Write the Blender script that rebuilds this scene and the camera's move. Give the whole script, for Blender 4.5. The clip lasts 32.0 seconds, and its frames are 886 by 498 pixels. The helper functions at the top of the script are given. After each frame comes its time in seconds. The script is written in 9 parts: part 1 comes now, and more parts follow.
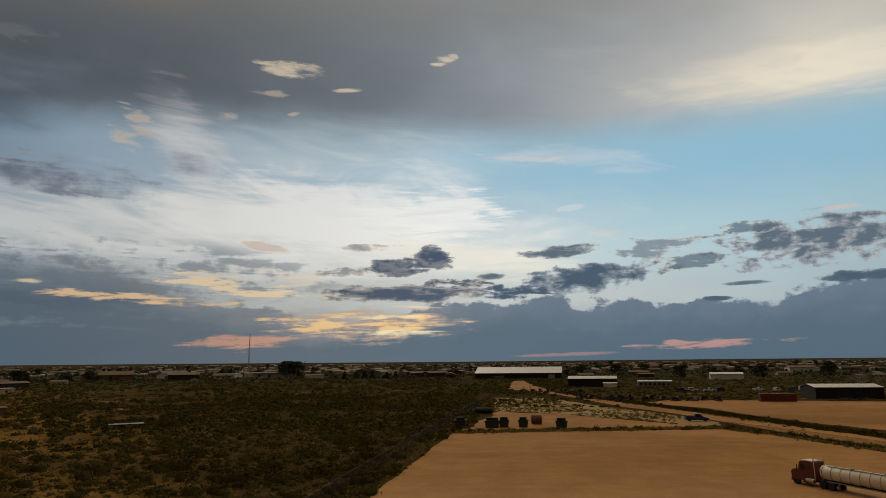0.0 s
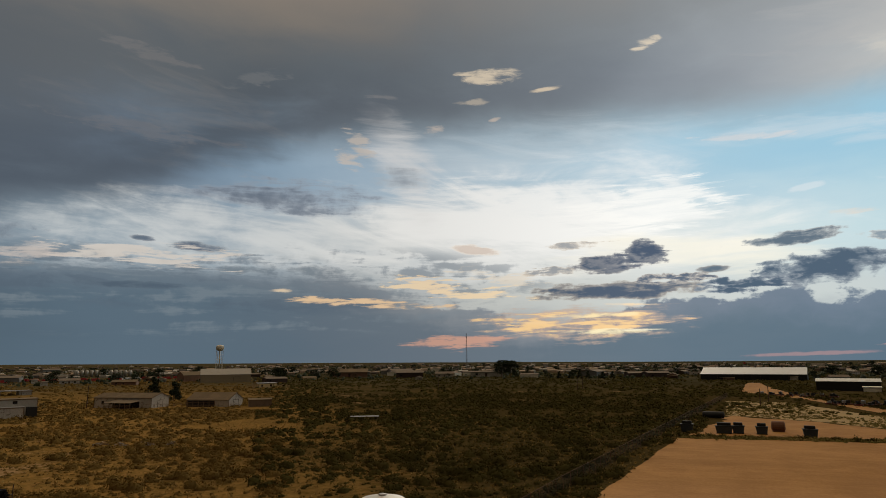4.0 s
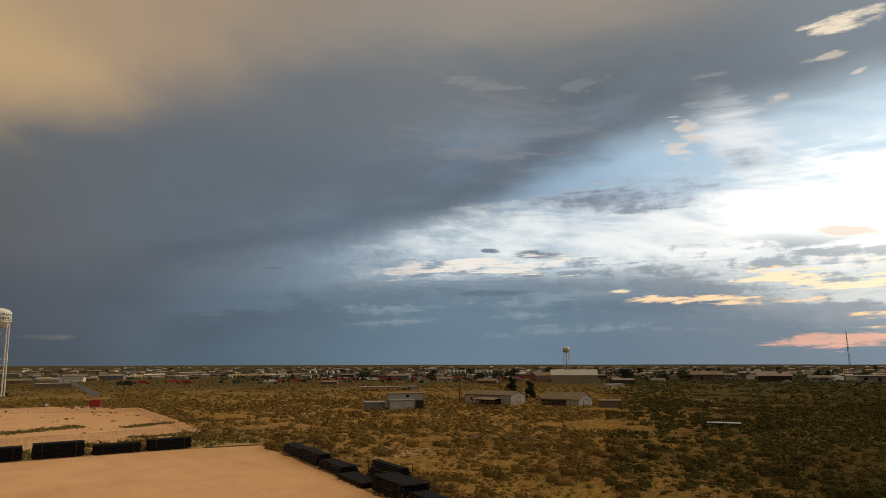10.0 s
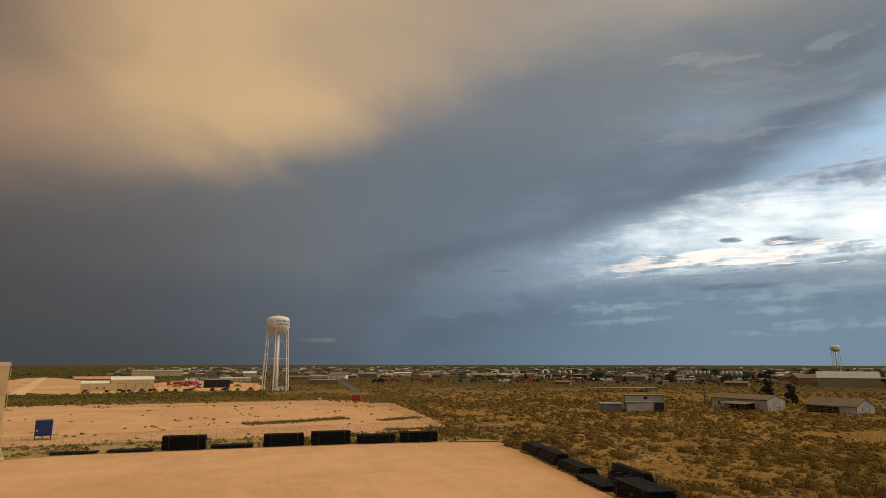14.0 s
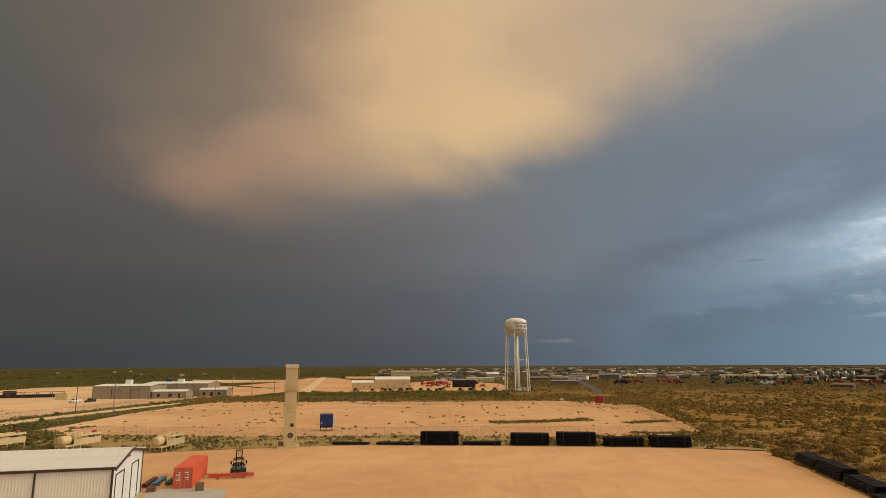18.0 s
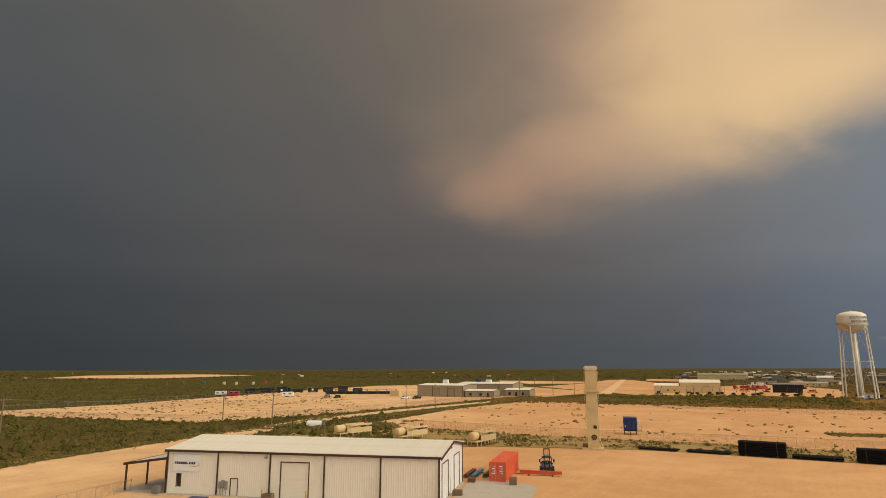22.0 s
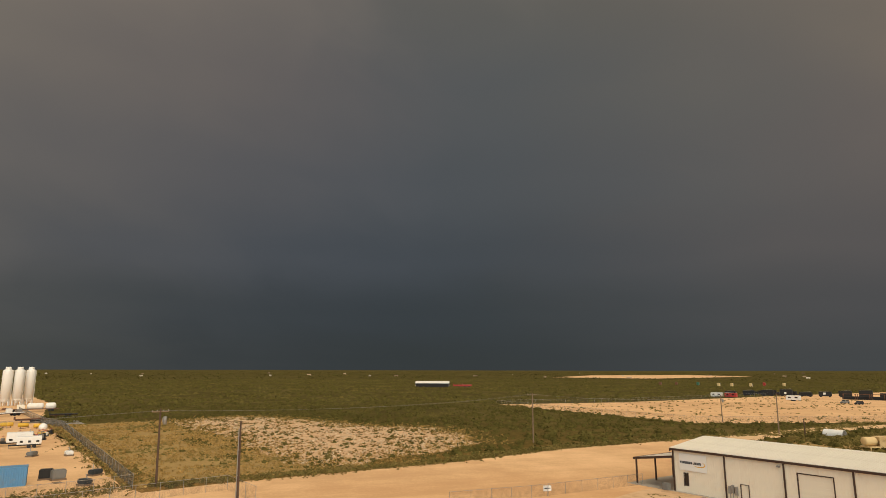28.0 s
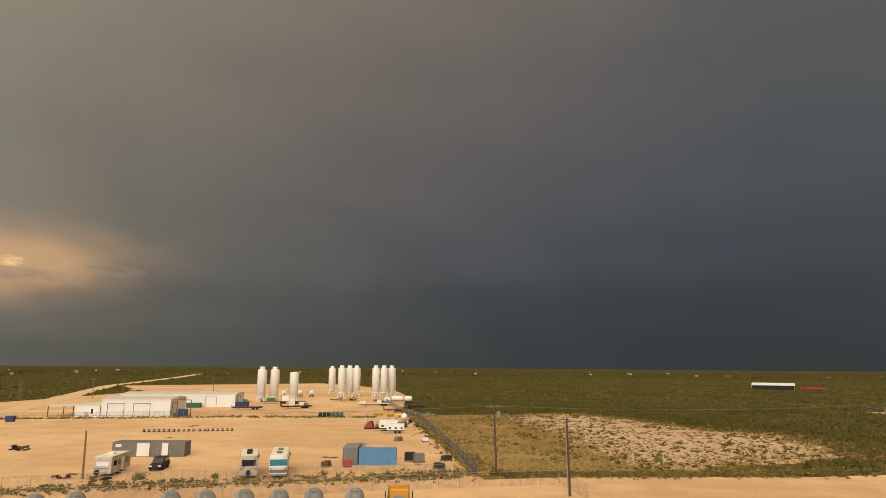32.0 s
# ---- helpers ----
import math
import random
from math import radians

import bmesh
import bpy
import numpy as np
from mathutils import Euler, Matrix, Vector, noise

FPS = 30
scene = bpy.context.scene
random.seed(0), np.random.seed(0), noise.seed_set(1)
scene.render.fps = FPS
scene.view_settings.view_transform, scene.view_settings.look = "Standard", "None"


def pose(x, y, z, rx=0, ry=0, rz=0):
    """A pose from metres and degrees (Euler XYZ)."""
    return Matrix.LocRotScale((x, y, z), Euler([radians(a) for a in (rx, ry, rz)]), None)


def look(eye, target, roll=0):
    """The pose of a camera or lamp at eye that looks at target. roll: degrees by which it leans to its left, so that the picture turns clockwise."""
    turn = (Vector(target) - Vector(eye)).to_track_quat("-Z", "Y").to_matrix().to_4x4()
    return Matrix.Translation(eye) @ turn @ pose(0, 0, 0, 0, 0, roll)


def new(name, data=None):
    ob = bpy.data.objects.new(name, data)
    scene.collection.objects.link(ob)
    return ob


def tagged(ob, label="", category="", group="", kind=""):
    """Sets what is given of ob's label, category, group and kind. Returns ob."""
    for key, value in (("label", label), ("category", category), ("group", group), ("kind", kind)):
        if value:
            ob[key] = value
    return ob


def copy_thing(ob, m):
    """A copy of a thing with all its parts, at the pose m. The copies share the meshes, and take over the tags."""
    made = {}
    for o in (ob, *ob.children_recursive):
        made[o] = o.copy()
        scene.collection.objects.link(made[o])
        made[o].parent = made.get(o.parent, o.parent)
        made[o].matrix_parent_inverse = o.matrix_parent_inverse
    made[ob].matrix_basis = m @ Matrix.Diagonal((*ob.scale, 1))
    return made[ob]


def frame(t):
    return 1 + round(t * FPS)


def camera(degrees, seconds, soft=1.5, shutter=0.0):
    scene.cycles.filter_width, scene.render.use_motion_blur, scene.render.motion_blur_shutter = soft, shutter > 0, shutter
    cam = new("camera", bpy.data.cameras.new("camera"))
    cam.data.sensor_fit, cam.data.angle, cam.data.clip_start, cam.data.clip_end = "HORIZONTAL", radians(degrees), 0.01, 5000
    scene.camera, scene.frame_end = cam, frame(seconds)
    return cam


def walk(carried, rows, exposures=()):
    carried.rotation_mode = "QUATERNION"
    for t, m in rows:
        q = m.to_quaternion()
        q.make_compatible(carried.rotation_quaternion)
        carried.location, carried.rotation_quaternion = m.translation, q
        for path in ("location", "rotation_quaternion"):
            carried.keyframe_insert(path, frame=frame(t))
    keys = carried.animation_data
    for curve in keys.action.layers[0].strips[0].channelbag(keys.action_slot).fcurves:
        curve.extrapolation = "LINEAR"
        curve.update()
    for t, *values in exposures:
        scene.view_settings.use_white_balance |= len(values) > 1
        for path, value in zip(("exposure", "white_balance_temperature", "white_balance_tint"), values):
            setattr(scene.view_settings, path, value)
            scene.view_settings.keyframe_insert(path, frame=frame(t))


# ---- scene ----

# camera: a drone that hovers over the yard and turns to its left
EYE = 16.0
cam = camera(71.53, 32.0, 0.75)
TURNS = [
    (0, 0.000, 10.230, -0.623), (0.5, 2.578, 10.202, -0.665), (1, 5.114, 10.221, -0.685), (1.5, 7.613, 10.266, -0.679),
    (2, 9.998, 10.306, -0.646), (2.5, 12.350, 10.332, -0.601), (3, 14.707, 10.337, -0.555), (3.5, 17.072, 10.337, -0.509),
    (5.5, 26.590, 10.399, -0.333), (6, 29.059, 10.402, -0.307), (6.5, 31.714, 10.409, -0.311), (7, 34.447, 10.436, -0.326),
    (7.5, 37.139, 10.473, -0.325), (8, 39.817, 10.520, -0.305), (8.5, 42.470, 10.566, -0.280), (9, 45.101, 10.613, -0.260),
    (9.5, 47.737, 10.636, -0.231), (10, 50.353, 10.645, -0.212), (10.5, 52.955, 10.659, -0.201), (11, 55.595, 10.673, -0.173),
    (11.5, 58.220, 10.679, -0.133), (12, 60.864, 10.696, -0.086), (12.5, 63.490, 10.705, -0.032), (13, 66.117, 10.707, 0.016),
    (13.5, 68.750, 10.692, 0.040), (14, 71.398, 10.680, 0.029), (14.5, 74.074, 10.663, -0.007), (16.5, 84.720, 10.663, -0.191),
    (17, 87.384, 10.690, -0.202), (17.5, 90.073, 10.728, -0.196), (18, 93.022, 10.774, -0.177), (18.5, 96.288, 10.801, -0.139),
    (19, 99.515, 10.846, -0.102), (19.5, 102.711, 10.878, -0.080), (20, 105.919, 10.909, -0.069), (20.5, 109.155, 10.927, -0.053),
    (21, 112.610, 10.941, -0.030), (21.5, 116.216, 10.952, -0.010), (22, 119.815, 10.979, 0.001), (22.5, 123.389, 10.988, 0.010),
    (23, 126.966, 10.988, 0.033), (23.5, 130.325, 10.995, 0.066), (24, 133.941, 10.999, 0.099), (24.5, 137.544, 11.001, 0.123),
    (25, 141.149, 11.005, 0.133), (25.5, 144.724, 11.009, 0.131), (27.5, 159.078, 11.004, 0.088), (28, 162.669, 10.988, 0.138),
    (28.5, 166.254, 10.956, 0.180), (29, 169.823, 10.921, 0.208), (29.5, 173.408, 10.902, 0.235), (30, 177.001, 10.886, 0.266),
    (30.5, 180.611, 10.857, 0.306), (31, 184.210, 10.830, 0.347), (31.5, 187.799, 10.806, 0.381), (32, 191.348, 10.793, 0.402),
]
EXPOSE = [(0.0, -1.12), (3.0, -0.98), (6.0, -0.72), (9.0, -0.42), (13.0, -0.12), (19.0, 0.17), (25.0, 0.3), (32.0, 0.32)]
walk(cam, [(t, pose(0, 0, EYE, 90 + pitch, 0, yaw) @ pose(0, 0, 0, 0, 0, roll)) for t, yaw, pitch, roll in TURNS], EXPOSE)


# ---------- sky ----------
def lin(r, g, b):
    """Linear colour from the eight-bit values of a colour chart."""
    return tuple((c / 255 / 12.92 if c <= 10 else ((c / 255 + 0.055) / 1.055) ** 2.4) for c in (r, g, b)) + (1.0,)


class Sum:
    """A socket of a node tree that can be reckoned with."""

    def __init__(self, tree, socket):
        self.tree, self.socket = tree, socket

    def op(self, kind, *others):
        node = self.tree.nodes.new("ShaderNodeMath")
        node.operation = kind
        for i, o in enumerate((self, *others)):
            if isinstance(o, Sum):
                self.tree.links.new(o.socket, node.inputs[i])
            else:
                node.inputs[i].default_value = o
        return Sum(self.tree, node.outputs[0])

    def __add__(self, o):
        return self.op("ADD", o)

    def __sub__(self, o):
        return self.op("SUBTRACT", o)

    def __mul__(self, o):
        return self.op("MULTIPLY", o)

    def __truediv__(self, o):
        return self.op("DIVIDE", o)

    def step(self, low, high):
        node = self.tree.nodes.new("ShaderNodeMapRange")
        node.interpolation_type = "SMOOTHSTEP"
        self.tree.links.new(self.socket, node.inputs[0])
        node.inputs[1].default_value, node.inputs[2].default_value = low, high
        return Sum(self.tree, node.outputs[0])


def vec(tree, x, y, z=0.0):
    node = tree.nodes.new("ShaderNodeCombineXYZ")
    for i, o in enumerate((x, y, z)):
        if isinstance(o, Sum):
            tree.links.new(o.socket, node.inputs[i])
        else:
            node.inputs[i].default_value = o
    return node.outputs[0]


def fog(tree, vector, scale, detail=5.0, rough=0.55, twist=0.0):
    node = tree.nodes.new("ShaderNodeTexNoise")
    tree.links.new(vector, node.inputs["Vector"])
    for key, value in (("Scale", scale), ("Detail", detail), ("Roughness", rough), ("Distortion", twist)):
        node.inputs[key].default_value = value
    return Sum(tree, node.outputs[0])


def blend(tree, fac, a, b, kind="MIX"):
    node = tree.nodes.new("ShaderNodeMix")
    node.data_type, node.blend_type = "RGBA", kind
    for i, o in ((0, fac), (6, a), (7, b)):
        if isinstance(o, Sum):
            tree.links.new(o.socket, node.inputs[i])
        elif isinstance(o, bpy.types.NodeSocket):
            tree.links.new(o, node.inputs[i])
        else:
            node.inputs[i].default_value = o
    return node.outputs[2]


def ring(tree, bearing, stops):
    """Colours round the compass: (degrees to the left of north, r, g, b)."""
    node = tree.nodes.new("ShaderNodeValToRGB")
    node.color_ramp.interpolation = "B_SPLINE"
    els = node.color_ramp.elements
    els[0].position, els[1].position = 0.0, 0.001
    for i, (a, *rgb) in enumerate(stops):
        spot = (a + 90) / 360
        e = els[i] if i < 2 else els.new(spot)
        e.position, e.color = spot, lin(*rgb)
    tree.links.new(bearing.socket, node.inputs[0])
    return node.outputs[0]


world = bpy.data.worlds.new("evening_sky")
scene.world = world
world.use_nodes = True
sky = world.node_tree
sky.nodes.clear()
where = sky.nodes.new("ShaderNodeTexCoord").outputs["Generated"]
apart = sky.nodes.new("ShaderNodeSeparateXYZ")
sky.links.new(where, apart.inputs[0])
dx, dy, dz = (Sum(sky, apart.outputs[i]) for i in range(3))
# bearing to the left of north, -90 to 270, and height over the horizon, both in degrees
turned = (dx * -1.0).op("ARCTAN2", dy) * 57.29578
BEAR = (turned + 450.0).op("MODULO", 360.0) - 90.0
HIGH = dz.op("ARCSINE") * 57.29578
deck = vec(sky, dx / (dz.op("MAXIMUM", 0.0) + 0.16), dy / (dz.op("MAXIMUM", 0.0) + 0.16))
flat = vec(sky, BEAR * 0.1, HIGH * 0.34)
round_ = vec(sky, BEAR, HIGH * 1.3)
soft_a, soft_b = fog(sky, deck, 1.1, 4.0), fog(sky, flat, 0.9, 5.0, 0.6, 0.4)
fine_a = fog(sky, flat, 2.6, 8.0, 0.58, 0.5)
lump, lumps = fog(sky, round_, 0.2, 9.0, 0.56, 0.25), fog(sky, round_, 0.62, 7.0, 0.6, 0.3)
strand = fog(sky, vec(sky, BEAR * 0.2, HIGH * 2.0 + BEAR * 0.04), 1.0, 9.0, 0.62, 0.6)
strip = fog(sky, vec(sky, BEAR * 0.07, HIGH * 0.62), 1.2, 8.0, 0.58, 0.4)
fan = fog(sky, vec(sky, (BEAR + HIGH * 0.5) * 0.055, HIGH * 0.26 - BEAR * 0.045), 1.25, 9.0, 0.6, 1.4) * 0.65 + strip * 0.35
calm = BEAR.step(52.0, 84.0) * -1.0 + 1.0  # 1 in the streaky west, 0 in the smooth storm
drift = fog(sky, vec(sky, BEAR * 0.05 + HIGH * 0.03, HIGH * 0.09 - BEAR * 0.03), 1.3, 4.0, 0.5, 0.5)
flatg = fog(sky, vec(sky, BEAR * 0.3, HIGH * 1.45), 1.0, 9.0, 0.6, 0.5)
bear_w = (BEAR + (soft_a - 0.5) * 9.0 + (drift - 0.5) * 12.0 + (soft_b - 0.5) * 5.0 * calm + 90.0) / 360.0
high_w = HIGH + (soft_b - 0.5) * (calm * 3.6 + 0.5) + (drift - 0.5) * 3.0 + (fine_a - 0.5) * (calm * 0.8 + 0.1)
colour, last = None, None


def level(high, *stops):
    """The sky's colours round the compass at one height over the horizon."""
    global colour, last
    row = ring(sky, bear_w, stops)
    colour = row if colour is None else blend(sky, high_w.step(last, high), colour, row)
    last = high


level(0.5, (-90, 105, 112, 130), (-36, 96, 110, 132), (-10, 104, 114, 132), (10, 112, 120, 134), (36, 98, 116, 133), (50, 98, 119, 136), (60, 92, 112, 128), (66, 90, 108, 123), (76, 88, 101, 114), (81, 84, 94, 105),
      (94, 78, 83, 89), (107, 74, 77, 80), (118, 68, 71, 73), (128, 66, 69, 72), (146, 57, 61, 65), (162, 50, 56, 59), (182, 58, 63, 68), (195, 69, 72, 73), (206, 76, 78, 78), (214, 79, 82, 80), (227, 92, 91, 85), (270, 105, 108, 115))
level(5.0, (-90, 150, 160, 165), (-36, 170, 190, 200), (-10, 206, 212, 208), (20, 206, 206, 200), (36, 124, 138, 149), (50, 106, 124, 138), (60, 100, 118, 132), (66, 98, 115, 130), (76, 92, 104, 117), (81, 90, 100, 112),
      (94, 88, 90, 96), (107, 80, 82, 84), (118, 75, 76, 78), (128, 75, 75, 78), (146, 63, 67, 71), (162, 53, 60, 66), (180, 60, 66, 73), (195, 74, 77, 80), (206, 84, 85, 86), (214, 89, 90, 89), (227, 106, 101, 93), (270, 130, 125, 125))
level(10.0, (-90, 150, 170, 180), (-36, 172, 204, 214), (-18, 186, 214, 222), (0, 228, 230, 226), (20, 222, 224, 222), (36, 186, 198, 206), (48, 158, 178, 192), (58, 140, 158, 172), (67, 112, 126, 140), (76, 102, 111, 120), (85, 104, 109, 114),
      (94, 102, 103, 106), (107, 93, 91, 91), (118, 86, 83, 83), (128, 87, 84, 85), (146, 70, 73, 78), (162, 63, 70, 78), (180, 74, 79, 88), (195, 86, 87, 91), (206, 95, 94, 95), (214, 104, 102, 99), (227, 126, 118, 105), (270, 160, 150, 140))
level(17.0, (-90, 150, 180, 195), (-36, 148, 194, 216), (-18, 152, 196, 218), (0, 168, 200, 216), (20, 186, 202, 214), (34, 150, 178, 200), (44, 124, 144, 164), (52, 104, 114, 126), (62, 98, 107, 116), (70, 98, 108, 117), (80, 102, 110, 118), (88, 108, 112, 115), (94, 116, 113, 112),
      (102, 120, 113, 109), (107, 120, 111, 106), (116, 104, 97, 93), (128, 92, 88, 88), (136, 87, 86, 87), (146, 79, 81, 85), (162, 73, 79, 86), (176, 83, 85, 92), (200, 100, 97, 98), (214, 112, 108, 104), (227, 124, 118, 108), (270, 140, 140, 140))
level(25.0, (-90, 190, 190, 185), (-38, 206, 201, 190), (-27, 180, 182, 182), (-18, 158, 164, 168), (-6, 148, 154, 159), (4, 128, 135, 141), (20, 112, 120, 126), (36, 97, 105, 112), (44, 108, 114, 119), (60, 106, 111, 116), (66, 105, 112, 118), (76, 120, 119, 120), (88, 134, 124, 116),
      (98, 138, 122, 111), (107, 124, 110, 101), (116, 104, 97, 91), (124, 98, 93, 91), (140, 90, 89, 88), (150, 83, 85, 88), (162, 80, 84, 89), (176, 96, 93, 96), (200, 110, 104, 102), (227, 130, 124, 112), (270, 165, 155, 145))
level(33.0, (-90, 190, 185, 175), (-30, 172, 168, 162), (-10, 136, 140, 142), (12, 122, 126, 129), (28, 130, 124, 118), (45, 140, 133, 124), (62, 152, 141, 128), (80, 170, 150, 128), (95, 178, 152, 124), (106, 138, 121, 107), (116, 112, 103, 95),
      (126, 98, 93, 90), (142, 93, 90, 87), (162, 86, 88, 89), (176, 108, 103, 102), (200, 122, 114, 108), (227, 136, 128, 116), (270, 165, 155, 145))


def contour(*stops):
    """A height that changes with the bearing."""
    node = sky.nodes.new("ShaderNodeValToRGB")
    node.color_ramp.interpolation = "B_SPLINE"
    els = node.color_ramp.elements
    els[0].position, els[1].position = 0.0, 0.001
    for i, (a, h) in enumerate(stops):
        e = els[i] if i < 2 else els.new((a + 90) / 360)
        e.position, e.color = (a + 90) / 360, (h / 40,) * 3 + (1,)
    sky.links.new(((BEAR + 90.0) / 360.0).socket, node.inputs[0])
    return Sum(sky, node.outputs[0]) * 40.0


def bump(a, h, wide, tall, lean=0.0):
    """1 in the middle of an oval piece of sky, 0 on its rim."""
    away = BEAR - a
    side, up = away / wide, (HIGH - h + away * lean) / tall
    return (side * side + up * up) * -1.0 + 1.0


def puff(a, h, wide, tall, core, rim, lean=0.0, torn=1.0, thick=1.0, soft=0.5, grain=None):
    """A cloud with a thin, lighter rim and a dark body."""
    global colour
    n = grain or ((lump * 0.25 + lumps * 0.45 + flatg * 0.3) if tall > 1.0 else (lumps * 0.4 + flatg * 0.6))
    body = bump(a, h, wide, tall, lean) + (n - 0.5) * (torn * 7.0)
    tint = blend(sky, body.step(soft * 0.3, soft + 0.5), lin(*rim), lin(*core))
    colour = blend(sky, body.step(0.0, soft) * thick, colour, tint)


def veil(mask, rgb, thick=1.0):
    global colour
    colour = blend(sky, mask * thick, colour, lin(*rgb))


# thin bright sheets of ice cloud in the west
WEST = bump(14.0, 12.0, 52.0, 15.0).step(0.0, 0.5)
veil((bump(10.0, 17.6, 20.0, 4.6, -0.02) + (fan - 0.5) * 4.0).step(-0.1, 1.5), (206, 216, 222), 0.6)
veil((bump(16.0, 11.4, 31.0, 5.0, -0.02) + (fan - 0.5) * 4.2 + (lump - 0.5) * 1.6).step(-0.1, 1.25), (240, 240, 236), 0.85)
veil((bump(12.0, 13.0, 16.0, 4.0, -0.03) + (fan - 0.5) * 3.4 + (strand - 0.5) * 1.2).step(-0.2, 0.9), (250, 249, 245), 0.85)
veil((bump(1.0, 13.2, 8.0, 2.6, 0.06) + (strand - 0.5) * 5.0).step(0.1, 1.2), (252, 251, 246), 0.85)
veil((bump(45.0, 10.6, 16.0, 3.8, 0.06) + (fan - 0.5) * 2.6 + (lump - 0.5) * 2.4 + (flatg - 0.5) * 1.6).step(-0.1, 1.5), (226, 230, 230), 0.8)
veil((bump(23.4, 18.0, 4.2, 5.0, -0.6) + (fan - 0.5) * 5.0).step(0.0, 1.4), (228, 226, 224), 0.75)
veil((bump(2.0, 15.4, 14.0, 3.4, -0.12) + (fan - 0.5) * 7.0).step(0.1, 1.9), (232, 236, 236), 0.6)
veil((bump(-14.0, 18.0, 10.0, 1.3, -0.15) + (fan - 0.5) * 6.0).step(0.2, 1.5), (206, 216, 222), 0.5)
veil((bump(-3.6, 9.0, 14.0, 2.6) + (strip - 0.5) * 4.0).step(0.0, 1.4), (250, 244, 226), 0.7)
# the dark deck overhead, its rim drawn across the sky
rim_of_deck = contour((-90, 20.0), (-37.6, 20.2), (-22.0, 20.9), (-12.0, 20.9), (-4.0, 21.2), (4.5, 22.2), (12.0, 22.4), (20.0, 22.0), (29.5, 20.6), (38.7, 17.9), (44.0, 15.6), (49.6, 13.6), (60.0, 11.2), (69.4, 8.8), (80.0, 5.2), (95.0, 0.0), (270, 0.0))
rim_soft = rim_of_deck + (soft_b - 0.5) * 5.0 + (lump - 0.5) * 1.6
ridge = HIGH - rim_soft
deck_tone = blend(sky, ridge.step(0.0, 9.0), ring(sky, bear_w, [(-90, 236, 226, 206), (-34, 234, 224, 204), (-24, 206, 202, 194), (-14, 164, 168, 172), (-4, 134, 142, 151), (8, 114, 121, 129), (30, 92, 99, 108), (44, 84, 92, 102), (60, 92, 104, 118), (74, 88, 96, 108), (86, 84, 89, 97), (270, 80, 84, 90)]), colour)
inner = ((BEAR - 20.0) / 64.0)
inner = (inner * inner * -1.0 + 1.0).step(0.0, 0.35)
colour = blend(sky, ridge.step(-1.6, 2.6) * inner, colour, deck_tone)
veil((bump(-36.0, 22.4, 20.0, 2.6, -0.05) + (fan - 0.5) * 3.0).step(0.0, 1.1), (246, 234, 212), 0.75)
veil((bump(-20.0, 25.0, 16.0, 3.4, -0.1) + (fan - 0.5) * 5.0).step(0.4, 1.6), (184, 182, 180), 0.35)
veil((bump(44.0, 21.0, 16.0, 6.0, -0.2) + (fan - 0.5) * 7.0).step(0.6, 1.9), (142, 138, 136), 0.3)
# the slate bank along the horizon, lumpy to the north, drawn out into strips to the west
rim_of_bank = contour((-90, 6.0), (-36.0, 6.0), (-29.5, 5.0), (-21.0, 4.5), (-11.0, 5.3), (-3.4, 5.6), (3.4, 4.6), (10.0, 3.4), (18.0, 4.4), (24.0, 6.6), (31.0, 8.4), (44.0, 8.2), (55.0, 7.6), (64.6, 6.0), (74.0, 4.4), (90.0, 0.0), (270, 0.0))
lumpy = ((BEAR - 14.0) * -0.05).step(-1.0, 1.0)
depth = rim_of_bank - HIGH + (lump - 0.5) * (lumpy * 1.5 + 3.0) + (lumps - 0.5) * 2.2 + (strip - 0.5) * (lumpy * -4.6 + 6.0)
bank_tone = blend(sky, depth.step(0.0, 3.2), ring(sky, bear_w, [(-90, 108, 124, 142), (-20, 104, 122, 140), (0, 112, 124, 140), (16, 150, 154, 158), (26, 140, 146, 152), (36, 126, 138, 148), (48, 116, 132, 146), (62, 96, 112, 128), (80, 66, 74, 84), (270, 64, 70, 78)]),
                  ring(sky, bear_w, [(-90, 92, 112, 128), (-20, 88, 110, 127), (0, 98, 116, 129), (16, 112, 124, 135), (26, 108, 121, 133), (36, 99, 117, 132), (48, 102, 123, 139), (62, 92, 111, 126), (80, 72, 80, 90), (270, 60, 66, 72)]))
low_west = ((BEAR - 12.0) / 66.0)
low_west = (low_west * low_west * -1.0 + 1.0).step(0.0, 0.3)
colour = blend(sky, (depth * (lumpy * 1.6 + 0.8)).step(-0.3, 0.8) * low_west * 0.96, colour, bank_tone)
veil((strip + (lumps - 0.5) * 0.4).step(0.5, 0.66) * bump(40.0, 6.0, 28.0, 4.4).step(0.0, 0.6), (142, 154, 162), 0.5)
veil((strip + (lumps - 0.5) * 0.4).step(0.5, 0.38) * bump(34.0, 7.4, 30.0, 3.6).step(0.0, 0.6), (92, 108, 124), 0.55)
# clouds that stand by themselves before the light
SLATE, SHADE, PALE = (80, 98, 116), (98, 114, 128), (196, 196, 192)
puff(4.6, 8.5, 3.4, 0.9, (84, 98, 116), (160, 158, 158), 0.0, 0.7)
wispy = lump * 0.25 + lumps * 0.3 + flatg * 0.45
puff(2.4, 8.9, 3.4, 1.0, (76, 90, 110), (140, 142, 148), 0.06, 1.0, 1.0, 0.5, wispy)
puff(0.9, 9.5, 2.1, 1.0, (78, 92, 112), (146, 148, 152), 0.0, 1.0, 1.0, 0.5, wispy)
puff(3.4, 6.1, 9.0, 0.9, (84, 98, 116), (170, 164, 156), 0.0, 0.6)
puff(-13.1, 7.2, 7.4, 1.3, SLATE, (150, 160, 168), 0.09, 0.9)
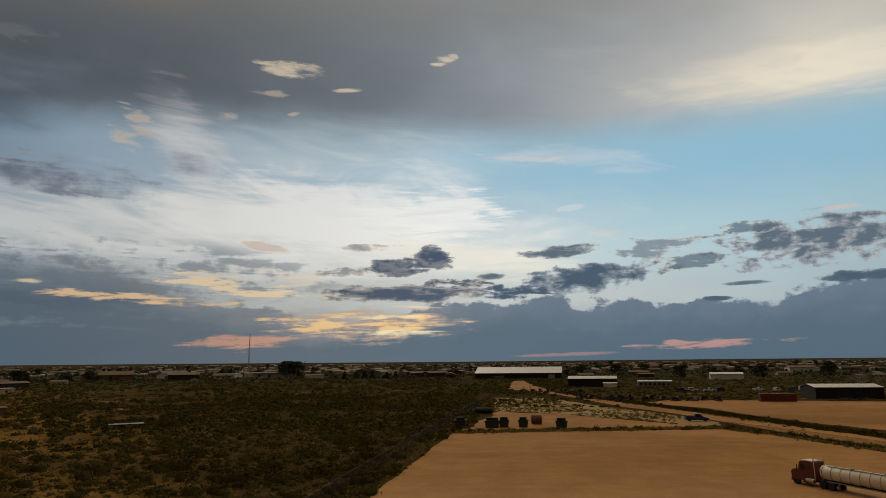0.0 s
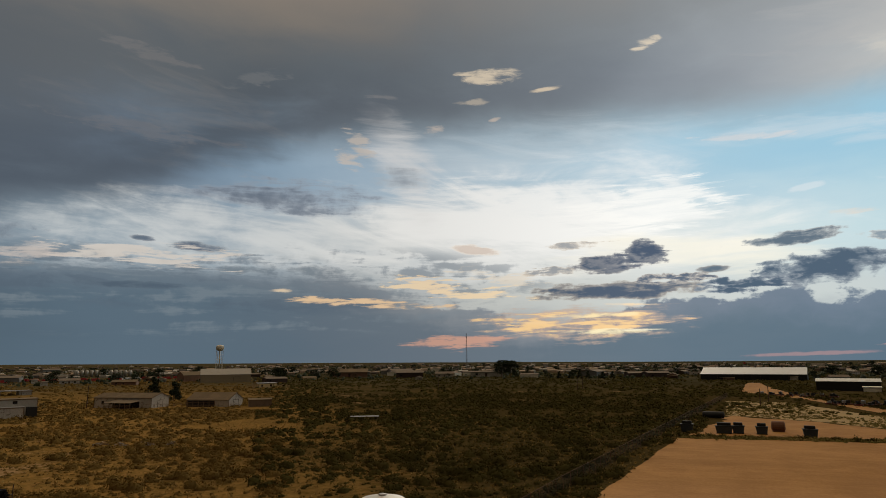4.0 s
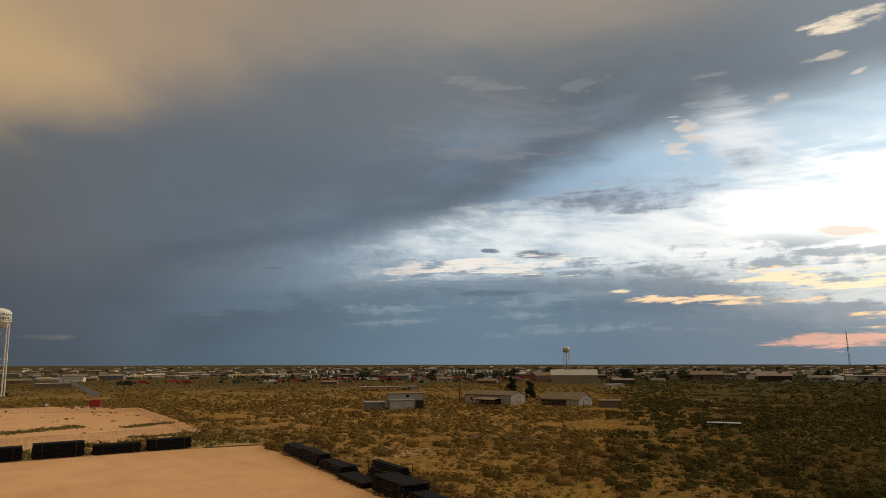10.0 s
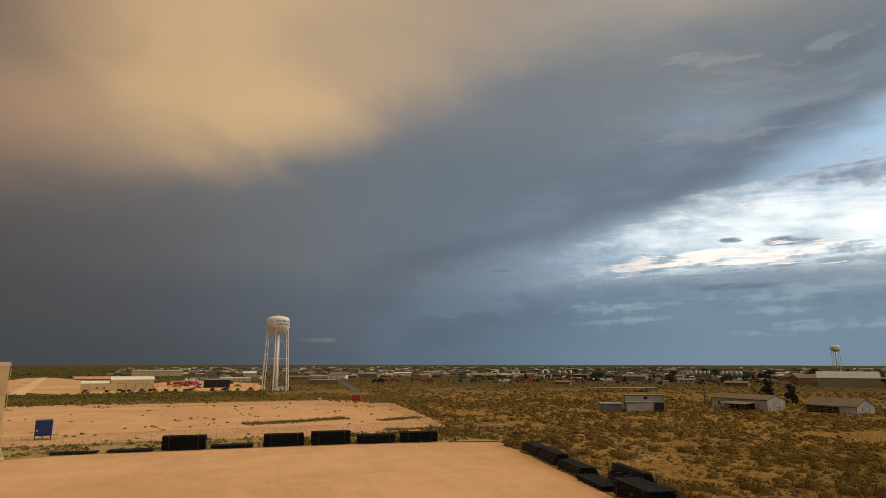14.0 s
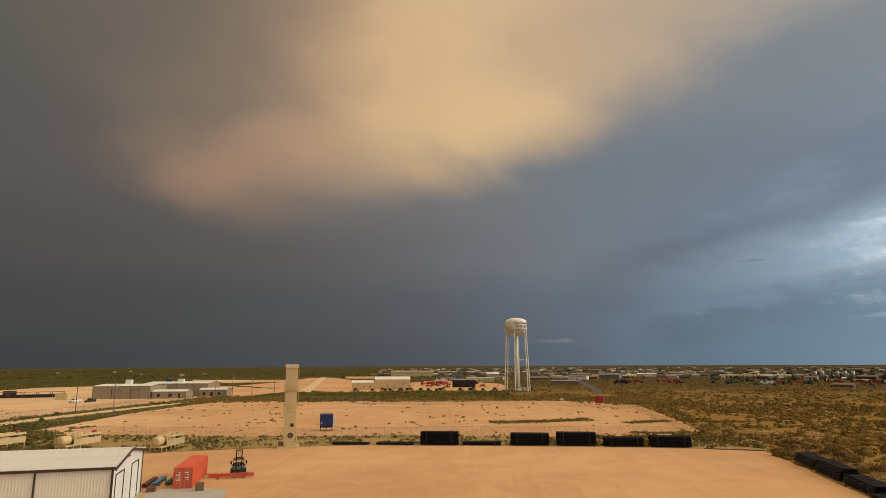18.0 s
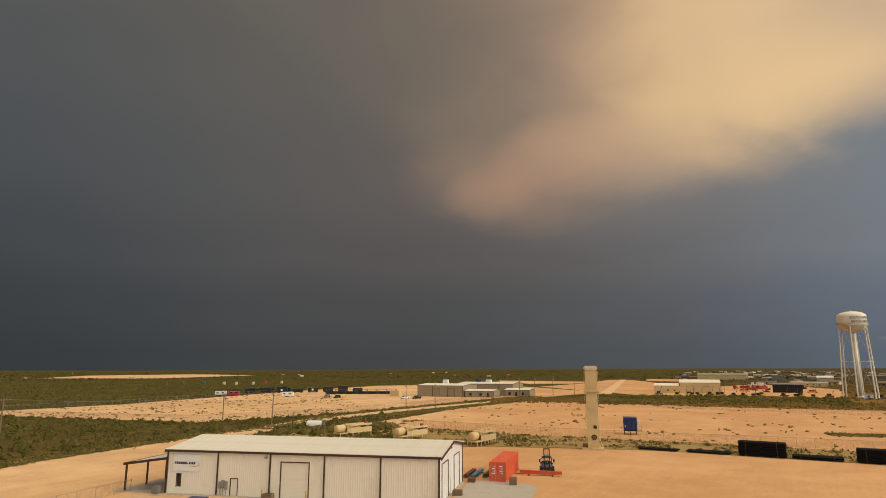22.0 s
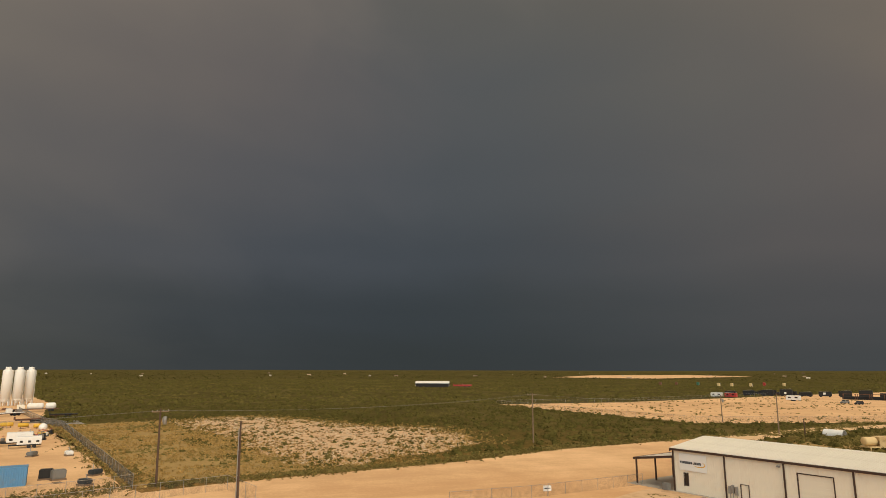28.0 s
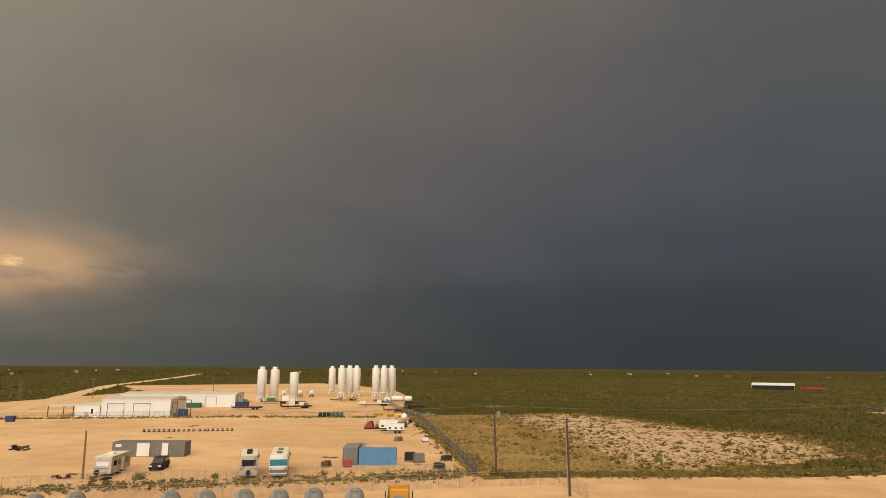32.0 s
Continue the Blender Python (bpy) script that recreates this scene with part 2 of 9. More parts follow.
puff(-10.6, 9.7, 4.4, 0.6, SHADE, (180, 184, 184), 0.07, 0.8)
puff(-31.4, 9.2, 8.0, 2.1, SHADE, (176, 180, 184), 0.05, 1.1)
puff(-19.0, 9.6, 4.0, 0.8, (124, 136, 148), PALE, 0.03, 1.3, 0.8)
puff(-34.5, 6.1, 3.2, 0.5, SLATE, SHADE, 0.0, 0.7)
puff(-24.0, 4.9, 1.5, 0.25, SLATE, SHADE, 0.0, 0.5)
puff(-26.3, 6.1, 2.0, 0.22, SHADE, (150, 164, 172), 0.0, 0.5)
puff(-4.5, 7.6, 1.5, 0.32, SHADE, (170, 168, 164), 0.0, 0.6)
puff(33.5, 14.7, 9.5, 1.7, (108, 120, 136), (160, 170, 182), -0.03, 1.0, 0.9, 0.9, strip * 0.45 + fan * 0.3 + lumps * 0.25)
puff(23.9, 17.0, 3.6, 1.2, (132, 142, 154), (180, 188, 194), -0.1, 1.0, 0.7, 1.0, strip * 0.4 + fan * 0.4 + lumps * 0.2)
puff(41.6, 10.0, 2.8, 0.5, (104, 118, 136), (170, 178, 184), -0.05, 0.6)
puff(45.9, 10.4, 1.2, 0.25, (112, 126, 142), (176, 182, 188), -0.05, 0.6)
puff(57.0, 9.6, 4.5, 1.3, (122, 136, 150), (150, 162, 174), 0.0, 1.2, 0.7, 0.9)
puff(45.9, 6.5, 4.2, 0.35, (88, 104, 120), (104, 120, 134), 0.0, 0.6, 0.8)
puff(66.0, 8.6, 1.4, 0.14, (96, 108, 124), (104, 116, 130), 0.0, 0.4, 0.7)
puff(9.5, 8.0, 2.4, 0.4, (136, 140, 146), (214, 204, 190), 0.02, 1.2, 0.8)
puff(-1.0, 7.0, 3.4, 0.5, (96, 108, 124), (190, 184, 176), 0.0, 1.3)
puff(-7.6, 6.2, 5.0, 0.7, SLATE, (150, 158, 166), 0.04, 1.3)
puff(-22.0, 8.2, 4.0, 0.6, SHADE, PALE, 0.03, 1.5, 0.8)
puff(-26.0, 10.6, 3.4, 0.5, SHADE, PALE, 0.04, 1.5, 0.8)
puff(6.6, 10.4, 3.0, 0.4, (140, 142, 146), (220, 208, 192), 0.03, 0.9, 0.8)
puff(16.6, 10.2, 2.7, 0.5, (222, 200, 182), (250, 240, 226), -0.14, 0.9, 0.7)
# undersides and rims that catch the low sun
def ember(a, h, wide, tall, rgb, lean=0.0, torn=6.0, thick=1.0, low=0.35):
    veil((bump(a, h, wide, tall, lean) + (strand - 0.5) * torn + (lumps - 0.5) * 1.2 + (flatg - 0.5) * (torn * 0.5)).step(low, low + 0.8), rgb, thick)
ember(7.0, 3.3, 10.0, 1.9, (200, 176, 158), 0.0, 3.0, 0.8, 0.1)
ember(7.4, 3.2, 8.4, 1.2, (252, 212, 154), -0.01)
ember(5.0, 2.5, 6.0, 0.36, (255, 240, 196), 0.0, 2.4)
ember(6.5, 3.9, 5.0, 0.4, (255, 232, 182), 0.03, 3.0)
ember(1.6, 2.6, 3.4, 0.16, (255, 246, 214), 0.0, 1.6)
ember(11.0, 3.4, 4.0, 0.2, (252, 214, 160), 0.0, 2.4)
ember(3.0, 4.9, 3.0, 0.2, (250, 224, 186), -0.04, 3.0, 0.8)
ember(17.6, 1.7, 5.6, 0.8, (228, 172, 146), 0.03, 4.2, 0.75, 0.15)
ember(26.0, 5.3, 8.4, 0.5, (240, 206, 166), -0.04, 5.0)
ember(20.4, 6.9, 3.4, 1.0, (244, 214, 176), -0.2, 7.0)
ember(18.4, 6.7, 6.4, 1.0, (246, 222, 186), -0.12, 8.0)
ember(14.0, 7.6, 5.0, 0.8, (240, 222, 196), -0.1, 7.0, 0.5)
ember(-22.8, 1.2, 7.0, 0.5, (206, 158, 146), 0.03, 5.0, 0.75, 0.3)
ember(-11.5, 0.4, 6.0, 0.22, (176, 142, 142), 0.03, 2.6, 0.6, 0.3)
ember(34.2, 6.4, 1.4, 0.25, (236, 214, 184), 0.0, 2.0)
ember(-15.0, 11.3, 2.4, 0.35, (226, 214, 200), -0.05, 2.0, 0.7)
ember(-33.7, 11.5, 2.0, 0.4, (226, 198, 184), 0.0, 2.0, 0.8)
ember(45.0, 9.0, 9.0, 1.2, (236, 226, 214), -0.02, 6.0, 0.8)
ember(54.0, 8.6, 3.4, 1.2, (226, 214, 204), 0.1, 3.0, 0.75)
ember(54.7, 5.1, 6.0, 0.5, (128, 142, 152), 0.0, 2.6, 0.7)
ember(70.6, 4.4, 2.6, 0.3, (110, 122, 132), 0.0, 1.6, 0.6)
ember(82.7, 2.2, 2.6, 0.36, (118, 120, 116), 0.0, 0.8, 0.8)
# small lit scraps below the deck
def scrap(a, h, wide, tall, rgb, lean=0.0, thick=0.9, torn=1.0):
    veil((bump(a, h, wide, tall, lean) + (flatg - 0.5) * (torn * 4.5) + (lumps - 0.5) * 1.4).step(0.0, 1.1), rgb, thick)
scrap(15.2, 25.9, 3.7, 0.7, (222, 206, 182))
scrap(-0.4, 27.3, 1.3, 0.45, (220, 206, 184), 0.15, 0.85)
scrap(9.1, 24.5, 1.8, 0.24, (220, 202, 176), 0.08, 0.85, 0.6)
scrap(16.5, 23.7, 1.6, 0.34, (184, 174, 160), 0.0, 0.8)
scrap(14.3, 22.1, 0.7, 0.22, (206, 190, 176), 0.2, 0.7, 0.5)
scrap(27.6, 20.0, 1.5, 1.1, (208, 196, 184), -0.5, 0.75, 1.3)
scrap(28.6, 18.6, 1.6, 0.9, (216, 202, 188), -0.5, 0.7, 1.3)
scrap(20.3, 21.2, 1.4, 0.45, (206, 192, 180), 0.1, 0.7)
scrap(46.6, 25.6, 4.0, 0.6, (132, 130, 130), -0.14, 0.55, 1.4)
scrap(36.9, 24.9, 3.0, 0.7, (128, 130, 132), 0.3, 0.5, 1.4)
scrap(46.5, 19.4, 7.0, 0.8, (128, 128, 132), -0.05, 0.45, 1.4)
scrap(25.5, 24.1, 1.8, 0.25, (144, 142, 142), 0.0, 0.5)
scrap(-8.0, 18.4, 4.0, 0.35, (222, 214, 210), -0.1, 0.5)
scrap(-12.0, 13.6, 1.4, 0.3, (214, 224, 228), 0.1, 0.6)
# the warm, sunlit belly of the storm and the lobes that hang from it
hem = contour((-90, 34.0), (20.0, 33.0), (36.0, 30.5), (48.0, 31.0), (58.0, 30.0), (63.0, 29.0), (70.0, 26.0), (75.0, 23.4), (79.0, 21.4), (86.0, 19.2), (94.0, 17.0), (101.0, 16.6), (106.0, 17.6), (110.0, 17.0), (115.0, 14.6), (119.0, 15.2), (124.0, 20.0), (132.0, 26.0), (142.0, 34.0), (270, 38.0))
belly = ring(sky, bear_w, [(-90, 170, 162, 152), (20, 146, 138, 130), (36, 158, 144, 130), (48, 140, 133, 126), (58, 138, 130, 121), (66, 144, 132, 120), (76, 168, 147, 124), (85, 186, 159, 127), (94, 212, 180, 138), (99, 196, 164, 128), (105, 158, 134, 114), (113, 126, 112, 99), (126, 104, 98, 93), (140, 95, 92, 89), (270, 120, 115, 110)])
rolls = (HIGH - hem) + (drift - 0.5) * 5.0 + (soft_a - 0.5) * 3.0 + (lump - 0.5) * 1.2
colour = blend(sky, rolls.step(-3.2, 5.0), colour, belly)
for a, h, wide, tall, lean, rgb, thick in [(103.0, 19.6, 12.0, 4.2, 0.0, (184, 152, 126), 0.35), (107.8, 19.6, 7.5, 3.8, 0.12, (182, 146, 120), 0.6), (114.6, 16.6, 10.0, 4.6, -0.15, (156, 128, 108), 0.52), (115.4, 16.2, 5.2, 2.9, 0.16, (190, 148, 120), 0.36), (92.0, 22.4, 15.0, 5.0, 0.1, (216, 182, 132), 0.4), (230.0, 8.0, 16.0, 3.8, 0.0, (186, 152, 122), 0.6), (229.0, 7.6, 9.0, 2.4, 0.0, (224, 178, 132), 0.6)]:
    veil((bump(a, h, wide, tall, lean) + (drift - 0.5) * 1.2 + (soft_a - 0.5) * 0.8 + (lump - 0.5) * 0.5).step(-0.3, 1.5), rgb, thick)
puff(220.0, 7.5, 3.0, 0.5, (112, 106, 104), (150, 134, 120), 0.0, 0.5, 0.6, 1.2)
puff(226.0, 6.8, 5.0, 0.8, (120, 112, 108), (160, 140, 122), 0.0, 0.6, 0.5, 1.2)
scrap(226.7, 7.8, 1.0, 0.5, (244, 204, 150), 0.0, 0.9)
# the west is brighter than the east, where the storm stands
node = sky.nodes.new("ShaderNodeValToRGB")
node.color_ramp.elements[0].position, node.color_ramp.elements[1].position = 0.0, 0.001
for i, (a, stops) in enumerate([(-90, 0.5), (-36, 0.97), (0, 0.95), (20, 0.62), (36, 0.52), (50, 0.52), (62, 0.42), (78, 0.2), (96, -0.1), (112, -0.14), (124, -0.2), (138, -0.12), (156, -0.18), (180, -0.32), (200, -0.34), (227, -0.27), (270, 0.0)]):
    spot = (a + 90) / 360
    e = node.color_ramp.elements[i] if i < 2 else node.color_ramp.elements.new(spot)
    warm = min(1.0, max(0.0, (a - 90) / 50))
    e.position, e.color = spot, (2 ** stops / 4, 2 ** stops / 4 * (1 - 0.02 * warm), 2 ** stops / 4 * (1 - 0.09 * warm), 1)
sky.links.new(((BEAR + 90.0) / 360.0).socket, node.inputs[0])
colour = blend(sky, 1.0, colour, node.outputs[0], "MULTIPLY")
colour = blend(sky, 1.0, colour, (4.0, 4.0, 4.0, 1.0), "MULTIPLY")
# over the view the lit top of the storm goes on, brighter towards the zenith
colour = blend(sky, HIGH.step(36.0, 75.0), colour, (1.45, 1.18, 0.86, 1.0))
shade = sky.nodes.new("ShaderNodeBackground")
sky.links.new(colour, shade.inputs[0])
shade.inputs[1].default_value = 1.0
sky.links.new(shade.outputs[0], sky.nodes.new("ShaderNodeOutputWorld").inputs[0])

# the low sun behind the bright clouds of the west
sun = new("sun", bpy.data.lights.new("sun", "SUN"))
sun.data.energy, sun.data.angle, sun.data.color = 1.5, radians(25), (1.0, 0.86, 0.66)
SUN_BEAR, SUN_HIGH = radians(8), radians(24)
sun.matrix_world = look((0, 0, 60), (math.sin(SUN_BEAR) * 60, -math.cos(SUN_BEAR) * 60, 60 - 60 * math.tan(SUN_HIGH)))


# ---------- materials ----------
def stuff(name, base, rough=0.7, metal=0.0, vary=0.25, grain=2.0, bump=0.0, dirt=None, dirt_amount=0.35, coarse=0.15, island=0.0, spec=0.4):
    """A surface with variation at two scales, a tint of its own for each thing, stains and a fine relief."""
    m = bpy.data.materials.new(name)
    m.use_nodes = True
    tree = m.node_tree
    shader = tree.nodes["Principled BSDF"]
    spot = tree.nodes.new("ShaderNodeTexCoord").outputs["Object"]
    small, large = fog(tree, spot, grain, 6.0, 0.6), fog(tree, spot, coarse, 4.0, 0.6, 0.5)
    light = (small - 0.5) * (vary * 1.4) + (large - 0.5) * vary + 1.0
    if island:
        geo = tree.nodes.new("ShaderNodeNewGeometry")
        light = light + (Sum(tree, geo.outputs["Random Per Island"]) - 0.5) * island
    else:
        own = tree.nodes.new("ShaderNodeObjectInfo")
        light = light + (Sum(tree, own.outputs["Random"]) - 0.5) * (vary * 0.5)
    tone = tree.nodes.new("ShaderNodeHueSaturation")
    tone.inputs["Color"].default_value = (*base, 1.0)
    tree.links.new(light.socket, tone.inputs["Value"])
    out = tone.outputs[0]
    if dirt:
        out = blend(tree, (large + (small - 0.5) * 0.6).step(0.5, 0.75) * dirt_amount, out, (*dirt, 1.0))
    tree.links.new(out, shader.inputs["Base Color"])
    shader.inputs["Roughness"].default_value, shader.inputs["Metallic"].default_value = rough, metal
    shader.inputs["Specular IOR Level"].default_value = spec
    if bump:
        b = tree.nodes.new("ShaderNodeBump")
        b.inputs["Strength"].default_value, b.inputs["Distance"].default_value = min(1.0, bump * 4), bump
        tree.links.new(small.socket, b.inputs["Height"])
        tree.links.new(b.outputs[0], shader.inputs["Normal"])
    return m


RUST = (0.16, 0.07, 0.03)
M_PALE = stuff("pale_caliche", (0.56, 0.38, 0.225), 0.95, 0, 0.35, 0.9, 0.03, (0.27, 0.165, 0.08), 0.6, 0.12, spec=0.1)
M_ROAD = stuff("dirt_road", (0.64, 0.445, 0.25), 0.95, 0, 0.15, 0.8, 0.02, (0.52, 0.35, 0.19), 0.5, 0.06, spec=0.1)
M_GRASS = stuff("dry_grass", (0.36, 0.245, 0.095), 0.95, 0, 0.5, 1.6, 0.05, (0.14, 0.118, 0.042), 0.7, 0.12, spec=0.1)
# dark base holds the shaded sides of bushes seen against the light
M_LEAF = stuff("scrub_leaves", (0.060, 0.050, 0.015), 0.95, 0, 0.55, 2.4, 0.05, (0.088, 0.058, 0.020), 0.6, 0.03, island=0.45, spec=0.0)
M_LEAF_S = stuff("shrub_leaves", (0.088, 0.076, 0.021), 0.95, 0, 0.5, 2.0, 0.05, (0.16, 0.125, 0.042), 0.6, 0.03, island=0.4, spec=0.0)
M_WEED = stuff("weeds", (0.165, 0.132, 0.042), 0.9, 0, 0.55, 3.0, 0.04, (0.27, 0.19, 0.075), 0.8, 0.1, island=0.5, spec=0.0)
M_STRAW = stuff("straw_grass", (0.36, 0.235, 0.082), 0.95, 0, 0.4, 0.5, 0, (0.16, 0.14, 0.05), 0.6, 0.1, island=0.7, spec=0.0)
M_LEAF_W = stuff("dry_scrub_leaves", (0.150, 0.095, 0.028), 0.95, 0, 0.55, 2.4, 0.05, (0.20, 0.112, 0.032), 0.6, 0.03, island=0.45, spec=0.0)
M_BARK = stuff("bark", (0.11, 0.075, 0.05), 0.9, 0, 0.4, 6, 0.01)
M_TREE = stuff("tree_leaves", (0.030, 0.040, 0.018), 0.8, 0, 0.4, 0.6, 0, island=0.9, spec=0.15)
M_CREAM = stuff("cream_steel_sheet", (0.78, 0.71, 0.57), 0.5, 0, 0.07, 0.6, 0, (0.50, 0.40, 0.26), 0.3, 0.25)
M_WHITE = stuff("white_steel_sheet", (0.74, 0.73, 0.69), 0.5, 0, 0.08, 0.6, 0, (0.52, 0.45, 0.34), 0.3, 0.25)
M_ROOF = stuff("pale_steel_roof", (0.74, 0.70, 0.60), 0.45, 0.2, 0.1, 0.5, 0, (0.46, 0.40, 0.30), 0.35, 0.2)
M_TOWN = stuff("dusty_sheet_roof", (0.22, 0.175, 0.13), 0.85, 0, 0.3, 0.6, 0, (0.16, 0.11, 0.07), 0.5, 0.2, spec=0.05)
M_BROWN = stuff("dark_brown_trim", (0.055, 0.03, 0.02), 0.5, 0, 0.2, 2)
M_TAN = stuff("tan_steel_sheet", (0.60, 0.44, 0.21), 0.55, 0, 0.1, 0.6, 0, (0.33, 0.22, 0.11), 0.4, 0.3)
M_TAUPE = stuff("taupe_steel_sheet", (0.30, 0.235, 0.145), 0.55, 0, 0.1, 0.6)
M_PIPE = stuff("black_coated_pipe", (0.006, 0.006, 0.0065), 0.6, 0.0, 0.3, 2, spec=0.15)
M_STEEL = stuff("galvanised_steel", (0.32, 0.31, 0.29), 0.5, 0.6, 0.2, 3, 0, RUST, 0.25)
M_RUST = stuff("rusted_steel", (0.17, 0.08, 0.045), 0.85, 0.2, 0.4, 3, 0.004, (0.07, 0.035, 0.02), 0.6)
M_ORANGE = stuff("orange_container_paint", (0.60, 0.095, 0.032), 0.55, 0, 0.15, 1.5, 0, (0.60, 0.22, 0.12), 0.25, 0.5)
M_RED = stuff("red_paint", (0.36, 0.03, 0.025), 0.5, 0, 0.15, 1.5, 0, (0.2, 0.06, 0.04), 0.35, 0.5)
M_MAROON = stuff("dull_maroon_paint", (0.135, 0.030, 0.024), 0.5, 0, 0.2, 1.5, 0, (0.10, 0.045, 0.03), 0.4, 0.5)
M_BIN = stuff("dark_bin_paint", (0.030, 0.036, 0.040), 0.7, 0, 0.25, 1.5, 0, (0.09, 0.06, 0.04), 0.4, 0.5)
M_BLUE = stuff("blue_container_paint", (0.09, 0.24, 0.42), 0.55, 0, 0.15, 1.5, 0, (0.16, 0.18, 0.2), 0.35, 0.5)
M_NAVY = stuff("navy_paint", (0.02, 0.035, 0.12), 0.5, 0, 0.15, 1.5)
M_GREY = stuff("grey_paint", (0.17, 0.165, 0.15), 0.6, 0, 0.12, 1.5, 0, (0.26, 0.2, 0.13), 0.3, 0.4)
M_BLACK = stuff("black_rubber", (0.016, 0.016, 0.016), 0.75, 0, 0.3, 4)
# near-black for the shade inside openings and open sheds, and for dark barn walls
M_DARK = stuff("dark_interior", (0.02, 0.018, 0.016), 0.9, 0, 0.3, 2)
M_GLASS = stuff("dark_window_glass", (0.012, 0.014, 0.018), 0.08, 0, 0.05, 1, spec=0.6)
M_WOOD = stuff("weathered_wood", (0.20, 0.135, 0.085), 0.9, 0, 0.35, 4, 0.01, (0.08, 0.05, 0.035), 0.5, 0.6)
M_POLE = stuff("treated_pole_wood", (0.085, 0.05, 0.033), 0.85, 0, 0.35, 4, 0.01)
M_CONC = stuff("concrete", (0.40, 0.36, 0.30), 0.9, 0, 0.15, 2, 0.004, (0.26, 0.22, 0.17), 0.5, 0.4)
M_SILO = stuff("white_silo_paint", (0.76, 0.74, 0.68), 0.4, 0, 0.06, 0.6, 0, (0.60, 0.52, 0.40), 0.35, 0.25)
M_TOWER = stuff("ivory_tower_paint", (0.78, 0.70, 0.57), 0.45, 0, 0.06, 0.5, 0, (0.62, 0.46, 0.30), 0.35, 0.12)
M_TEXT = stuff("dark_lettering", (0.03, 0.035, 0.05), 0.6, 0, 0.1, 2)
M_TEAL = stuff("teal_stripe", (0.02, 0.19, 0.25), 0.4, 0, 0.1, 2)
M_YELLOW = stuff("yellow_paint", (0.60, 0.36, 0.03), 0.5, 0, 0.15, 2, 0, (0.3, 0.2, 0.08), 0.4, 0.5)
M_AMBER = stuff("amber_cab_paint", (0.62, 0.27, 0.015), 0.4, 0, 0.1, 2)
M_GREEN = stuff("green_paint", (0.03, 0.12, 0.07), 0.5, 0, 0.15, 2)
M_TANK = stuff("dull_tank_steel", (0.36, 0.33, 0.28), 0.4, 0.5, 0.15, 1.2, 0, (0.24, 0.18, 0.12), 0.4, 0.4)
M_SHINGLE = stuff("brown_roof_sheet", (0.20, 0.15, 0.095), 0.85, 0, 0.25, 1.0, 0, (0.28, 0.20, 0.12), 0.4, 0.2, spec=0.05)
M_OLDWHITE = stuff("peeling_white_paint", (0.50, 0.45, 0.38), 0.85, 0, 0.35, 2.5, 0.004, (0.14, 0.10, 0.07), 0.85, 0.9, spec=0.1)
M_BRICK = stuff("brown_brick_wall", (0.22, 0.12, 0.075), 0.85, 0, 0.2, 2)
M_CHROME = stuff("worn_chrome", (0.6, 0.6, 0.58), 0.25, 1.0, 0.1, 2)
M_ROCK = stuff("caliche_stones", (0.55, 0.44, 0.30), 0.9, 0, 0.3, 2, island=0.5)
M_HILL = stuff("distant_plain", (0.10, 0.105, 0.095), 0.95, 0, 0.3, 0.02, 0, (0.07, 0.07, 0.05), 0.6, 0.004, spec=0.0)


# ---------- making meshes ----------
def part(name, bm, material, parent=None, label="", smooth=False):
    """Links a bmesh as one object, under a thing or a part where one is given."""
    me = bpy.data.meshes.new(name)
    bm.to_mesh(me)
    bm.free()
    me.materials.append(material)
    if smooth:
        me.shade_smooth()
    ob = new(name, me)
    if parent is not None:
        ob.parent = parent
    return tagged(ob, label)


def twin(name, ob, m, parent=None):
    """Another object on the mesh of ob."""
    o = new(name, ob.data)
    o.parent, o.matrix_basis = parent, m
    return o


def thing(name, label, category, x=0.0, y=0.0, turn=0.0, group="", z=0.0):
    """An empty at a thing's base, turned by degrees."""
    ob = new(name)
    ob.matrix_basis = pose(x, y, z, 0, 0, turn)
    return tagged(ob, label, category, group)


def box(x0, y0, z0, x1, y1, z1, bm=None, bevel=0.0):
    bm = bm or bmesh.new()
    v = [bm.verts.new((x, y, z)) for z in (z0, z1) for x, y in ((x0, y0), (x1, y0), (x1, y1), (x0, y1))]
    for f in ((3, 2, 1, 0), (4, 5, 6, 7), (0, 1, 5, 4), (1, 2, 6, 5), (2, 3, 7, 6), (3, 0, 4, 7)):
        bm.faces.new([v[i] for i in f])
    if bevel:
        bmesh.ops.bevel(bm, geom=bm.edges[:], offset=bevel, segments=2, affect="EDGES")
    return bm


def rod(p, q, r, n=8, r2=None, bm=None):
    """A round bar from p to q, its end radius r2 where it tapers."""
    bm = bm or bmesh.new()
    p, q = Vector(p), Vector(q)
    turn = (q - p).to_track_quat("Z", "Y").to_matrix()
    rings = []
    for c, rad in ((p, r), (q, r if r2 is None else r2)):
        rings.append([bm.verts.new(c + turn @ Vector((rad * math.cos(2 * math.pi * i / n), rad * math.sin(2 * math.pi * i / n), 0))) for i in range(n)])
    for i in range(n):
        bm.faces.new((rings[0][i], rings[0][(i + 1) % n], rings[1][(i + 1) % n], rings[1][i]))
    bm.faces.new(rings[0][::-1])
    bm.faces.new(rings[1])
    return bm


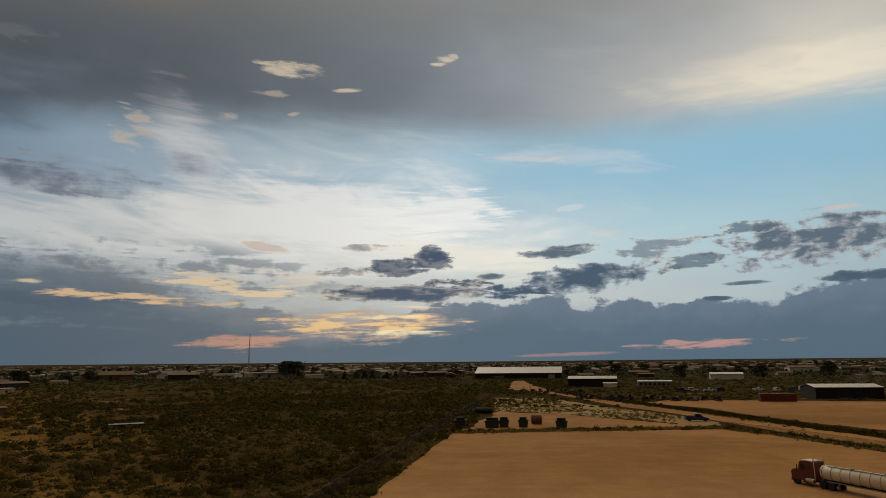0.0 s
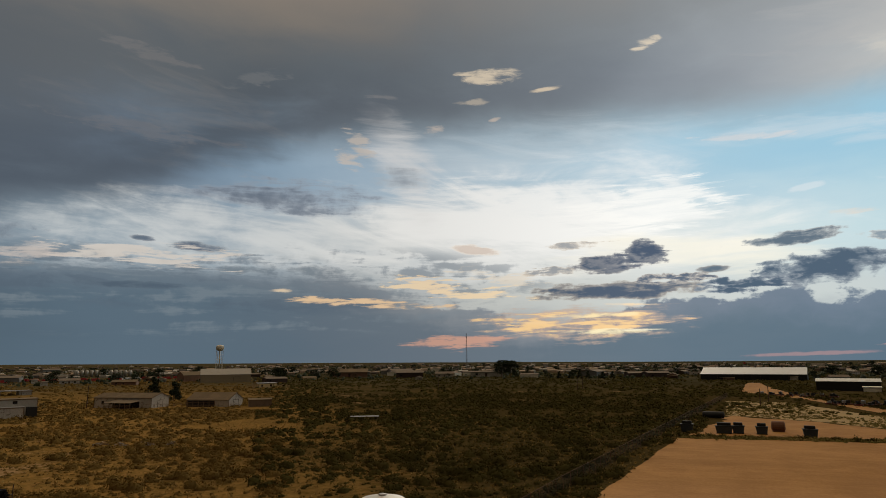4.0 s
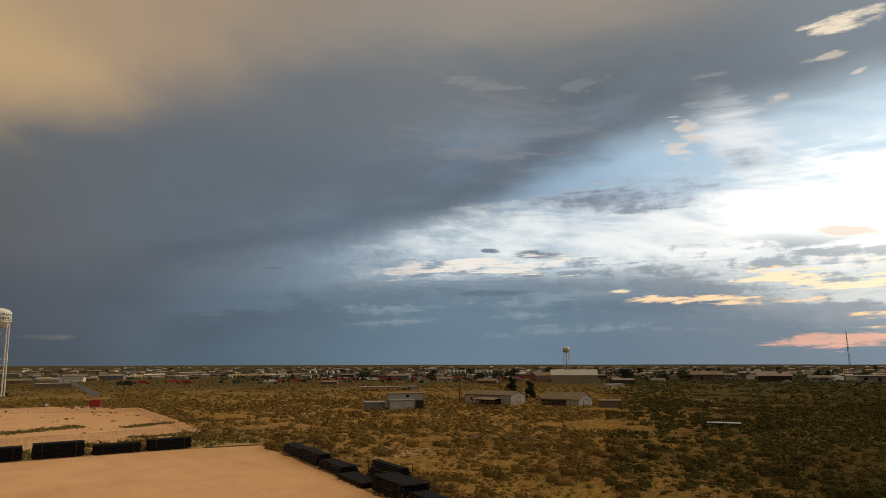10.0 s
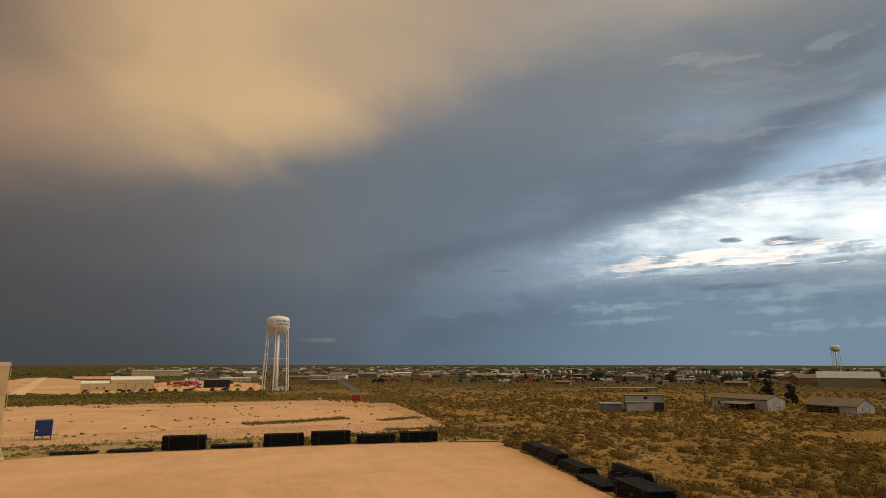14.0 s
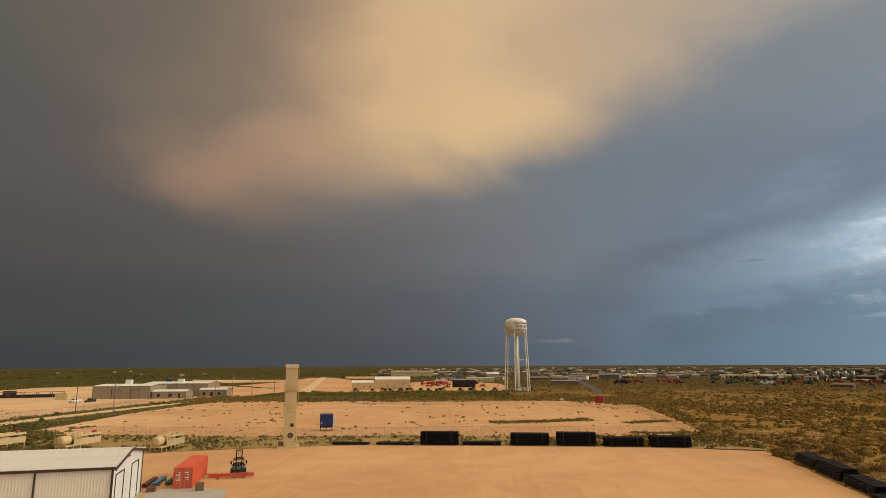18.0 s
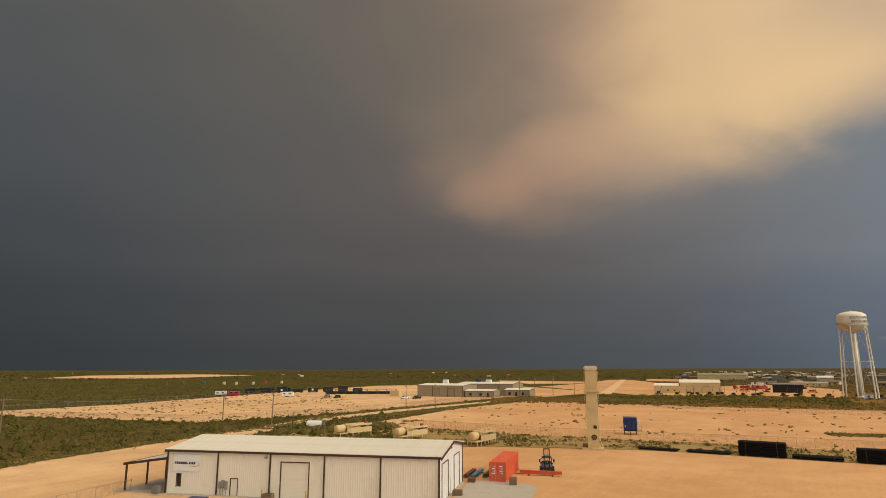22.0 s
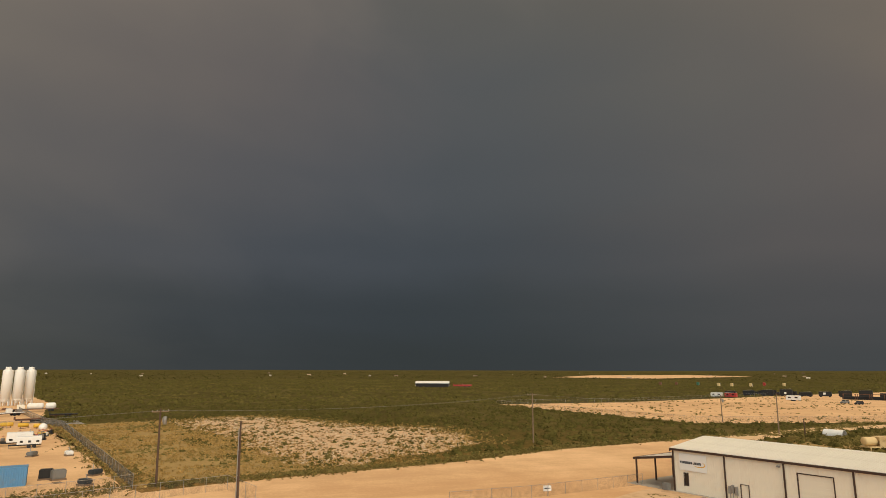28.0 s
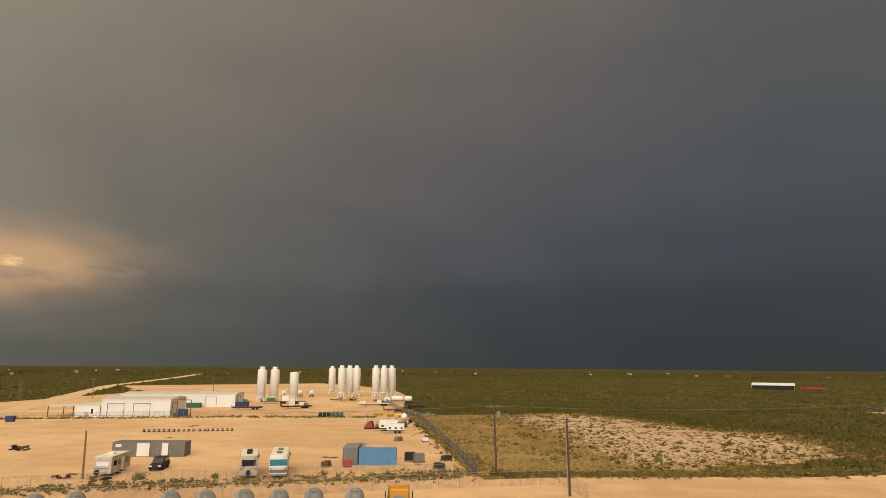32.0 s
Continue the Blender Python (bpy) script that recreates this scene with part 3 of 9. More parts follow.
def lathe(profile, n=24, bm=None, axis="Z", at=(0, 0, 0)):
    """A turned body: (radius, height) pairs about the axis."""
    bm = bm or bmesh.new()
    put = {"Z": lambda a, b, h: (a, b, h), "X": lambda a, b, h: (h, a, b), "Y": lambda a, b, h: (b, h, a)}[axis]
    rings = [[bm.verts.new(Vector(put(max(r, 0.001) * math.cos(2 * math.pi * i / n), max(r, 0.001) * math.sin(2 * math.pi * i / n), h)) + Vector(at)) for i in range(n)] for r, h in profile]
    for a, b in zip(rings, rings[1:]):
        for i in range(n):
            bm.faces.new((a[i], a[(i + 1) % n], b[(i + 1) % n], b[i]))
    bm.faces.new(rings[0][::-1])
    bm.faces.new(rings[-1])
    return bm


def prism(outline, z0, z1, bm=None, along="Z"):
    """An outline drawn out along an axis."""
    bm = bm or bmesh.new()
    put = {"Z": lambda a, b, h: (a, b, h), "X": lambda a, b, h: (h, a, b), "Y": lambda a, b, h: (a, h, b)}[along]
    low, top = ([bm.verts.new(put(a, b, h)) for a, b in outline] for h in (z0, z1))
    n = len(low)
    for i in range(n):
        bm.faces.new((low[i], low[(i + 1) % n], top[(i + 1) % n], top[i]))
    bm.faces.new(low[::-1])
    bm.faces.new(top)
    bmesh.ops.recalc_face_normals(bm, faces=bm.faces[:])
    return bm


def ribbed(length, height, pitch=0.3, deep=0.03, thick=0.05, flat=0.5):
    """A sheet of ribbed steel in the xz plane, its ribs upright and standing out to -y."""
    outline, x = [], 0.0
    while x < length - 0.01:
        e = min(x + pitch, length)
        w = e - x
        outline += [(x, 0), (x + w * flat, 0), (x + w * (flat + 0.1), -deep), (x + w * 0.9, -deep)]
        x = e
    outline += [(length, 0)]
    bm = bmesh.new()
    rows = [[bm.verts.new((a, b, h)) for a, b in outline] for h in (0, height)]
    back = [[bm.verts.new((a, thick, h)) for a in (0, length)] for h in (0, height)]
    for i in range(len(outline) - 1):
        bm.faces.new((rows[0][i], rows[0][i + 1], rows[1][i + 1], rows[1][i]))
    bm.faces.new((back[0][1], back[0][0], back[1][0], back[1][1]))
    bm.faces.new(rows[0][::-1] + [back[0][0], back[0][1]])
    bm.faces.new(rows[1] + [back[1][1], back[1][0]])
    bm.faces.new((rows[0][0], rows[1][0], back[1][0], back[0][0]))
    bm.faces.new((rows[1][-1], rows[0][-1], back[0][1], back[1][1]))
    return bm


def from_arrays(name, verts, faces, material):
    """One mesh from arrays of corners and triangles."""
    me = bpy.data.meshes.new(name)
    me.vertices.add(len(verts))
    me.vertices.foreach_set("co", np.asarray(verts, np.float32).ravel())
    me.loops.add(len(faces) * 3)
    me.loops.foreach_set("vertex_index", np.asarray(faces, np.int32).ravel())
    me.polygons.add(len(faces))
    me.polygons.foreach_set("loop_start", np.arange(len(faces), dtype=np.int32) * 3)
    me.update(calc_edges=True)
    me.materials.append(material)
    return new(name, me)


# ---------- ground ----------
def ground_material():
    m = bpy.data.materials.new("scrub_soil")
    m.use_nodes = True
    tree = m.node_tree
    shader = tree.nodes["Principled BSDF"]
    spot = tree.nodes.new("ShaderNodeTexCoord").outputs["Object"]
    wide, mid, fine = fog(tree, spot, 0.012, 5.0, 0.6, 0.6), fog(tree, spot, 0.09, 6.0, 0.62, 0.4), fog(tree, spot, 0.8, 6.0, 0.65)
    soil = blend(tree, fine.step(0.35, 0.7), (0.27, 0.165, 0.075, 1), (0.38, 0.24, 0.115, 1))
    grass = blend(tree, fine.step(0.3, 0.7), (0.17, 0.104, 0.028, 1), (0.33, 0.185, 0.056, 1))
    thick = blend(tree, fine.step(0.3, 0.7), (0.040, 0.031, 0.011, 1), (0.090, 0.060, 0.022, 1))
    # far off the shrubs close to one cover that holds their shade and haze
    apart = tree.nodes.new("ShaderNodeSeparateXYZ")
    tree.links.new(spot, apart.inputs[0])
    x, y = Sum(tree, apart.outputs[0]), Sum(tree, apart.outputs[1])
    reach = (x * x + y * y).op("SQRT")
    # thick scrub to the north, its colour darkened for backlit bushes; dry, open west
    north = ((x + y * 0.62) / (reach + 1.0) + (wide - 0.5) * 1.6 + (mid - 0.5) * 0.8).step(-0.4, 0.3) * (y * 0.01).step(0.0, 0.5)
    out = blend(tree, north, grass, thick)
    out = blend(tree, (mid + (wide - 0.5) * 0.9 + (fine - 0.5) * 0.5 - north * 0.07).step(0.61, 0.74), out, soil)
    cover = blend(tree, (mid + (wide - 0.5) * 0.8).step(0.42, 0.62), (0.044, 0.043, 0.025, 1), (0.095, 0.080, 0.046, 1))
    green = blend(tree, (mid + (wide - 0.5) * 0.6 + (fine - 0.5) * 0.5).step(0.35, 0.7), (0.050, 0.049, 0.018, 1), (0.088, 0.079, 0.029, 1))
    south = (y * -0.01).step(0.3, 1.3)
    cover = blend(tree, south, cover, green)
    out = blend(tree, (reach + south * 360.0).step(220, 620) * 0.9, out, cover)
    tree.links.new(out, shader.inputs["Base Color"])
    shader.inputs["Roughness"].default_value = 0.97
    shader.inputs["Specular IOR Level"].default_value = 0.0
    b = tree.nodes.new("ShaderNodeBump")
    b.inputs["Strength"].default_value, b.inputs["Distance"].default_value = 0.6, 0.15
    tree.links.new(fine.socket, b.inputs["Height"])
    tree.links.new(b.outputs[0], shader.inputs["Normal"])
    return m


M_GROUND = ground_material()


def sand_material(name, base, deep, streak_turn):
    """Graded sand: blotches, faint wheel streaks, grit."""
    m = bpy.data.materials.new(name)
    m.use_nodes = True
    tree = m.node_tree
    shader = tree.nodes["Principled BSDF"]
    spot = tree.nodes.new("ShaderNodeTexCoord").outputs["Object"]
    place = tree.nodes.new("ShaderNodeMapping")
    tree.links.new(spot, place.inputs[0])
    place.inputs["Rotation"].default_value = (0, 0, streak_turn)
    place.inputs["Scale"].default_value = (0.03, 0.55, 1)
    wide, mid, grit = fog(tree, spot, 0.022, 5.0, 0.6, 0.8), fog(tree, spot, 0.16, 6.0, 0.62, 0.4), fog(tree, spot, 2.2, 5.0, 0.65)
    wheel_marks = fog(tree, place.outputs[0], 1.0, 5.0, 0.62, 0.9)
    tone = (wide - 0.5) * 1.5 + (mid - 0.5) * 0.9 + (wheel_marks - 0.5) * 0.45 + (grit - 0.5) * 0.7 + 0.5
    out = blend(tree, tone.step(0.1, 0.95), (*deep, 1), (*base, 1))
    # paler and yellower to the south, darker and redder to the north
    apart = tree.nodes.new("ShaderNodeSeparateXYZ")
    tree.links.new(spot, apart.inputs[0])
    x, y = Sum(tree, apart.outputs[0]), Sum(tree, apart.outputs[1])
    south = ((y * -1.0 + x * 0.3 - 20.0) * 0.012 + (wide - 0.5) * 0.8).step(0.0, 0.9)
    out = blend(tree, south, out, blend(tree, tone.step(0.1, 0.95), (0.54, 0.338, 0.176, 1), (0.74, 0.490, 0.268, 1)))
    red = ((y - 30.0) * 0.012 + (wide - 0.5) * 0.8).step(0.0, 0.9)
    out = blend(tree, red, out, blend(tree, tone.step(0.1, 0.95), (0.28, 0.132, 0.034, 1), (0.46, 0.235, 0.070, 1)))
    tree.links.new(out, shader.inputs["Base Color"])
    shader.inputs["Roughness"].default_value, shader.inputs["Specular IOR Level"].default_value = 0.95, 0.08
    b = tree.nodes.new("ShaderNodeBump")
    b.inputs["Strength"].default_value, b.inputs["Distance"].default_value = 0.5, 0.04
    tree.links.new((grit * 0.6 + wheel_marks * 0.5).socket, b.inputs["Height"])
    tree.links.new(b.outputs[0], shader.inputs["Normal"])
    return m


M_SAND = sand_material("caliche_sand", (0.64, 0.375, 0.185), (0.50, 0.275, 0.125), 0.35)


def rise(x, y):
    """The height of the land: flat about the yard, climbing gently to the west."""
    r = math.hypot(x, y)
    f = min(1.0, max(0.0, (r - 900) / 1700))
    lean = 0.1 + max(0.0, math.cos(max(-2.0, min(2.0, (math.atan2(-x, y) - math.radians(72)) * 1.25))))
    return r * math.tan(math.radians(0.18)) * lean * f * f * (3 - 2 * f) + 1.2 * f * noise.noise((x / 500, y / 500, 0))


bm = bmesh.new()
radii = [0, 30, 80, 150, 260, 400, 600, 850, 1200, 1800, 2400, 3000, 3600, 4200, 4800]
rows, around = [], 144
for r in radii[1:]:
    rows.append([bm.verts.new((r * math.sin(2 * math.pi * i / around), r * math.cos(2 * math.pi * i / around), rise(r * math.sin(2 * math.pi * i / around), r * math.cos(2 * math.pi * i / around)))) for i in range(around)])
centre = bm.verts.new((0, 0, 0))
for i in range(around):
    bm.faces.new((centre, rows[0][(i + 1) % around], rows[0][i]))
    for a, b in zip(rows, rows[1:]):
        bm.faces.new((a[i], a[(i + 1) % around], b[(i + 1) % around], b[i]))
bmesh.ops.recalc_face_normals(bm, faces=bm.faces[:])
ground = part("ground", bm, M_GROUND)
tagged(ground, "dry scrubland soil with tan grass reaching the horizon", "ground", kind="structure")

PADS = []


def inside(px, py, outline):
    """Which of the points lie within the outline."""
    hit = np.zeros(len(px), bool)
    n = len(outline)
    for i in range(n):
        (x0, y0), (x1, y1) = outline[i], outline[(i + 1) % n]
        if y0 == y1:
            continue
        hit ^= ((y0 > py) != (y1 > py)) & (px < (x1 - x0) * (py - y0) / (y1 - y0) + x0)
    return hit


def pad(name, label, material, outline, lift, ragged=1.0, bare=True, step=3.0):
    """A worn piece of ground with an uneven rim, laid on the land."""
    rim = []
    n = len(outline)
    for i in range(n):
        a, b = Vector(outline[i]), Vector(outline[(i + 1) % n])
        cuts = max(1, min(60, int((b - a).length / step)))
        side = Vector((-(b - a).y, (b - a).x)).normalized()
        for k in range(cuts):
            p = a.lerp(b, k / cuts)
            w = noise.noise((p.x * 0.11, p.y * 0.11, lift * 40)) + 0.7 * noise.noise((p.x * 0.45, p.y * 0.45, 3.0))
            rim.append(p + side * w * ragged)
    bm = bmesh.new()
    bm.faces.new([bm.verts.new((p.x, p.y, lift + rise(p.x, p.y))) for p in rim])
    bmesh.ops.triangulate(bm, faces=bm.faces[:])
    bmesh.ops.recalc_face_normals(bm, faces=bm.faces[:])
    if sum(f.normal.z for f in bm.faces) < 0:
        bmesh.ops.reverse_faces(bm, faces=bm.faces[:])
    if bare:
        PADS.append(outline)
    ob = part(name, bm, material)
    return tagged(ob, label, "ground", kind="structure")


YARD = [(-16, 42), (-9.2, 77), (1.5, 140.5), (20, 142), (64, 143.5), (69, 128), (74, 106), (96, 40), (104, -20), (98, -48), (62, -66), (13.5, -92), (0, -97.5), (-34, -105.5), (-62, -117), (-95, -124),
        (-108, -119), (-115, -98), (-117, -64), (-127, -40), (-131, -24), (-131, 30), (-124, 54.5), (-105, 51.5), (-67, 45)]
pad("yard_floor", "wide yard of smooth orange-tan caliche sand", M_SAND, YARD, 0.03, 0.35)
pad("road_south", "broad dirt road of pale packed sand", M_ROAD, [(-95, -124), (-108, -117), (-137, -127), (-172, -133), (-235, -132), (-300, -128), (-300, -134), (-236, -139), (-181, -140.5), (-154, -139), (-122, -130)], 0.05, 0.5)
pad("pad_west", "graded sand lot behind the pipe racks", M_SAND, [(-150, 50), (-158, 55), (-200, 60), (-263, 66), (-290, 57), (-294, 25), (-288, -18), (-292, -60), (-318, -120), (-225, -122), (-150, -112), (-146, -60), (-149, -10)], 0.03)
pad("pad_south_west", "fenced sand lot with scattered weeds", M_SAND, [(-109, -267), (-176, -268), (-325, -311), (-480, -345), (-560, -300), (-420, -120), (-318, -144), (-182, -146), (-130, -160), (-117, -219)], 0.03)
pad("pad_far_south", "far strip of bare pale sand", M_SAND, [(-535, -1037), (-790, -1330), (-1060, -1330), (-1000, -1050), (-624, -870)], 0.5, 3)
pad("yard_south_east", "neighbouring yard of bare tan sand", M_SAND, [(11, -90), (60, -64), (97, -46), (150, -40), (225, -110), (231, -215), (242, -298), (255, -345), (150, -352), (88, -340), (55, -205), (47, -194), (15, -97)], 0.02)
SOIL = [(22.8, -206.7), (14, -217), (0, -223), (-15, -210), (-26, -190), (-34, -176), (-50, -169), (-52, -150), (-47, -128), (-36, -121), (-28, -117), (-19, -108), (-12.5, -107), (-7, -113), (-4, -130), (0, -143), (4, -160), (14, -182)]
pad("soil_south", "patch of pale stony caliche soil", M_PALE, SOIL, 0.03, 3.2, False, 1.0)
pad("grass_south", "rough yellow-green grass beside the yard fence", M_GRASS, [(14.5, -98), (22, -120), (54, -204), (24, -211), (14, -182), (4, -160), (-4, -130), (-12, -107), (-38, -106), (0, -98.5)], 0.02, 1.5, False)
pad("lot_north", "small sandy lot with rubbish bins", M_SAND, [(4, 146), (17, 198), (35, 184), (52, 161), (60, 152), (62, 147)], 0.03, 2.5)
pad("grass_north", "weedy yellow grass strip beside a dirt road", M_GRASS, [(16, 200), (21, 268), (42, 262), (56, 205), (66, 180), (68, 158), (64, 146), (60, 154), (36, 186)], 0.02, 2, False)
pad("road_north", "winding pale dirt road", M_SAND, [(34, 337), (46, 432), (52, 470), (60, 470), (56, 420), (55, 380), (54, 304), (65, 233), (72, 196), (78, 169), (81, 148), (86, 123), (110, 60), (120, -20), (112, -20), (102, 60), (77, 110), (73, 130), (70, 155), (67, 183), (59, 212), (52, 280), (44, 318)], 0.05, 0.6)
pad("pad_north_east", "bare sand lot beyond the dirt road", M_SAND, [(69, 224), (87, 243), (153, 222), (240, 190), (250, 60), (130, 60), (99, 130), (88, 158), (83, 203)], 0.03)
pad("grass_strip", "green weedy strip behind the pipe racks", M_GRASS, [(-131, -24), (-131, 30), (-125, 54.5), (-139, 62), (-152, 52), (-149, -10), (-146, -60), (-150, -112), (-112, -112), (-116, -98), (-118, -64), (-128, -40)], 0.02, 1.2, False)

pad("works_yards", "bare sand of the works yards by the tower", M_SAND, [(-382, -79), (-404, -37), (-401, 16), (-470, 22), (-560, 25), (-640, 0), (-716, -45), (-600, -66), (-660, -112), (-430, -118)], 0.03, 4)
pad("sand_strip_west", "far strip of bare sand", M_SAND, [(-961, -202), (-969, -134), (-800, -128), (-800, -168)], 0.4, 5)
pad("sand_strip_south_west", "far strip of bare sand beyond the offices", M_SAND, [(-764, -353), (-754, -231), (-661, -203), (-594, -274)], 0.06, 5)
pad("office_ground", "bare sand round the taupe offices", M_SAND, [(-420, -118), (-440, -132), (-530, -225), (-470, -300), (-420, -150), (-330, -130)], 0.05, 3)
pad("far_road", "straight sandy road to the west", M_ROAD, [(-395, -113), (-395, -105), (-915, -221), (-916, -229)], 0.09, 0.8)
M_TARMAC = stuff("worn_asphalt", (0.075, 0.072, 0.07), 0.9, 0, 0.3, 0.8, 0.01, (0.16, 0.13, 0.10), 0.5, 0.1, spec=0.2)
pad("paved_lane", "narrow asphalt lane through the dry grass", M_TARMAC, [(-380, 70), (-376, 76), (-712, 117), (-712, 111)], 0.06, 0.3)
pad("silo_ground", "bare sand stretching behind the silos", M_SAND, [(88, -336), (150, -350), (262, -343), (330, -420), (219, -536), (158, -474), (120, -420)], 0.03, 3)
pad("west_sand", "bare sand between the offices and the works yards", M_SAND, [(-392, -117), (-440, -132), (-530, -205), (-661, -203), (-890, -238), (-890, -205), (-650, -114), (-430, -114)], 0.05, 3)
pad("east_track", "pale sand track through the scrub", M_ROAD, [(176, -172), (181, -168), (230, -240), (341, -411), (484, -703), (640, -1000), (630, -1006), (474, -710), (333, -416), (222, -247)], 0.03, 1.0)


# ---------- shrubs and grass ----------
def tufts(name, label, material, pts, sizes, leaves, seed, tall=0.8, leaf=0.26, category="shrubs", thin=0.0):
    """Many low shrubs, each a heap of small leaf triangles with gaps."""
    rng = np.random.default_rng(seed)
    pts, sizes = np.asarray(pts, float), np.asarray(sizes, float)
    n = len(pts)
    far, closed = leaves <= 12, not thin and leaves > 6
    leaves = max(3, leaves // 3) if far and closed else leaves
    leaf *= 0.78 if closed and not far else 1.0
    who = np.repeat(np.arange(n), leaves)
    k = len(who)
    turn, high = rng.uniform(0, 2 * np.pi, k), rng.uniform(0.0, 1.0, k)
    s = sizes[who]
    stretch = rng.uniform(0.6, 1.25, n)[who]
    lobes = 0.8 + 0.16 * np.sin(turn * 2 + who * 1.7) + 0.14 * np.sin(turn * 3 + high * 5 + who * 2.3)
    if thin:
        reach = np.sqrt(rng.uniform(0.05, 1.0, k)) * (1.0 - 0.55 * high**2) * lobes
        c = np.stack([pts[who, 0] + np.cos(turn) * reach * s, pts[who, 1] + np.sin(turn) * reach * s * 0.9, (0.06 + high * (0.55 + 0.45 * (1 - reach))) * s * tall * stretch], 1)
        out = rng.normal(size=(k, 3))
    else:
        up = high**0.8
        side = np.sqrt(np.maximum(0.0, 1 - up**2))
        shell = lobes * (rng.uniform(0.75, 1.12, k) if far else rng.uniform(0.3, 1.12, k) ** 0.6)
        c = np.stack([pts[who, 0] + np.cos(turn) * side * shell * s, pts[who, 1] + np.sin(turn) * side * shell * s * 0.92, (0.08 + 0.92 * up * shell) * s * tall * stretch], 1)
        out = np.stack([np.cos(turn) * side, np.sin(turn) * side, up + 0.15], 1) + rng.normal(size=(k, 3)) * 0.5
    out /= np.linalg.norm(out, axis=1)[:, None]
    size = (leaf * s * rng.uniform(0.5, 1.5, k))[:, None]
    corners = []
    for j in range(3):
        d = rng.normal(size=(k, 3))
        if thin:
            d[:, 2] = d[:, 2] * (0.6 + thin) + thin * 1.2 * (j == 0)
        else:
            d -= out * (np.sum(d * out, axis=1)[:, None] * 0.85)
        corners.append(c + d / np.linalg.norm(d, axis=1)[:, None] * size)
    verts = np.stack(corners, 1).reshape(-1, 3)
    faces = np.arange(k * 3).reshape(-1, 3)
    lift = np.repeat(np.arange(n), leaves * 3)
    if closed:
        # the dense, lumpy heart of each shrub under its outer leaves
        m, full = 6 if leaves > 60 else 4 if far else 5, 0.85 if far else 0.6
        ang = np.linspace(0, 2 * np.pi, m, endpoint=False)[None, :] + rng.uniform(0, 6.28, n)[:, None]
        one = np.unique(who, return_index=True)[1]
        wide, high_ = sizes[:, None], (sizes * tall * stretch[one])[:, None]
        rows_ = []
        for r_, h_ in ((0.9, 0.0), (0.74, 0.58)):
            rad = wide * full * r_ * rng.uniform(0.72, 1.12, (n, m))
            rows_.append(np.stack([pts[:, :1] + np.cos(ang) * rad, pts[:, 1:2] + np.sin(ang) * rad, high_ * full * h_ * rng.uniform(0.75, 1.15, (n, m))], 2))
        tip = np.stack([pts[:, 0] + rng.normal(0, 0.12, n) * sizes, pts[:, 1] + rng.normal(0, 0.12, n) * sizes, high_[:, 0] * full * rng.uniform(0.85, 1.05, n)], 1)
        core = np.concatenate([rows_[0], rows_[1], tip[:, None, :]], 1)
        a_, b_ = np.arange(m), (np.arange(m) + 1) % m
        pattern = np.concatenate([np.stack([a_, b_, m + b_], 1), np.stack([a_, m + b_, m + a_], 1), np.stack([m + a_, m + b_, np.full(m, 2 * m)], 1)])
        faces = np.concatenate([faces, (pattern[None] + (np.arange(n) * (2 * m + 1))[:, None, None] + len(verts)).reshape(-1, 3)])
        verts = np.concatenate([verts, core.reshape(-1, 3)])
        lift = np.concatenate([lift, np.repeat(np.arange(n), 2 * m + 1)])
    verts[:, 2] = np.maximum(verts[:, 2], 0.0)
    if np.hypot(pts[:, 0], pts[:, 1]).max() > 900:
        verts[:, 2] += np.array([rise(x, y) for x, y in pts])[lift]
    ob = from_arrays(name, verts, faces, material)
    ob.data.shade_smooth()
    return tagged(ob, label, category, kind="stuff")


def scatter(seed, count, bear, reach, power=1.0, keep=None, clump=0.0, scale=22.0):
    """Places in a sector round the yard (degrees to the left of north, metres), off the bare ground, closer where the noise is high."""
    rng = np.random.default_rng(seed)
    a = np.radians(rng.uniform(bear[0], bear[1], count))
    lo, hi = reach
    r = (lo ** (2 * power) + rng.uniform(0, 1, count) * (hi ** (2 * power) - lo ** (2 * power))) ** (0.5 / power)
    p = np.stack([-np.sin(a) * r, np.cos(a) * r], 1)
    ok = np.ones(count, bool)
    for o in PADS:
        ok &= ~inside(p[:, 0], p[:, 1], o)
    if keep is not None:
        ok &= keep(p)
    if clump:
        w = np.array([noise.noise((x / scale, y / scale, 5.0)) + 0.6 * noise.noise((x / scale * 3.1, y / scale * 3.1, 9.0)) for x, y in p])
        ok &= w + rng.uniform(-0.35, 0.35, count) > clump
    return p[ok], rng


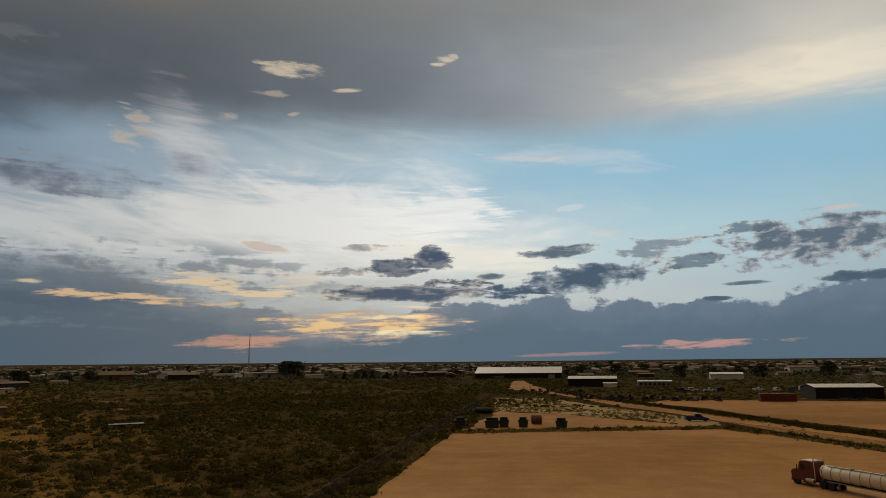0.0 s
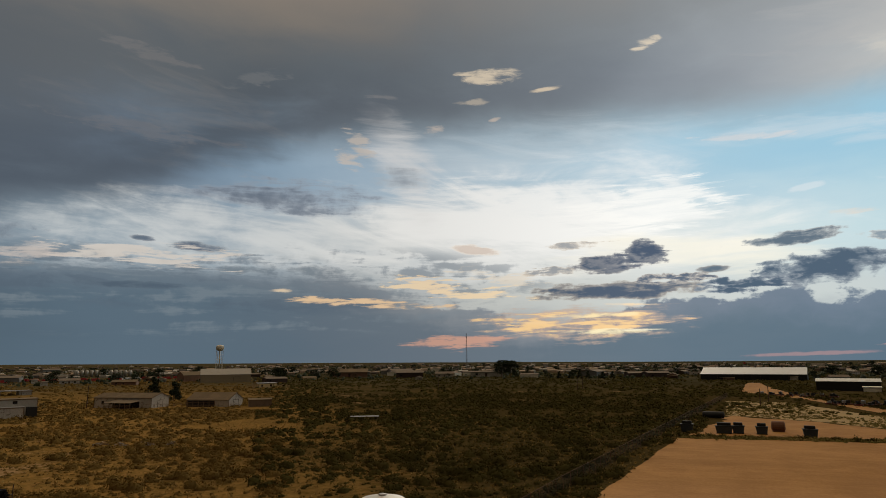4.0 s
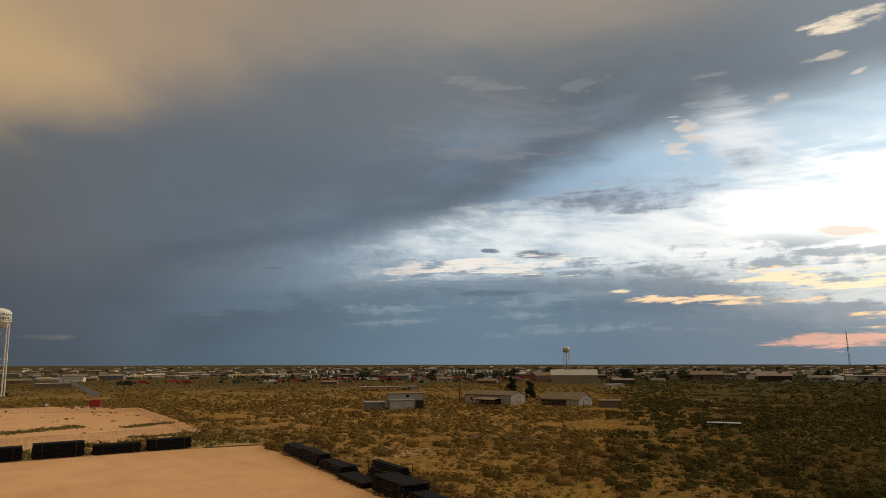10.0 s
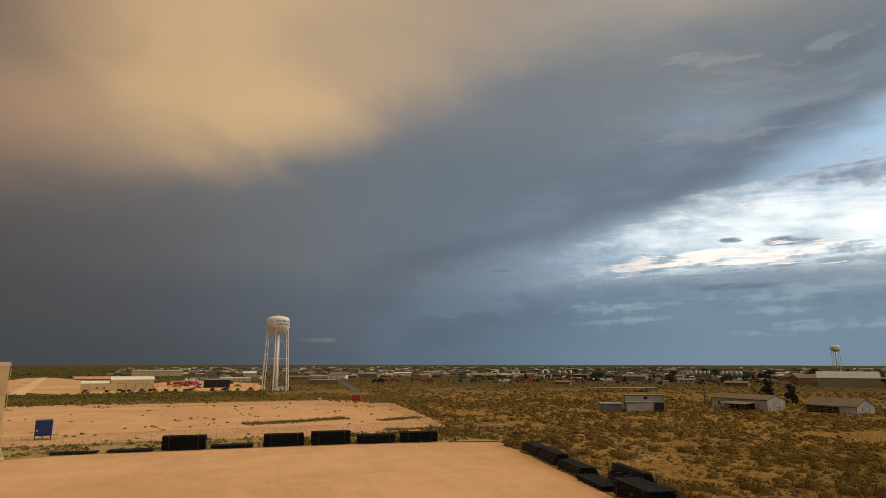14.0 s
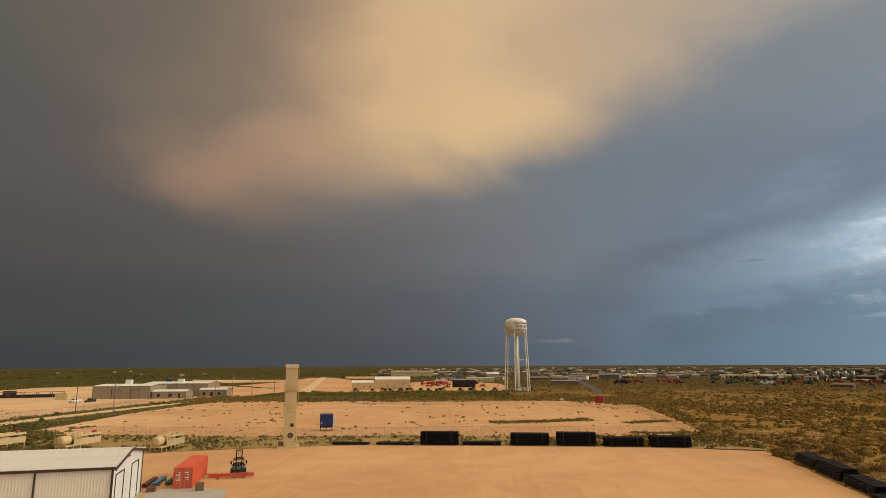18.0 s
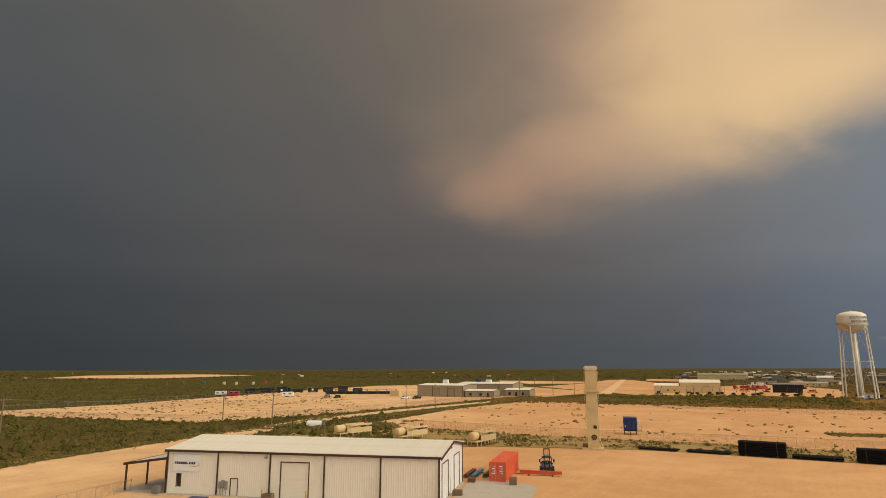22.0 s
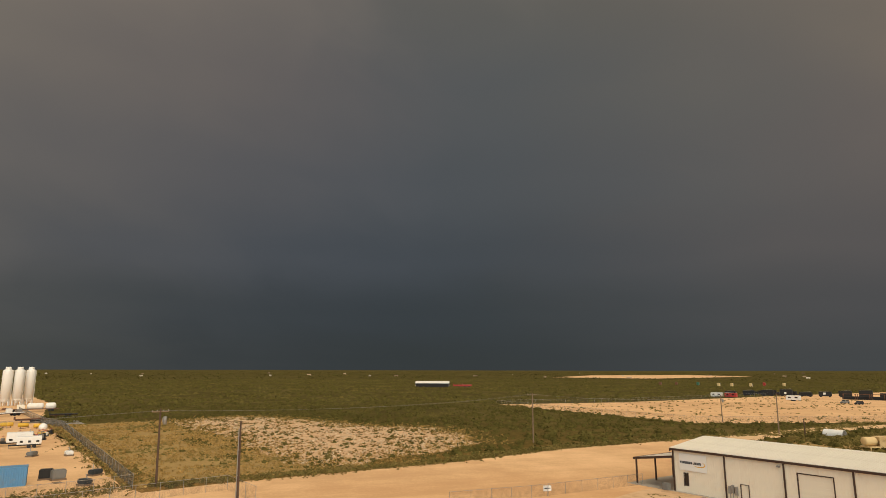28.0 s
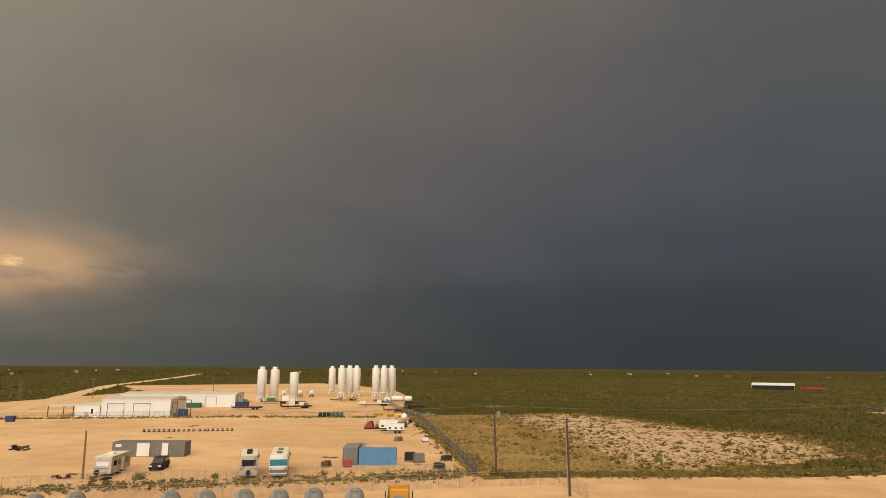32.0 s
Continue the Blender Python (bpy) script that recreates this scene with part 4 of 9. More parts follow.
for seed, bear, material, share, label in ((11, (-3, 36), M_LEAF, 1.0, "dark olive mesquite scrub on dry soil"), (21, (34, 82), M_LEAF_W, 0.8, "dry olive-brown scrub among straw grass")):
    wide = (bear[1] - bear[0]) / 40
    # low growth first, then the round bushes that stand out of it, in loose groups
    p, rng = scatter(seed, int(3600 * share * wide), bear, (44, 135), 0.7, None, -0.18, 16)
    tufts("scrub_low", label, material, p, 0.3 + 0.7 * rng.uniform(0, 1, len(p)) ** 1.5, 30, seed, 0.6, 0.17)
    p, rng = scatter(seed + 3, int(1050 * share * wide), bear, (44, 135), 0.7, None, -0.12, 26)
    tufts("scrub_near", label, material, p, 0.9 + 1.7 * rng.uniform(0, 1, len(p)) ** 1.6, 250, seed + 3, 0.72, 0.095)
    p, rng = scatter(seed + 1, int(8200 * share * wide), bear, (135, 300), 0.7, None, -0.22, 30)
    tufts("scrub_middle", label, material, p, 0.5 + 2.0 * rng.uniform(0, 1, len(p)) ** 1.8, 22, seed + 1, 0.62, 0.21)
    p, rng = scatter(seed + 2, int(11000 * share * wide), (bear[0] - 9 if bear[0] < 0 else bear[0], bear[1] + (20 if bear[1] > 60 else 0)), (300, 800), 0.6, None, -0.15, 40)
    tufts("scrub_far", label, material, p, rng.uniform(0.7, 2.4, len(p)), 8, seed + 2, 0.55, 0.4)
p, rng = scatter(19, 9000, (-42, -3), (215, 800), 0.6, None, -0.1, 40)
tufts("scrub_north_east", "dark scrub between the north lots", M_LEAF, p, rng.uniform(0.6, 1.8, len(p)), 11, 19, 0.6, 0.36)
p, rng = scatter(18, 15000, (-40, 104), (800, 2200), 0.5, None, -0.2, 120)
tufts("scrub_horizon", "distant dark scrub and garden trees", M_LEAF, p, rng.uniform(1.2, 3.4, len(p)), 5, 8, 0.7, 0.45)
p, rng = scatter(20, 5200, (-40, 70), (560, 2000), 0.55, None, 0.0, 90)
tufts("garden_trees", "dark round garden trees between the houses", M_TREE, p, 1.3 + 2.6 * rng.uniform(0, 1, len(p)) ** 2, 10, 9, 1.25, 0.4, "trees")
p, rng = scatter(14, 13000, (-3, 80), (40, 190), 0.7, None, -0.3, 9)
tufts("grass_near", "dry straw-coloured grass tufts", M_STRAW, p, rng.uniform(0.15, 0.42, len(p)), 12, 4, 0.8, 0.4, "grass", 0.6)
p, rng = scatter(15, 14000, (124, 240), (95, 300), 0.65, lambda q: ~inside(q[:, 0], q[:, 1], [(60, -90), (60, -208), (26, -213), (0, -226), (-17, -212), (-36, -178), (-53, -170), (-54, -148), (-48, -126), (-30, -112), (-60, -118), (-38, -106), (0, -96)]), -0.4)
tufts("shrubs_south", "green creosote shrubs on pale soil", M_LEAF_S, p, 0.5 + 1.4 * rng.uniform(0, 1, len(p)) ** 1.5, 26, 5, 0.8, 0.24)
p, rng = scatter(16, 26000, (112, 246), (300, 950), 0.55, None, -0.4, 60)
tufts("shrubs_south_far", "far green cover of creosote shrubs", M_LEAF_S, p, rng.uniform(0.8, 2.0, len(p)), 7, 6, 0.6, 0.42)
p, rng = scatter(17, 22000, (104, 246), (950, 2600), 0.5, None, -0.4, 150)
tufts("shrubs_horizon", "distant green cover of creosote shrubs", M_LEAF_S, p, rng.uniform(1.6, 4.0, len(p)), 4, 7, 0.36, 0.5)


# ---------- kinds of things ----------
def at(bear, reach):
    """A place by its bearing to the left of north, in degrees, and its distance."""
    return -math.sin(radians(bear)) * reach, math.cos(radians(bear)) * reach


def wire_material(name="chain_link_wire", dense=0.1, base=(0.2, 0.19, 0.17, 1)):
    m = bpy.data.materials.new(name)
    m.use_nodes = True
    tree = m.node_tree
    shader = tree.nodes["Principled BSDF"]
    shader.inputs["Base Color"].default_value = base
    shader.inputs["Roughness"].default_value, shader.inputs["Metallic"].default_value = 0.6, 0.3
    clear, mix = tree.nodes.new("ShaderNodeBsdfTransparent"), tree.nodes.new("ShaderNodeMixShader")
    spot = tree.nodes.new("ShaderNodeTexCoord").outputs["Object"]
    tree.links.new((fog(tree, spot, 1.5, 3.0).step(0.2, 0.8) * 0.1 + dense).socket, mix.inputs[0])
    tree.links.new(clear.outputs[0], mix.inputs[1])
    tree.links.new(shader.outputs[0], mix.inputs[2])
    tree.links.new(mix.outputs[0], tree.nodes["Material Output"].inputs[0])
    return m


M_WIRE = wire_material("chain_link_wire", 0.015, (0.10, 0.09, 0.08, 1))
M_WIRE_DARK = wire_material("rusted_wire", 0.12, (0.035, 0.028, 0.022, 1))
M_SLATS = wire_material("slatted_wire", 0.34, (0.20, 0.185, 0.155, 1))
POST = None


def fence(label, path, tall=2.0, gap=3.0, material=None, rail=True, sheet=True, slats=False):
    """A chain-link fence along a path: posts, a top rail and the wire."""
    ob = thing("chain_link_fence", label, "fence", *path[0])
    bx, by = path[0]
    first = None
    wires, rails = bmesh.new(), bmesh.new()
    for (x0, y0), (x1, y1) in zip(path, path[1:]):
        span = math.hypot(x1 - x0, y1 - y0)
        n = max(1, round(span / gap))
        for i in range(n + (1 if (x1, y1) == path[-1] else 0)):
            x, y = x0 + (x1 - x0) * i / n - bx, y0 + (y1 - y0) * i / n - by
            if first is None:
                first = part("post", rod((0, 0, -0.1), (0, 0, tall + 0.06), 0.03, 6), material or M_STEEL, ob)
                first.matrix_basis = pose(x, y, 0)
            else:
                twin("post", first, pose(x, y, 0, random.uniform(-1.5, 1.5), random.uniform(-1.5, 1.5), 0), ob)
        a, b = Vector((x0 - bx, y0 - by, 0)), Vector((x1 - bx, y1 - by, 0))
        rod(a + Vector((0, 0, tall)), b + Vector((0, 0, tall)), 0.022, 5, bm=rails)
        side = Vector((-(b - a).y, (b - a).x, 0)).normalized() * 0.012
        prism([((a + side).x, (a + side).y), ((b + side).x, (b + side).y), ((b - side).x, (b - side).y), ((a - side).x, (a - side).y)], 0.05, tall - 0.03, wires)
    if rail:
        part("top_rail", rails, material or M_STEEL, ob)
    else:
        rails.free()
    if sheet:
        part("wire_mesh", wires, M_SLATS if slats else M_WIRE_DARK if material is M_RUST else M_WIRE, ob)
    else:
        wires.free()
    return ob


def wall(name, length, tall, holes, material, parent, m, pitch=0.3, deep=0.016):
    """A ribbed wall with openings (x0, x1, top, bottom), made of the sheets round them."""
    spans, x = [], 0.0
    for x0, x1, top, low in sorted(holes):
        if x0 > x:
            spans.append((x, x0, 0.0, tall))
        spans.append((x0, x1, top, tall))
        if low > 0:
            spans.append((x0, x1, 0.0, low))
        x = x1
    if x < length:
        spans.append((x, length, 0.0, tall))
    for x0, x1, z0, z1 in spans:
        if z1 - z0 > 0.02:
            o = part(name, ribbed(x1 - x0, z1 - z0, pitch, deep, 0.14), material, parent)
            o.matrix_basis = m @ pose(x0, 0, z0)


def roller_door(parent, m, width, tall, material, name="roller_door"):
    """A door of stacked slats with a frame round it."""
    o = part(name, box(0, 0.09, 0, width, 0.12, tall), material, parent)
    o.matrix_basis = m
    n = max(4, int(tall / 0.3))
    slat = part("slat", box(0, 0.06, 0.012, width, 0.1, tall / n - 0.012), material, o)
    for i in range(1, n):
        twin("slat", slat, pose(0, 0, tall * i / n), o)
    bm = box(-0.12, -0.05, 0, 0, 0.12, tall + 0.12)
    box(width, -0.05, 0, width + 0.12, 0.12, tall + 0.12, bm)
    box(0, -0.05, tall, width, 0.12, tall + 0.12, bm)
    f = part("door_frame", bm, M_BROWN, parent)
    f.matrix_basis = m
    return o


def gable(length, depth, eave, ridge, over=0.25, seam=0.6, thick=0.1):
    """A pitched roof whose ridge runs along x, with standing seams."""
    bm = bmesh.new()
    half = depth / 2
    slope = (ridge - eave) / half
    for side in (0, 1):
        def put(x, d, up):
            y = (half - d) if side == 0 else (half + d)
            return (x, y, ridge - d * slope + up)
        reach = half + over
        v = [bm.verts.new(put(x, d, u)) for u in (0.0, thick) for x, d in ((-over, 0), (length + over, 0), (length + over, reach), (-over, reach))]
        for f in ((3, 2, 1, 0), (4, 5, 6, 7), (0, 1, 5, 4), (1, 2, 6, 5), (2, 3, 7, 6), (3, 0, 4, 7)):
            bm.faces.new([v[i] for i in f])
        if seam:
            n = int((length + 2 * over) / seam)
            for i in range(n + 1):
                x = -over + (length + 2 * over) * i / n
                w = [bm.verts.new(put(a, d, u)) for u in (thick, thick + 0.045) for a, d in ((x - 0.03, 0), (x + 0.03, 0), (x + 0.03, reach), (x - 0.03, reach))]
                for f in ((4, 5, 6, 7), (1, 2, 6, 5), (3, 0, 4, 7), (2, 3, 7, 6)):
                    bm.faces.new([w[j] for j in f])
    bmesh.ops.recalc_face_normals(bm, faces=bm.faces[:])
    return bm


def end_wall(depth, eave, ridge, thick=0.14):
    return prism([(0, 0), (depth, 0), (depth, eave), (depth / 2, ridge), (0, eave)], 0, thick, along="X")


def hall(name, label, x, y, turn, length, depth, eave, ridge, skin=None, roof=None, trim=None, doors=(), windows=(), right_doors=(), left_doors=(), bays=0, seam=0.6, category="building", group=""):
    """A steel hall seen from its long front, which lies along x at y = 0; the ridge runs with it."""
    skin, roof, trim = skin or M_WHITE, roof or M_ROOF, trim or M_BROWN
    ob = thing(name, label, category, x, y, turn, group)
    holes = [(a, b, h, 0.0) for a, b, h in doors] + [(a, b, h, low) for a, b, low, h in windows]
    bays = bays or max(1, round(length / 7))
    wall("wall_panel", length, eave, holes, skin, ob, pose(0, 0, 0))
    part("wall_back", box(0, depth - 0.14, 0, length, depth, eave), skin, ob)
    for end, ds in ((0.0, left_doors), (length - 0.14, right_doors)):
        o = part("wall_end", end_wall(depth, eave, ridge), skin, ob)
        o.matrix_basis = pose(end, 0, 0)
        for a, b, h in ds:
            m = pose(length + 0.02, a, 0, 0, 0, 90) if end else pose(-0.02, b, 0, 0, 0, -90)
            roller_door(ob, m, b - a, h, M_WHITE)
    part("roof", gable(length, depth, eave, ridge, seam=seam), roof, ob)
    for a, b, h in doors:
        roller_door(ob, pose(a, 0, 0), b - a, h, skin)
    for a, b, low, h in windows:
        w = part("window", box(a, 0.05, low, b, 0.09, h), M_GLASS, ob)
        part("window_frame", box(a, -0.05, h, b, 0.03, h + 0.07, box(a, -0.06, low - 0.07, b, 0.04, low)), trim, w)
    bm = box(-0.06, -0.09, eave - 0.22, length + 0.06, -0.04, eave + 0.02)
    part("gutter", bm, trim, ob)
    for i in range(bays + 1):
        xx = length * i / bays
        if all(not (a - 0.15 < xx < b + 0.15) for a, b, h in doors):
            part("downpipe", box(xx - 0.07, -0.12, 0, xx + 0.07, -0.04, eave - 0.2), trim, ob)
    if seam:
        bm = bmesh.new()
        for end in (-0.3, length + 0.22):
            for a, b in (((-0.3, eave - 0.06), (depth / 2, ridge + 0.06)), ((depth / 2, ridge + 0.06), (depth + 0.3, eave - 0.06))):
                prism([(a[0], a[1] - 0.2), (b[0], b[1] - 0.2), b, a], end, end + 0.08, bm, "X")
        part("gable_trim", bm, trim, ob)
    return ob


def wheel(parent, x, y, r=0.5, wide=0.28, side=1):
    """A road wheel whose axle runs along y."""
    t = part("wheel", lathe([(r * 0.55, -wide / 2), (r * 0.93, -wide / 2), (r, -wide * 0.3), (r, wide * 0.3), (r * 0.93, wide / 2), (r * 0.55, wide / 2)], 16, axis="Y"), M_BLACK, parent)
    t.matrix_basis = pose(x, y, r)
    part("rim", lathe([(0.05, -0.02), (r * 0.5, -wide * 0.42), (r * 0.58, wide * 0.42), (0.05, 0.05)], 12, axis="Y"), M_STEEL, t)
    return t


def pole(label, x, y, tall, turn=0.0, arm=0.0, transformer=False, lean=0.0, material=None):
    """A wooden utility pole, with a cross-arm, insulators and a transformer where it has them."""
    ob = thing("utility_pole", label, "utility pole", x, y, turn)
    shaft = part("shaft", rod((0, 0, -0.3), (lean, 0, tall), 0.17, 10, 0.11), material or M_POLE, ob)
    if arm:
        a = part("cross_arm", box(lean - arm, -0.06, tall - 0.5, lean + arm, 0.06, tall - 0.36), M_WOOD, ob)
        for k in (-0.95, -0.4, 0.4, 0.95):
            part("insulator", rod((lean + arm * k, 0, tall - 0.36), (lean + arm * k, 0, tall - 0.16), 0.05, 8), M_STEEL, ob)
    if transformer:
        part("transformer", lathe([(0.22, 0), (0.27, 0.05), (0.27, 1.0), (0.22, 1.1), (0.06, 1.12)], 14, at=(-0.45, 0, tall - 2.2)), M_STEEL, ob, "grey steel transformer can", True)
        part("bracket", box(-0.3, -0.04, tall - 1.9, -0.1, 0.04, tall - 1.3), M_STEEL, ob)
    return ob


def cable(label, p, q, sag=0.6, r=0.007):
    """A hanging wire."""
    bm = bmesh.new()
    pts = [Vector(p).lerp(Vector(q), k / 12) - Vector((0, 0, sag * 4 * (k / 12) * (1 - k / 12))) for k in range(13)]
    for a, b in zip(pts, pts[1:]):
        rod(a, b, r, 5, bm=bm)
    return tagged(part("overhead_wire", bm, M_GREY), label, "wire")


def pipe_rack(label, x, y, turn, long, deep, layers, per=None, sunk=0, group="pipe racks along the yard"):
    """Coated pipes stacked in layers on timber sleepers, held by stakes."""
    ob = thing("pipe_rack", label, "pipe stack", x, y, turn, group)
    r = 0.13
    per = per or max(2, int(deep / (2 * r)))
    n = max(3, round(long / 2.4))
    for i in range(n):
        xx = long * (i + 0.5) / n
        part("sleeper", box(xx - 0.12, -0.25, 0, xx + 0.12, deep + 0.2, 0.2), M_WOOD, ob)
    z = 0.2
    for k in range(layers):
        bm = bmesh.new()
        count = per - (k if sunk else 0)
        if count < 2:
            break
        last_layer = k == layers - 1
        for j in range(count):
            yy = r + (deep - 2 * r) * (j + (0.5 * k if sunk else 0)) / max(1, per - 1)
            a = random.uniform(-0.12, 0.12)
            if not last_layer:
                rod((a, yy, z + r), (long + a, yy, z + r), r, 7, bm=bm)
            elif j == 0:
                first = part("pipe", rod((0, 0, 0), (long, 0, 0), r, 7), M_PIPE, ob)
                first.location = (a, yy, z + r)
            else:
                twin("pipe", first, Matrix.Translation((a, yy, z + r)), ob)
        if not last_layer:
            tagged(part("pipe_fill", bm, M_PIPE, ob), kind="stuff")
        else:
            bm.free()
        z += 2 * r
        if k % 3 == 2 and k < layers - 1:
            for i in range(n):
                xx = long * (i + 0.5) / n
                part("spacer", box(xx - 0.05, 0, z, xx + 0.05, deep, z + 0.06), M_WOOD, ob)
            z += 0.06
    for i in (0, n - 1):
        xx = long * (i + 0.5) / n
        for yy in (-0.08, deep + 0.08):
            part("stake", rod((xx, yy, 0), (xx, yy, z + 0.2), 0.05, 6), M_BROWN, ob)
    return ob


def container(name, label, x, y, turn, long, wide=2.44, tall=2.59, skin=None, marks=False):
    """A corrugated shipping container: x runs along it, its doors at x = 0."""
    skin = skin or M_ORANGE
    ob = thing(name, label, "container", x, y, turn)
    for s, m in ((0, pose(0.12, 0.03, 0.16)), (1, pose(long - 0.12, wide - 0.03, 0.16, 0, 0, 180))):
        o = part("side_panel", ribbed(long - 0.24, tall - 0.32, 0.28, 0.05, 0.02, 0.4), skin, ob)
        o.matrix_basis = m
    o = part("end_panel", ribbed(wide - 0.2, tall - 0.32, 0.28, 0.05, 0.02, 0.4), skin, ob)
    o.matrix_basis = pose(long - 0.03, 0.1, 0.16, 0, 0, 90)
    o = part("roof", ribbed(long - 0.2, wide - 0.12, 0.3, 0.025, 0.04, 0.5), skin, ob, "sun-faded roof sheet")
    o.matrix_basis = pose(0.1, 0.06, tall - 0.05, -90, 0, 0)
    bm = bmesh.new()
    for yy in (0, wide - 0.14):
        for xx in (0, long - 0.14):
            box(xx, yy, 0, xx + 0.14, yy + 0.14, tall, bm)
        box(0.14, yy, 0, long - 0.14, yy + 0.14, 0.16, bm)
        box(0.14, yy, tall - 0.14, long - 0.14, yy + 0.14, tall - 0.02, bm)
    for xx in (0, long - 0.14):
        box(xx, 0.14, 0, xx + 0.14, wide - 0.14, 0.16, bm)
        box(xx, 0.14, tall - 0.14, xx + 0.14, wide - 0.14, tall - 0.02, bm)
    part("frame", bm, skin, ob)
    for k in (0, 1):
        y0 = 0.16 + k * (wide / 2 - 0.15)
        bm = box(0.02, y0, 0.17, 0.08, y0 + wide / 2 - 0.18, tall - 0.15)
        d = part("door", bm, skin, ob)
        for j in (0.3, 0.75):
            part("lock_rod", rod((0.0, y0 + j * (wide / 2 - 0.18), 0.2), (0.0, y0 + j * (wide / 2 - 0.18), tall - 0.2), 0.025, 6), M_STEEL, d)
        if marks:
            for i in range(4):
                part("marking", box(-0.012, y0 + 0.3, 1.1 + i * 0.32, 0.016, y0 + 0.55 + 0.3 * ((i + k) % 2), 1.22 + i * 0.32), M_WHITE, d, "pale stencilled marking")
    part("floor", box(0.14, 0.14, 0.05, long - 0.14, wide - 0.14, 0.17), M_WOOD, ob)
    return ob


def leafy(name, label, tall, wide, seed, leaves=900, conic=0.0, low=0.2, category="tree", material=None):
    """A tree: a tapered trunk with limbs, and a crown of many small leaf clumps."""
    ob = thing(name, label, category)
    rng = np.random.default_rng(seed)
    bm = rod((0, 0, -0.2), (0, 0, tall * 0.55), tall * 0.022, 8, tall * 0.012)
    lobes = []
    for i in range(9):
        a, h = rng.uniform(0, 2 * np.pi), rng.uniform(low + 0.1, 0.9)
        reach = wide * rng.uniform(0.25, 0.62) * (1 - conic * h)
        tip = (math.cos(a) * reach, math.sin(a) * reach, tall * h)
        rod((0, 0, tall * (0.12 + 0.4 * h)), tip, tall * 0.009, 5, tall * 0.003, bm)
        lobes.append((*tip, wide * rng.uniform(0.28, 0.45) * (1 - conic * h * 0.7)))
    lobes.append((0, 0, tall * 0.82, wide * 0.35 * (1 - conic * 0.6)))
    part("trunk", bm, M_BARK, ob)
    c = []
    for x, y, z, r in lobes:
        d = rng.normal(size=(leaves // len(lobes), 3))
        d /= np.linalg.norm(d, axis=1)[:, None]
        d *= (rng.uniform(0.35, 1.0, len(d)) ** 0.5)[:, None] * r
        c.append(d * (1, 1, 0.85) + (x, y, z))
    c = np.concatenate(c)
    c = c[(c[:, 2] > tall * low) & (c[:, 2] < tall)]
    k = len(c)
    v = np.stack([c + rng.normal(size=(k, 3)) * tall * 0.035 for _ in range(3)], 1).reshape(-1, 3)
    v[:, 2] = np.clip(v[:, 2], 0.05, tall)
    crown = from_arrays("crown", v, np.arange(k * 3).reshape(-1, 3), material or M_TREE)
    crown.parent = ob
    return ob


# ---------- the yard: workshop, container, forklift, pipe racks ----------
SHOP = thing("workshop", "long cream steel workshop with dark brown trim", "workshop", -55.6, -73.6, 108.2)
S_LONG, S_DEEP, S_EAVE, S_RIDGE = 36.5, 16.0, 5.5, 6.5
bay = S_LONG / 5
for i in range(5):
    holes = {0: [(1.5, 2.05, 2.5, 0.9)], 1: [(1.9, 2.9, 2.15, 0.0)], 2: [(1.5, 5.2, 4.3, 0.0)]}.get(i, [])
    wall("wall_panel", bay - 0.02, S_EAVE, holes, M_CREAM, SHOP, pose(i * bay, 0, 0), 0.3, 0.012)
part("wall_back", ribbed(S_LONG, S_EAVE, 0.3, 0.035, 0.14), M_CREAM, SHOP).matrix_basis = pose(S_LONG, S_DEEP, 0, 0, 0, 180)
part("wall_end", end_wall(S_DEEP, S_EAVE, S_RIDGE), M_CREAM, SHOP).matrix_basis = pose(0.01, 0, 0)
# white in place of cream: the stronger light on this end is in its colour
east = part("wall_end", end_wall(S_DEEP, S_EAVE, S_RIDGE), M_WHITE, SHOP, "end wall in a whiter colour for the light it catches")
east.matrix_basis = pose(S_LONG - 0.15, 0, 0)
top_sheet = part("roof", gable(S_LONG, S_DEEP, S_EAVE, S_RIDGE, 0.3, 0), M_ROOF, SHOP, "pale ribbed steel roof")
first, slope = None, math.degrees(math.atan2(S_RIDGE - S_EAVE, S_DEEP / 2))
for i in range(62):
    for side in (0, 1):
        m = pose(-0.3 + (i + 0.5) * (S_LONG + 0.6) / 62, S_DEEP / 2, S_RIDGE + 0.1, 0, 0, 180 * side) @ pose(0, 0, 0, slope, 0, 0)
        if first is None:
            wide = (S_LONG + 0.6) / 124
            bm = box(-wide, -8.36, 0.003, wide, 0, 0.014)
            box(-wide, -8.36, 0.014, -wide + 0.05, 0, 0.045, bm)
            box(-0.03, -8.36, 0.014, 0.03, 0, 0.03, bm)
            first = part("roof_sheet", bm, M_ROOF, top_sheet)
            first.matrix_basis = m
        else:
            twin("roof_sheet", first, m, top_sheet)
roller_door(SHOP, pose(2 * bay + 1.5, 0, 0), 3.7, 4.3, M_CREAM)
for a, b in ((1.6, 5.4), (9.6, 13.4)):
    roller_door(SHOP, pose(S_LONG + 0.03, a, 0, 0, 0, 90), b - a, 4.4, M_WHITE)
part("door", box(7.0, 0, 0, 7.95, 0.06, 2.1), M_WHITE, SHOP, "white steel side door").matrix_basis = pose(S_LONG + 0.06, 0, 0, 0, 0, 90)
entry = part("door", box(bay + 1.93, 0.05, 0, bay + 2.87, 0.1, 2.12), M_CREAM, SHOP, "cream steel side door")
part("door_frame", box(bay + 1.84, -0.05, 0, bay + 1.93, 0.06, 2.2, box(bay + 2.87, -0.05, 0, bay + 2.96, 0.06, 2.2, box(bay + 1.93, -0.05, 2.12, bay + 2.87, 0.06, 2.2))), M_BROWN, entry)
